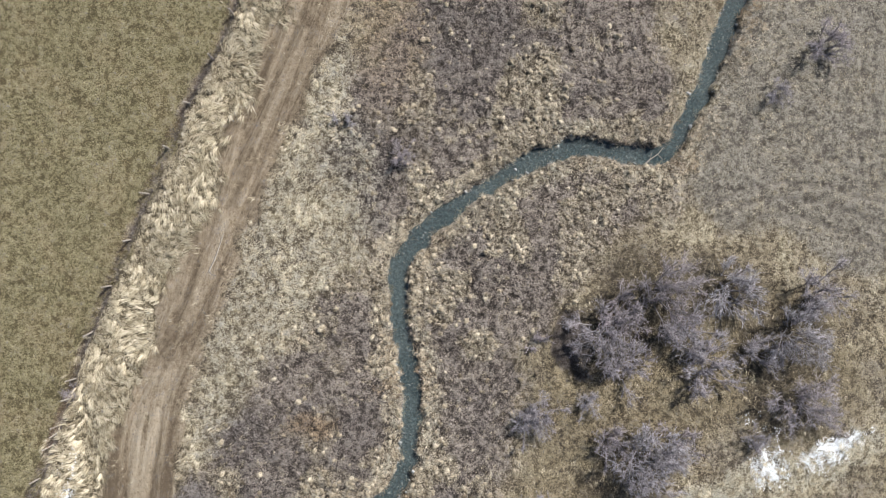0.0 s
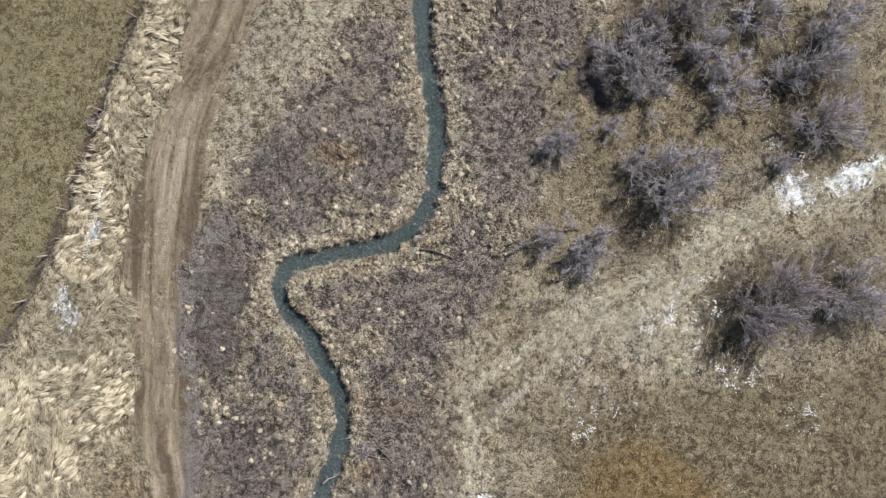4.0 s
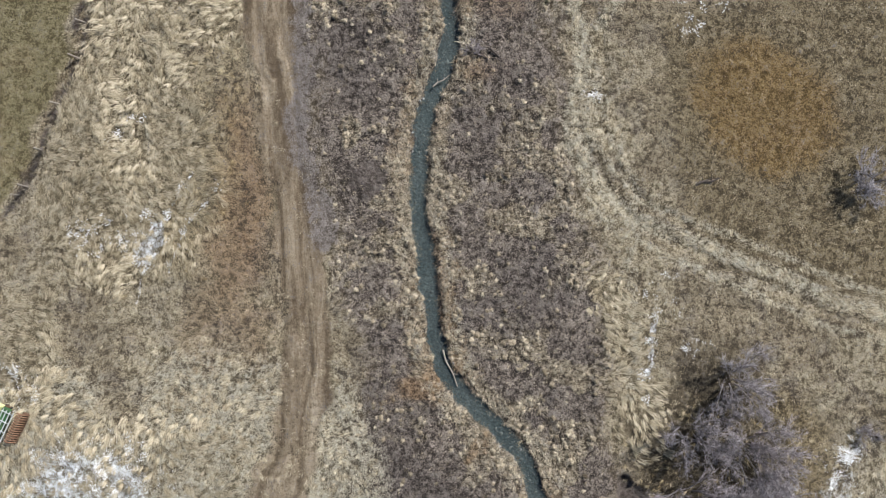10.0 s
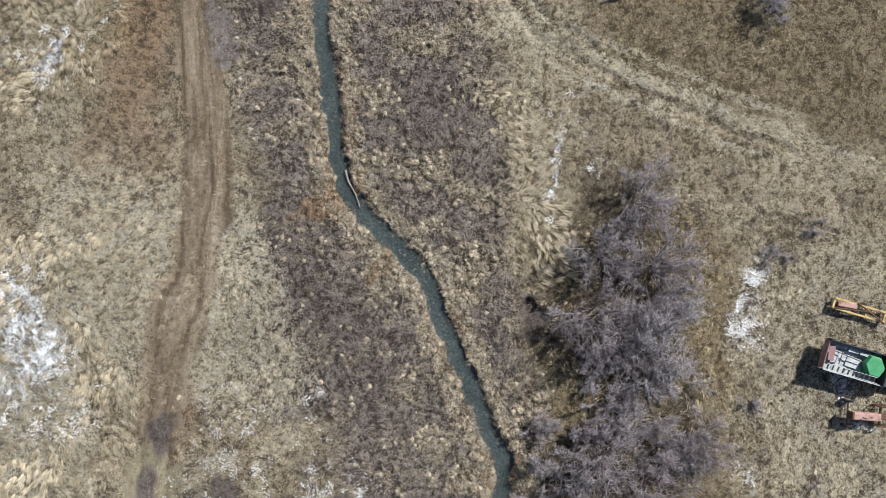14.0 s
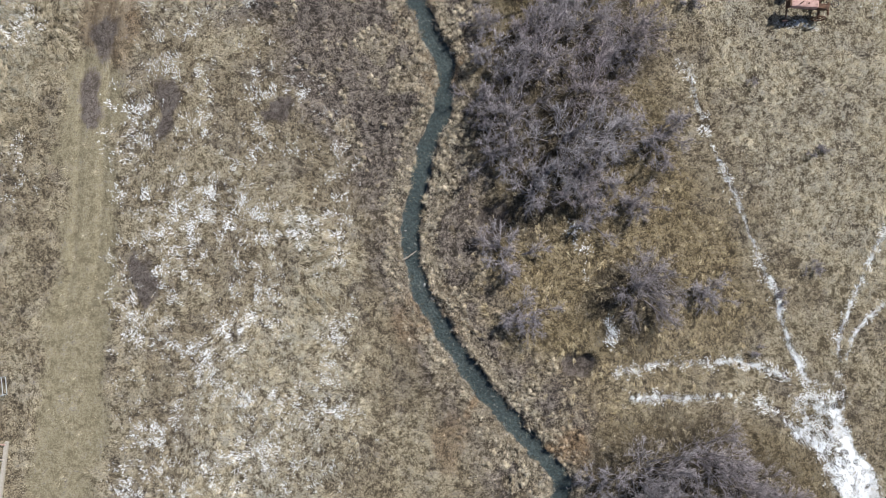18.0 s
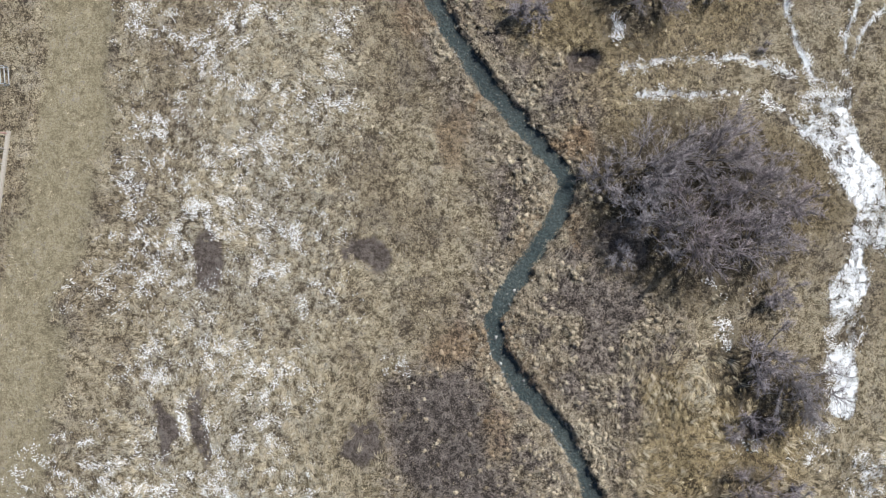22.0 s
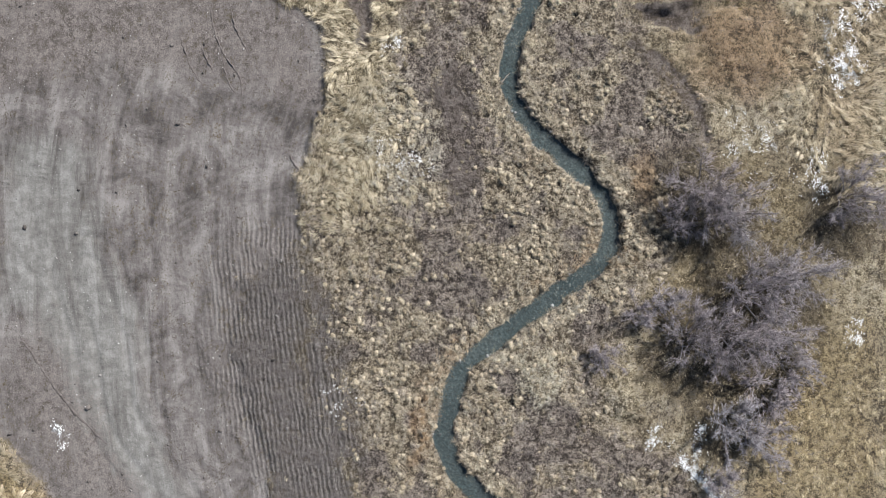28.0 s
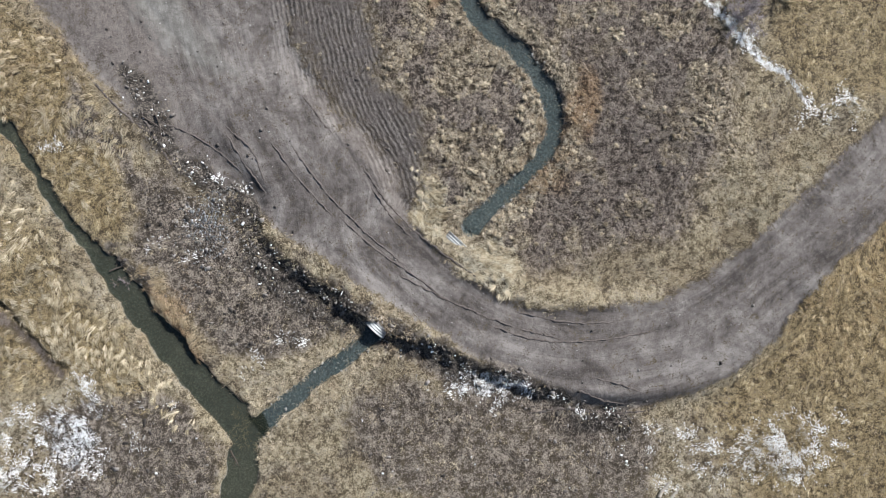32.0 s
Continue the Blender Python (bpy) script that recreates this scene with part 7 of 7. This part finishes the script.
part("radiator", box(blank(), 0.14, 0.5, 0.62, (1.38, 0, 0.96), bevel=0.03), RUSTY, tractor)
part("gearbox", box(blank(), 1.3, 0.34, 0.4, (-0.6, 0, 0.75), bevel=0.06), RUSTY, tractor)
part("front_axle", rod(blank(), (1.25, -0.78, 0.42), (1.25, 0.78, 0.42), 0.045), RUSTY, tractor)
part("rear_axle", rod(blank(), (-0.9, -0.62, 0.465), (-0.9, 0.62, 0.465), 0.085), RUSTY, tractor)
for side in (-1, 1):
    wheel(tractor, 1.25, side * 0.84, 0.36, 0.2, SALMON, "front_wheel")
    rear = part("rear_wheel", ring(blank(), 0.42, 0.045, (-0.9, side * 0.66, 0.465), sides=24), RUSTY, tractor, "bare rusted steel wheel")
    for n in range(6):
        q = math.pi * n / 3
        part("spoke", rod(blank(), (-0.9, side * 0.66, 0.465), (-0.9 + 0.41 * math.cos(q), side * 0.66, 0.465 + 0.41 * math.sin(q)), 0.022, sides=6), RUSTY, rear)
part("steering_column", rod(blank(), (-0.3, 0, 1.0), (-1.42, -0.03, 1.33), 0.022), RUSTY, tractor)
part("steering_wheel", ring(blank(), 0.23, 0.022, (-1.45, -0.03, 1.34), "z"), BLACK, tractor)
bm = box(blank(), 0.42, 0.46, 0.06, (-1.15, 0, 0.82), (0, -6, 0), 0.03)
seat = part("seat", bm, RUSTY, tractor, "rusted pan seat")
part("seat_post", rod(blank(), (-0.95, 0, 0.6), (-1.12, 0, 0.8), 0.03), RUSTY, seat)
part("toolbar", box(blank(), 0.1, 0.9, 0.1, (-1.45, 0, 0.6), bevel=0.02), RUSTY, tractor)

# a yellow implement frame lying in the grass
rake = thing("implement_frame", "faded yellow steel implement frame with rusty braces in grass", "farm implement", at_ground(*(23.80, 26.15, -15.7)))
for dy in (-0.33, 0.33):
    part("side_beam", box(blank(), 3.6, 0.13, 0.16, (0, dy, 0.36), bevel=0.02), YELLOW, rake)
for dx in (-1.75, -0.9, 0.5, 1.75):
    part("cross_beam", box(blank(), 0.14, 0.7, 0.12, (dx, 0, 0.32), bevel=0.02), YELLOW, rake)
part("plate", box(blank(), 1.3, 0.3, 0.04, (-0.9, 0.1, 0.46), (0, 3, 6), 0.01), SALMON, rake, "pinkish rusted plate")
part("brace", rod(blank(), (-0.3, 0.42, 0.5), (1.75, -0.42, 0.52), 0.05), RUSTY, rake)
part("brace", rod(blank(), (-1.7, -0.3, 0.48), (0.9, 0.1, 0.5), 0.04), RUSTY, rake)
for dx in (-1.6, -0.3, 1.0, 1.7):
    part("foot", rod(blank(), (dx, 0.33, 0.0), (dx, 0.33, 0.34), 0.05), RUSTY, rake)
    part("foot", rod(blank(), (dx, -0.33, 0.0), (dx, -0.33, 0.34), 0.05), RUSTY, rake)

# a seed drill at the field's edge
drill = thing("seed_drill", "old green and yellow seed drill with a row of rusty discs", "seed drill", at_ground(*(-39.83, 30.14, -25.0)))
part("hopper_lid", box(blank(), 0.75, 2.2, 0.06, (-1.25, 0, 1.1), (0, -8, 0), 0.02), LEMON, drill, "pale yellow lid")
part("hopper", box(blank(), 0.8, 2.2, 0.6, (-1.25, 0, 0.76), bevel=0.04), LEMON, drill)
part("seed_box", box(blank(), 0.55, 2.1, 0.4, (-0.5, 0, 0.72), bevel=0.03), DARKGREEN, drill, "dull dark green seed box")
for dx in (-0.62, -0.38, -0.12, 0.12):
    part("frame_bar", box(blank(), 0.06, 2.2, 0.07, (dx, 0, 0.98), bevel=0.01), FROST, drill)
for dy in (-0.95, -0.32, 0.32, 0.95):
    part("cross_bar", box(blank(), 0.85, 0.06, 0.06, (-0.25, dy, 1.04), bevel=0.01), FROST, drill)
for n in range(13):
    y = -1.02 + 0.17 * n
    bm = rod(blank(), (0.15, y, 0.62), (0.42, y, 0.68), 0.05, 0.05, 8)
    opener = part("opener_arm", rod(bm, (0.42, y, 0.68), (0.72, y, 0.32), 0.05, 0.03, 8), COPPER, drill)
    part("disc", rod(blank(), (0.58, y - 0.012, 0.24), (0.58, y + 0.012, 0.24), 0.24, sides=18), RUSTY, opener)
for side in (-1, 1):
    wheel(drill, -0.75, side * 0.98, 0.30, 0.13, RUSTY)

# a long timber frame by the farm track
rack2 = thing("timber_frame", "long weathered whitish timber frame lying beside the track", "timber frame", at_ground(*(-29.35, -10.00, -7.0)))
part("side_beam", box(blank(), 0.22, 5.6, 0.2, (0, -2.8, 0.22), bevel=0.02), WOOD, rack2)
part("side_beam", box(blank(), 0.22, 5.6, 0.2, (-2.0, -2.8, 0.22), bevel=0.02), WOOD, rack2)
for n in range(6):
    part("cross_bar", rod(blank(), (-2.1, -0.25 - 1.02 * n, 0.3), (0.0, -0.2 - 1.02 * n, 0.34), 0.045), WOOD if n else SALMON, rack2)
part("bearer", box(blank(), 2.3, 0.18, 0.14, (-1.0, -1.2, 0.06), bevel=0.02), DARKLOG, rack2)
part("bearer", box(blank(), 2.3, 0.18, 0.14, (-1.0, -4.4, 0.06), bevel=0.02), DARKLOG, rack2)
crate = thing("wire_crate", "small rusted steel lattice crate on bare ground", "crate", at_ground(*(-29.90, -6.30, 5.0)))
for dz in (0.05, 0.45):
    for dy in (-0.6, 0.6):
        part("long_bar", rod(blank(), (-0.7, dy, dz), (0.35, dy, dz), 0.03), STEEL, crate)
    for dx in (-0.7, -0.2, 0.35):
        part("short_bar", rod(blank(), (dx, -0.6, dz), (dx, 0.6, dz), 0.03), STEEL, crate)
for dx in (-0.7, 0.35):
    for dy in (-0.6, 0.6):
        part("upright", rod(blank(), (dx, dy, 0), (dx, dy, 0.48), 0.03), BLACK, crate)

# the culvert under the road
pipe_a, pipe_b = Vector((*(-5.1, -96.6), 0.02)), Vector((*(0.5, -90.5), 0.02))
culvert = thing("culvert", "corrugated galvanised steel culvert pipe under the dirt road", "culvert", look(pipe_a, pipe_b))
length = (pipe_b - pipe_a).length
bm = blank()
rows = []
for n in range(int(length / 0.05) + 1):
    for skin in (1,):
        radius = 0.80 + 0.022 * math.sin(n * 0.05 / 0.16 * 2 * math.pi)
        rows.append([bm.verts.new((radius * math.cos(2 * math.pi * k / 28), radius * math.sin(2 * math.pi * k / 28), -n * 0.05)) for k in range(28)])
for a, b in zip(rows[:-1], rows[1:]):
    for k in range(28):
        bm.faces.new((a[k], a[(k + 1) % 28], b[(k + 1) % 28], b[k]))
pipe = part("pipe", bm, STEEL, culvert)
part("end_collar", ring(blank(), 0.83, 0.035, (0, 0, -0.03), "z", 32), STEEL, pipe, "bright rolled rim")
part("end_collar", ring(blank(), 0.83, 0.035, (0, 0, -length + 0.03), "z", 32), STEEL, pipe, "bright rolled rim")


def log(name, label, x, y, turn, long, thick, material, lift=0.0, stubs=2, category="log"):
    """A dead trunk with a slight bend and broken stubs."""
    g = random.Random(int(abs(x * 31 + y * 17)))
    ob = thing(name, label, category, at_ground(x, y, turn, thick * 0.7 + lift), "dead wood")
    bm = blank()
    points = [Vector((long * (t - 0.5), g.uniform(-0.05, 0.05) * long, g.uniform(0, 0.02) * long)) for t in (0, 0.3, 0.65, 1)]
    for n, (a, b) in enumerate(zip(points[:-1], points[1:])):
        rod(bm, a, b, thick * (1 - 0.2 * n), thick * (0.8 - 0.2 * n), 9)
    trunk = part("stem", bm, material, ob)
    for n in range(stubs):
        p = points[1 + n % 2]
        part("stub", rod(blank(), p, p + Vector((g.uniform(-0.2, 0.4), g.choice((-1, 1)) * g.uniform(0.25, 0.6), g.uniform(0.05, 0.3))) * min(1, long / 2), thick * 0.45, 0.01, 6), material, trunk)
    return ob


log("log", "pale bleached log lying across the brook", -2.2, 2.6, 38, 1.1, 0.07, LOG, 0.45, 2, "log")
log("log", "waterlogged grey log lying along the brook", -10.2, 34.0, -70, 2.7, 0.08, LOG, 0.25, 2, "log")
log("log", "dark fallen log in short dead grass", 7.3, 46.9, 17, 1.7, 0.11, DARKLOG, 0, 2, "log")
log("log", "dark broken branch in short dead grass", 7.4, 47.0, 12, 1.4, 0.05, DARKLOG, 0, 2, "log")
log("stick", "short pale stick in the tussocks", 2.2, -12.4, 14, 0.8, 0.04, LOG, 0, 1, "stick")
log("log", "dark rotten timber in flattened grass", -16.2, -36.0, -33, 1.7, 0.12, DARKLOG, 0, 2, "log")
log("log", "dark dead branch in the churned verge", -1.9, -102.3, -77, 2.7, 0.05, DARKLOG, 0, 2, "log")
log("log", "dark fallen branch beside the brook bend", -3.8, 69.2, -14, 3.0, 0.09, DARKLOG, 0, 2, "log")
log("log", "dark driftwood beside the brook", -8.1, 55.4, -16, 2.6, 0.09, DARKLOG, 0, 2, "log")
log("log", "dark driftwood beside the brook", -7.1, 55.3, -48, 1.5, 0.07, DARKLOG, 0, 2, "log")
log("log", "grey branch lodged across the brook", -10.9, 53.7, 34, 1.4, 0.06, LOG, 0.4, 2, "log")
log("log", "pale dead branch in dark sedge", 8.4, -17.7, 56, 1.4, 0.05, LOG, 0, 2, "log")
log("stump", "pale stump of dead wood in dark sedge", 10.8, -17.1, 11, 0.5, 0.07, LOG, 0, 1, "stump")
log("log", "pale stick lying in the brook", 11.7, 95.0, 43, 1.8, 0.05, LOG, 0.3, 2, "log")
log("log", "pale stick lying in the brook", 4.3, -48.5, 49, 0.9, 0.05, LOG, 0.4, 2, "log")
log("pole", "pale bleached pole lying on the farm track", -17.9, 87.4, 75, 2.8, 0.06, LOG, 0, 0, "pole")
log("log", "dark snag at the creek edge", -14.5, -105.5, -61, 1.3, 0.07, DARKLOG, 0.2, 2, "log")
log("log", "pale barkless log end at the verge", 14.4, -107.1, 55, 1.2, 0.13, WOOD, 0, 2, "log")
log("log", "short pale log at the verge", 15.2, -107.4, 54, 0.9, 0.12, WOOD, 0, 2, "log")
log("log", "dark dead branch in churned soil", -19.9, -83.1, -34, 2.3, 0.06, DARKLOG, 0, 2, "log")
log("log", "dark dead branch in churned soil", -19.6, -83.3, -75, 2.3, 0.05, DARKLOG, 0, 2, "log")
log("log", "dark snag lodged in the creek", -22.3, -92.6, 14, 1.6, 0.06, DARKLOG, 0.3, 2, "log")

# ---------------------------------------------------------------- fence
fence = thing("wire_fence", "sagging wire fence on thin weathered posts along the pasture", "fence", pose(0, 0, 0))
fence_line = rounded(FENCE, 1)
steps = np.concatenate(([0], np.cumsum(np.hypot(*np.diff(fence_line, axis=0).T))))
post_mesh, before = None, None
for n in range(int(steps[-1] / 3.4) + 1):
    s = n * 3.4
    x, y = float(np.interp(s, steps, fence_line[:, 0])), float(np.interp(s, steps, fence_line[:, 1]))
    z = float(ground_at(x, y))
    if post_mesh is None:
        bm = rod(rod(blank(), (0, 0, -0.3), (0, 0, 1.15), 0.065, 0.055, 8), (0, 0, 1.15), (0, 0, 1.19), 0.055, 0.02, 8)
        post = part("post", bm, LOG, fence)
        post_mesh = post.data
    else:
        post = new("post", post_mesh)
        post.parent = fence
    post.matrix_basis = pose(x, y, z, dice.uniform(-7, 7), dice.uniform(-7, 7), dice.uniform(0, 360))
    if before:
        for up in (0.45, 0.8, 1.08):
            mid = ((before[0] + x) / 2, (before[1] + y) / 2, (before[2] + z) / 2 + up - 0.07)
            bm = rod(blank(), (before[0], before[1], before[2] + up), mid, 0.007, sides=4)
            part("wire", rod(bm, mid, (x, y, z + up), 0.007, sides=4), RUSTY, fence)
    before = (x, y, z)


at = rng.uniform(0, steps[-1], 900)
vx, vy = np.interp(at, steps, fence_line[:, 0]) + rng.normal(0, 0.13, 900), np.interp(at, steps, fence_line[:, 1]) + rng.normal(0, 0.13, 900)
grass("fence_weeds", "dark dead weeds caught along the fence wires", HEATH, vx, vy, 12, 0.34, 0.024, 0.16, 0.9, 0.0, None, 0.18, 0.2)

# ---------------------------------------------------------------- stones
def pebbles(name, label, x, y, size, material, sink=0.35, flat=0.6, category="stones"):
    """Many rough pieces as one mesh: skewed, squashed blocks of very mixed size."""
    n = len(x)
    corners = np.array([(-1, -1, -1), (1, -1, -1), (1, 1, -1), (-1, 1, -1), (-1, -1, 1), (1, -1, 1), (1, 1, 1), (-1, 1, 1)], float) * 0.62
    faces = np.array([(0, 3, 2, 1), (4, 5, 6, 7), (0, 1, 5, 4), (1, 2, 6, 5), (2, 3, 7, 6), (3, 0, 4, 7)])
    q = rng.uniform(0, 2 * np.pi, n)
    r = size * np.clip(np.exp(rng.normal(-0.15, 0.55, n)), 0.3, 3.0)
    shape = corners[None] * r[:, None, None] * rng.uniform(0.35, 1.35, (n, 8, 3)) * np.stack((rng.uniform(0.8, 1.5, n), rng.uniform(0.5, 1.0, n), rng.uniform(0.4, 1.0, n) * flat), -1)[:, None]
    rx_, ry_ = shape[..., 0] * np.cos(q)[:, None] - shape[..., 1] * np.sin(q)[:, None], shape[..., 0] * np.sin(q)[:, None] + shape[..., 1] * np.cos(q)[:, None]
    z = ground_at(x, y) + r * (0.5 - sink) * flat
    v = np.stack((rx_ + x[:, None], ry_ + y[:, None], shape[..., 2] + z[:, None]), -1).reshape(-1, 3)
    f = (faces[None] + 8 * np.arange(n)[:, None, None]).reshape(-1, 4)
    return tagged(new(name, mesh_from(name, v, f, material)), label, category, kind="stuff")


gx, gy = scatter(22.0, lambda x, y: (lookup(brook_d, x, y) < 0.7) * smooth(rolling(x, y, 3.0, 2, 3), 0.3, 0.55))
pebbles("gravel", "grey-brown gravel on the brook bed", gx, gy, 0.06, stone_material("brook_gravel", (0.08, 0.085, 0.085), (0.22, 0.225, 0.22), (0.50, 0.50, 0.48)), -0.9)
kx, ky = scatter(22.0, lambda x, y: dry_land(x, y) * np.clip(0.35 * m_at("churn", x, y) + 0.95 * m_at("rubble", x, y) + 0.016 * m_at("dirt", x, y) + 0.06 * m_at("tyred", x, y), 0, 1) * (0.3 + 0.7 * smooth(rolling(x, y, 1.2, 2, 3), 0.4, 0.6)))
pebbles("clods", "dark soil clods and broken stones on the churned verge", kx, ky, 0.075, stone_material("soil_clods", (0.03, 0.026, 0.024), (0.075, 0.066, 0.06), (0.15, 0.134, 0.122), (0.33, 0.31, 0.29)), 0.2, 0.8)
ux, uy = scatter(15.0, lambda x, y: dry_land(x, y) * np.clip(0.32 * m_at("rubble", x, y) + 0.04 * m_at("churn", x, y) + 0.05 * m_at("churn", x, y) * m_at("snow", x, y), 0, 1) * smooth(rolling(x, y, 3.0, 2, 6), 0.42, 0.62))
pebbles("snow_lumps", "small lumps of old snow on churned soil", ux, uy, 0.055, stone_material("old_snow", (0.62, 0.64, 0.66), (0.80, 0.82, 0.84), (0.88, 0.89, 0.90)), 0.1, 0.5, "snow")

zx, zy = scatter(2.2, lambda x, y: np.clip(m_at("dirt", x, y), 0, 1) * smooth(rolling(x, y, 6.0, 2, 2), 0.4, 0.6))
pebbles("pale_stones", "scattered small pale stones on bare soil", zx, zy, 0.024, stone_material("pale_stones", (0.16, 0.15, 0.145), (0.34, 0.33, 0.315), (0.58, 0.57, 0.55)), 0.0)


def ridges(name, label, lines, material):
    """Crumbled soil ridges pushed up along wheel ruts, all in one mesh."""
    vertices, faces = [], []
    for line in lines:
        p = rounded(line)
        steps = np.concatenate(([0], np.cumsum(np.hypot(*np.diff(p, axis=0).T))))
        at = np.arange(0, steps[-1], 0.22)
        x, y = np.interp(at, steps, p[:, 0]), np.interp(at, steps, p[:, 1])
        x, y = x + rng.normal(0, 0.03, len(x)), y + rng.normal(0, 0.03, len(x))
        way = np.stack((np.gradient(x), np.gradient(y)), -1)
        side = np.stack((-way[:, 1], way[:, 0]), -1) / np.maximum(np.hypot(*way.T), 1e-6)[:, None]
        taper = np.minimum(1, np.minimum(np.arange(len(x)), np.arange(len(x))[::-1]) / 4)
        wide, tall = rng.uniform(0.06, 0.13, len(x)), rng.uniform(0.03, 0.13, len(x)) * taper
        z = ground_at(x, y)
        base = len(vertices)
        for k in range(len(x)):
            vertices += [(x[k] + side[k, 0] * wide[k], y[k] + side[k, 1] * wide[k], z[k] - 0.05), (x[k], y[k], z[k] + tall[k]), (x[k] - side[k, 0] * wide[k], y[k] - side[k, 1] * wide[k], z[k] - 0.05)]
        for k in range(len(x) - 1):
            a = base + 3 * k
            faces += [(a, a + 1, a + 4, a + 3), (a + 1, a + 2, a + 5, a + 4)]
    return tagged(new(name, mesh_from(name, np.array(vertices), np.array(faces), material)), label, "soil", kind="stuff")


GROOVES = []
GROOVES.append([(-18, -45.7), (-17.4, -47.6), (-16.8, -48.7), (-15.9, -50)])
GROOVES.append([(-16.6, -46.4), (-15.9, -47.9), (-15.3, -48.9)])
GROOVES.append([(-16, -43.7), (-15.6, -45.6), (-15, -47.2), (-14.1, -48.3), (-13.5, -49.2), (-13.6, -50.6)])
GROOVES.append([(-14.6, -43.7), (-14.1, -45.6), (-13, -47.5)])
GROOVES.append([(-15, -47.4), (-14.6, -49.1), (-13.7, -50.4)])
GROOVES.append([(-11.5, -47.1), (-11.3, -48.6)])
GROOVES.append([(-9, -47.5), (-8.9, -48.6)])
GROOVES.append([(-10.4, -53.6), (-9.9, -54.7), (-9.1, -55.5)])
GROOVES.append([(-6, -85.5), (-4.1, -88.5), (-1.1, -91.1), (2, -93.2)])
GROOVES.append([(-3.7, -92.7), (-0.3, -94.5), (3.9, -96.2), (7.7, -97.1)])
GROOVES.append([(-10.6, -84.4), (-7.5, -88.5), (-3, -92.3)])
GROOVES.append([(2.4, -96.1), (5.8, -97.2), (10, -97.1), (13.8, -96.3)])
GROOVES.append([(-12.1, -84), (-9.8, -87), (-7.5, -89.3)])
GROOVES.append([(3.9, -95.1), (7.7, -96), (11.1, -95.8)])
GROOVES.append([(8.9, -99.4), (11.1, -99.9), (12.7, -100.5)])
GROOVES.append([(8.1, -100.1), (10, -101.1), (11.9, -101.4)])
GROOVES.append([(-20.9, -82.2), (-20.1, -83.7), (-18.6, -86)])
GROOVES.append([(-15.2, -83.3), (-13.6, -85.9), (-12.1, -87.8)])
GROOVES.append([(-7.5, -88.9), (-5.2, -91.1), (-2.2, -93), (0.1, -94.9)])
GROOVES.append([(-28.2, -66.7), (-25.1, -71.2), (-22, -74.2)])
GROOVES.append([(-19.9, -82.6), (-16.5, -84), (-13.8, -86.3)])
GROOVES.append([(-24.6, -79.6), (-22.2, -82.2), (-19.5, -84.1)])
GROOVES.append([(-15.4, -82.9), (-13.1, -84.7), (-12.3, -87)])
GROOVES.append([(-5.4, -86.9), (-3.9, -89.2), (-2.3, -90.7)])
GROOVES.append([(-10.1, -80.9), (-7.7, -83.9)])
GROOVES.append([(5.1, -102.2), (7.7, -101.7), (10.8, -102.2), (13.4, -101.8)])
SOIL = plain_material("turned_soil", (0.055, 0.046, 0.042), (0.16, 0.14, 0.13), 5.0, 0.95, bump=0.6)
ridges("rut_ridges", "crumbled dark soil ridges along wheel ruts on bare earth", GROOVES, SOIL)
hx_, hy_ = (-16.2, -89.5)
qx, qy = rng.normal(hx_, 0.9, 900), rng.normal(hy_, 1.3, 900)
pebbles("gravel_heap", "spread heap of blue-grey gravel beside the dirt road", qx, qy, 0.05, stone_material("blue_grey_gravel", (0.07, 0.073, 0.077), (0.18, 0.187, 0.193), (0.40, 0.41, 0.42)), 0.0)

# snow caught on the grass
wx_, wy_ = scatter(170.0, lambda x, y: np.clip(m_at("snow", x, y) * 1.45 - 0.08, 0, 0.95) * smooth(rolling(x, y, 0.5, 3, 5), 0.46, 0.80) * (0.3 + 0.7 * (m_at("snow", x, y) < 0.75)))
grass("snow_flecks", "flecks of old snow caught on the dead grass", SNOWY, wx_, wy_, 2, 0.13, 0.05, 0.20, 0.10, 0.6, 2.5 + 3.0 * (rolling(wx_, wy_, 2.4, 2, 2) - 0.5), 0.6, 0.2, category="snow", lift=0.08)
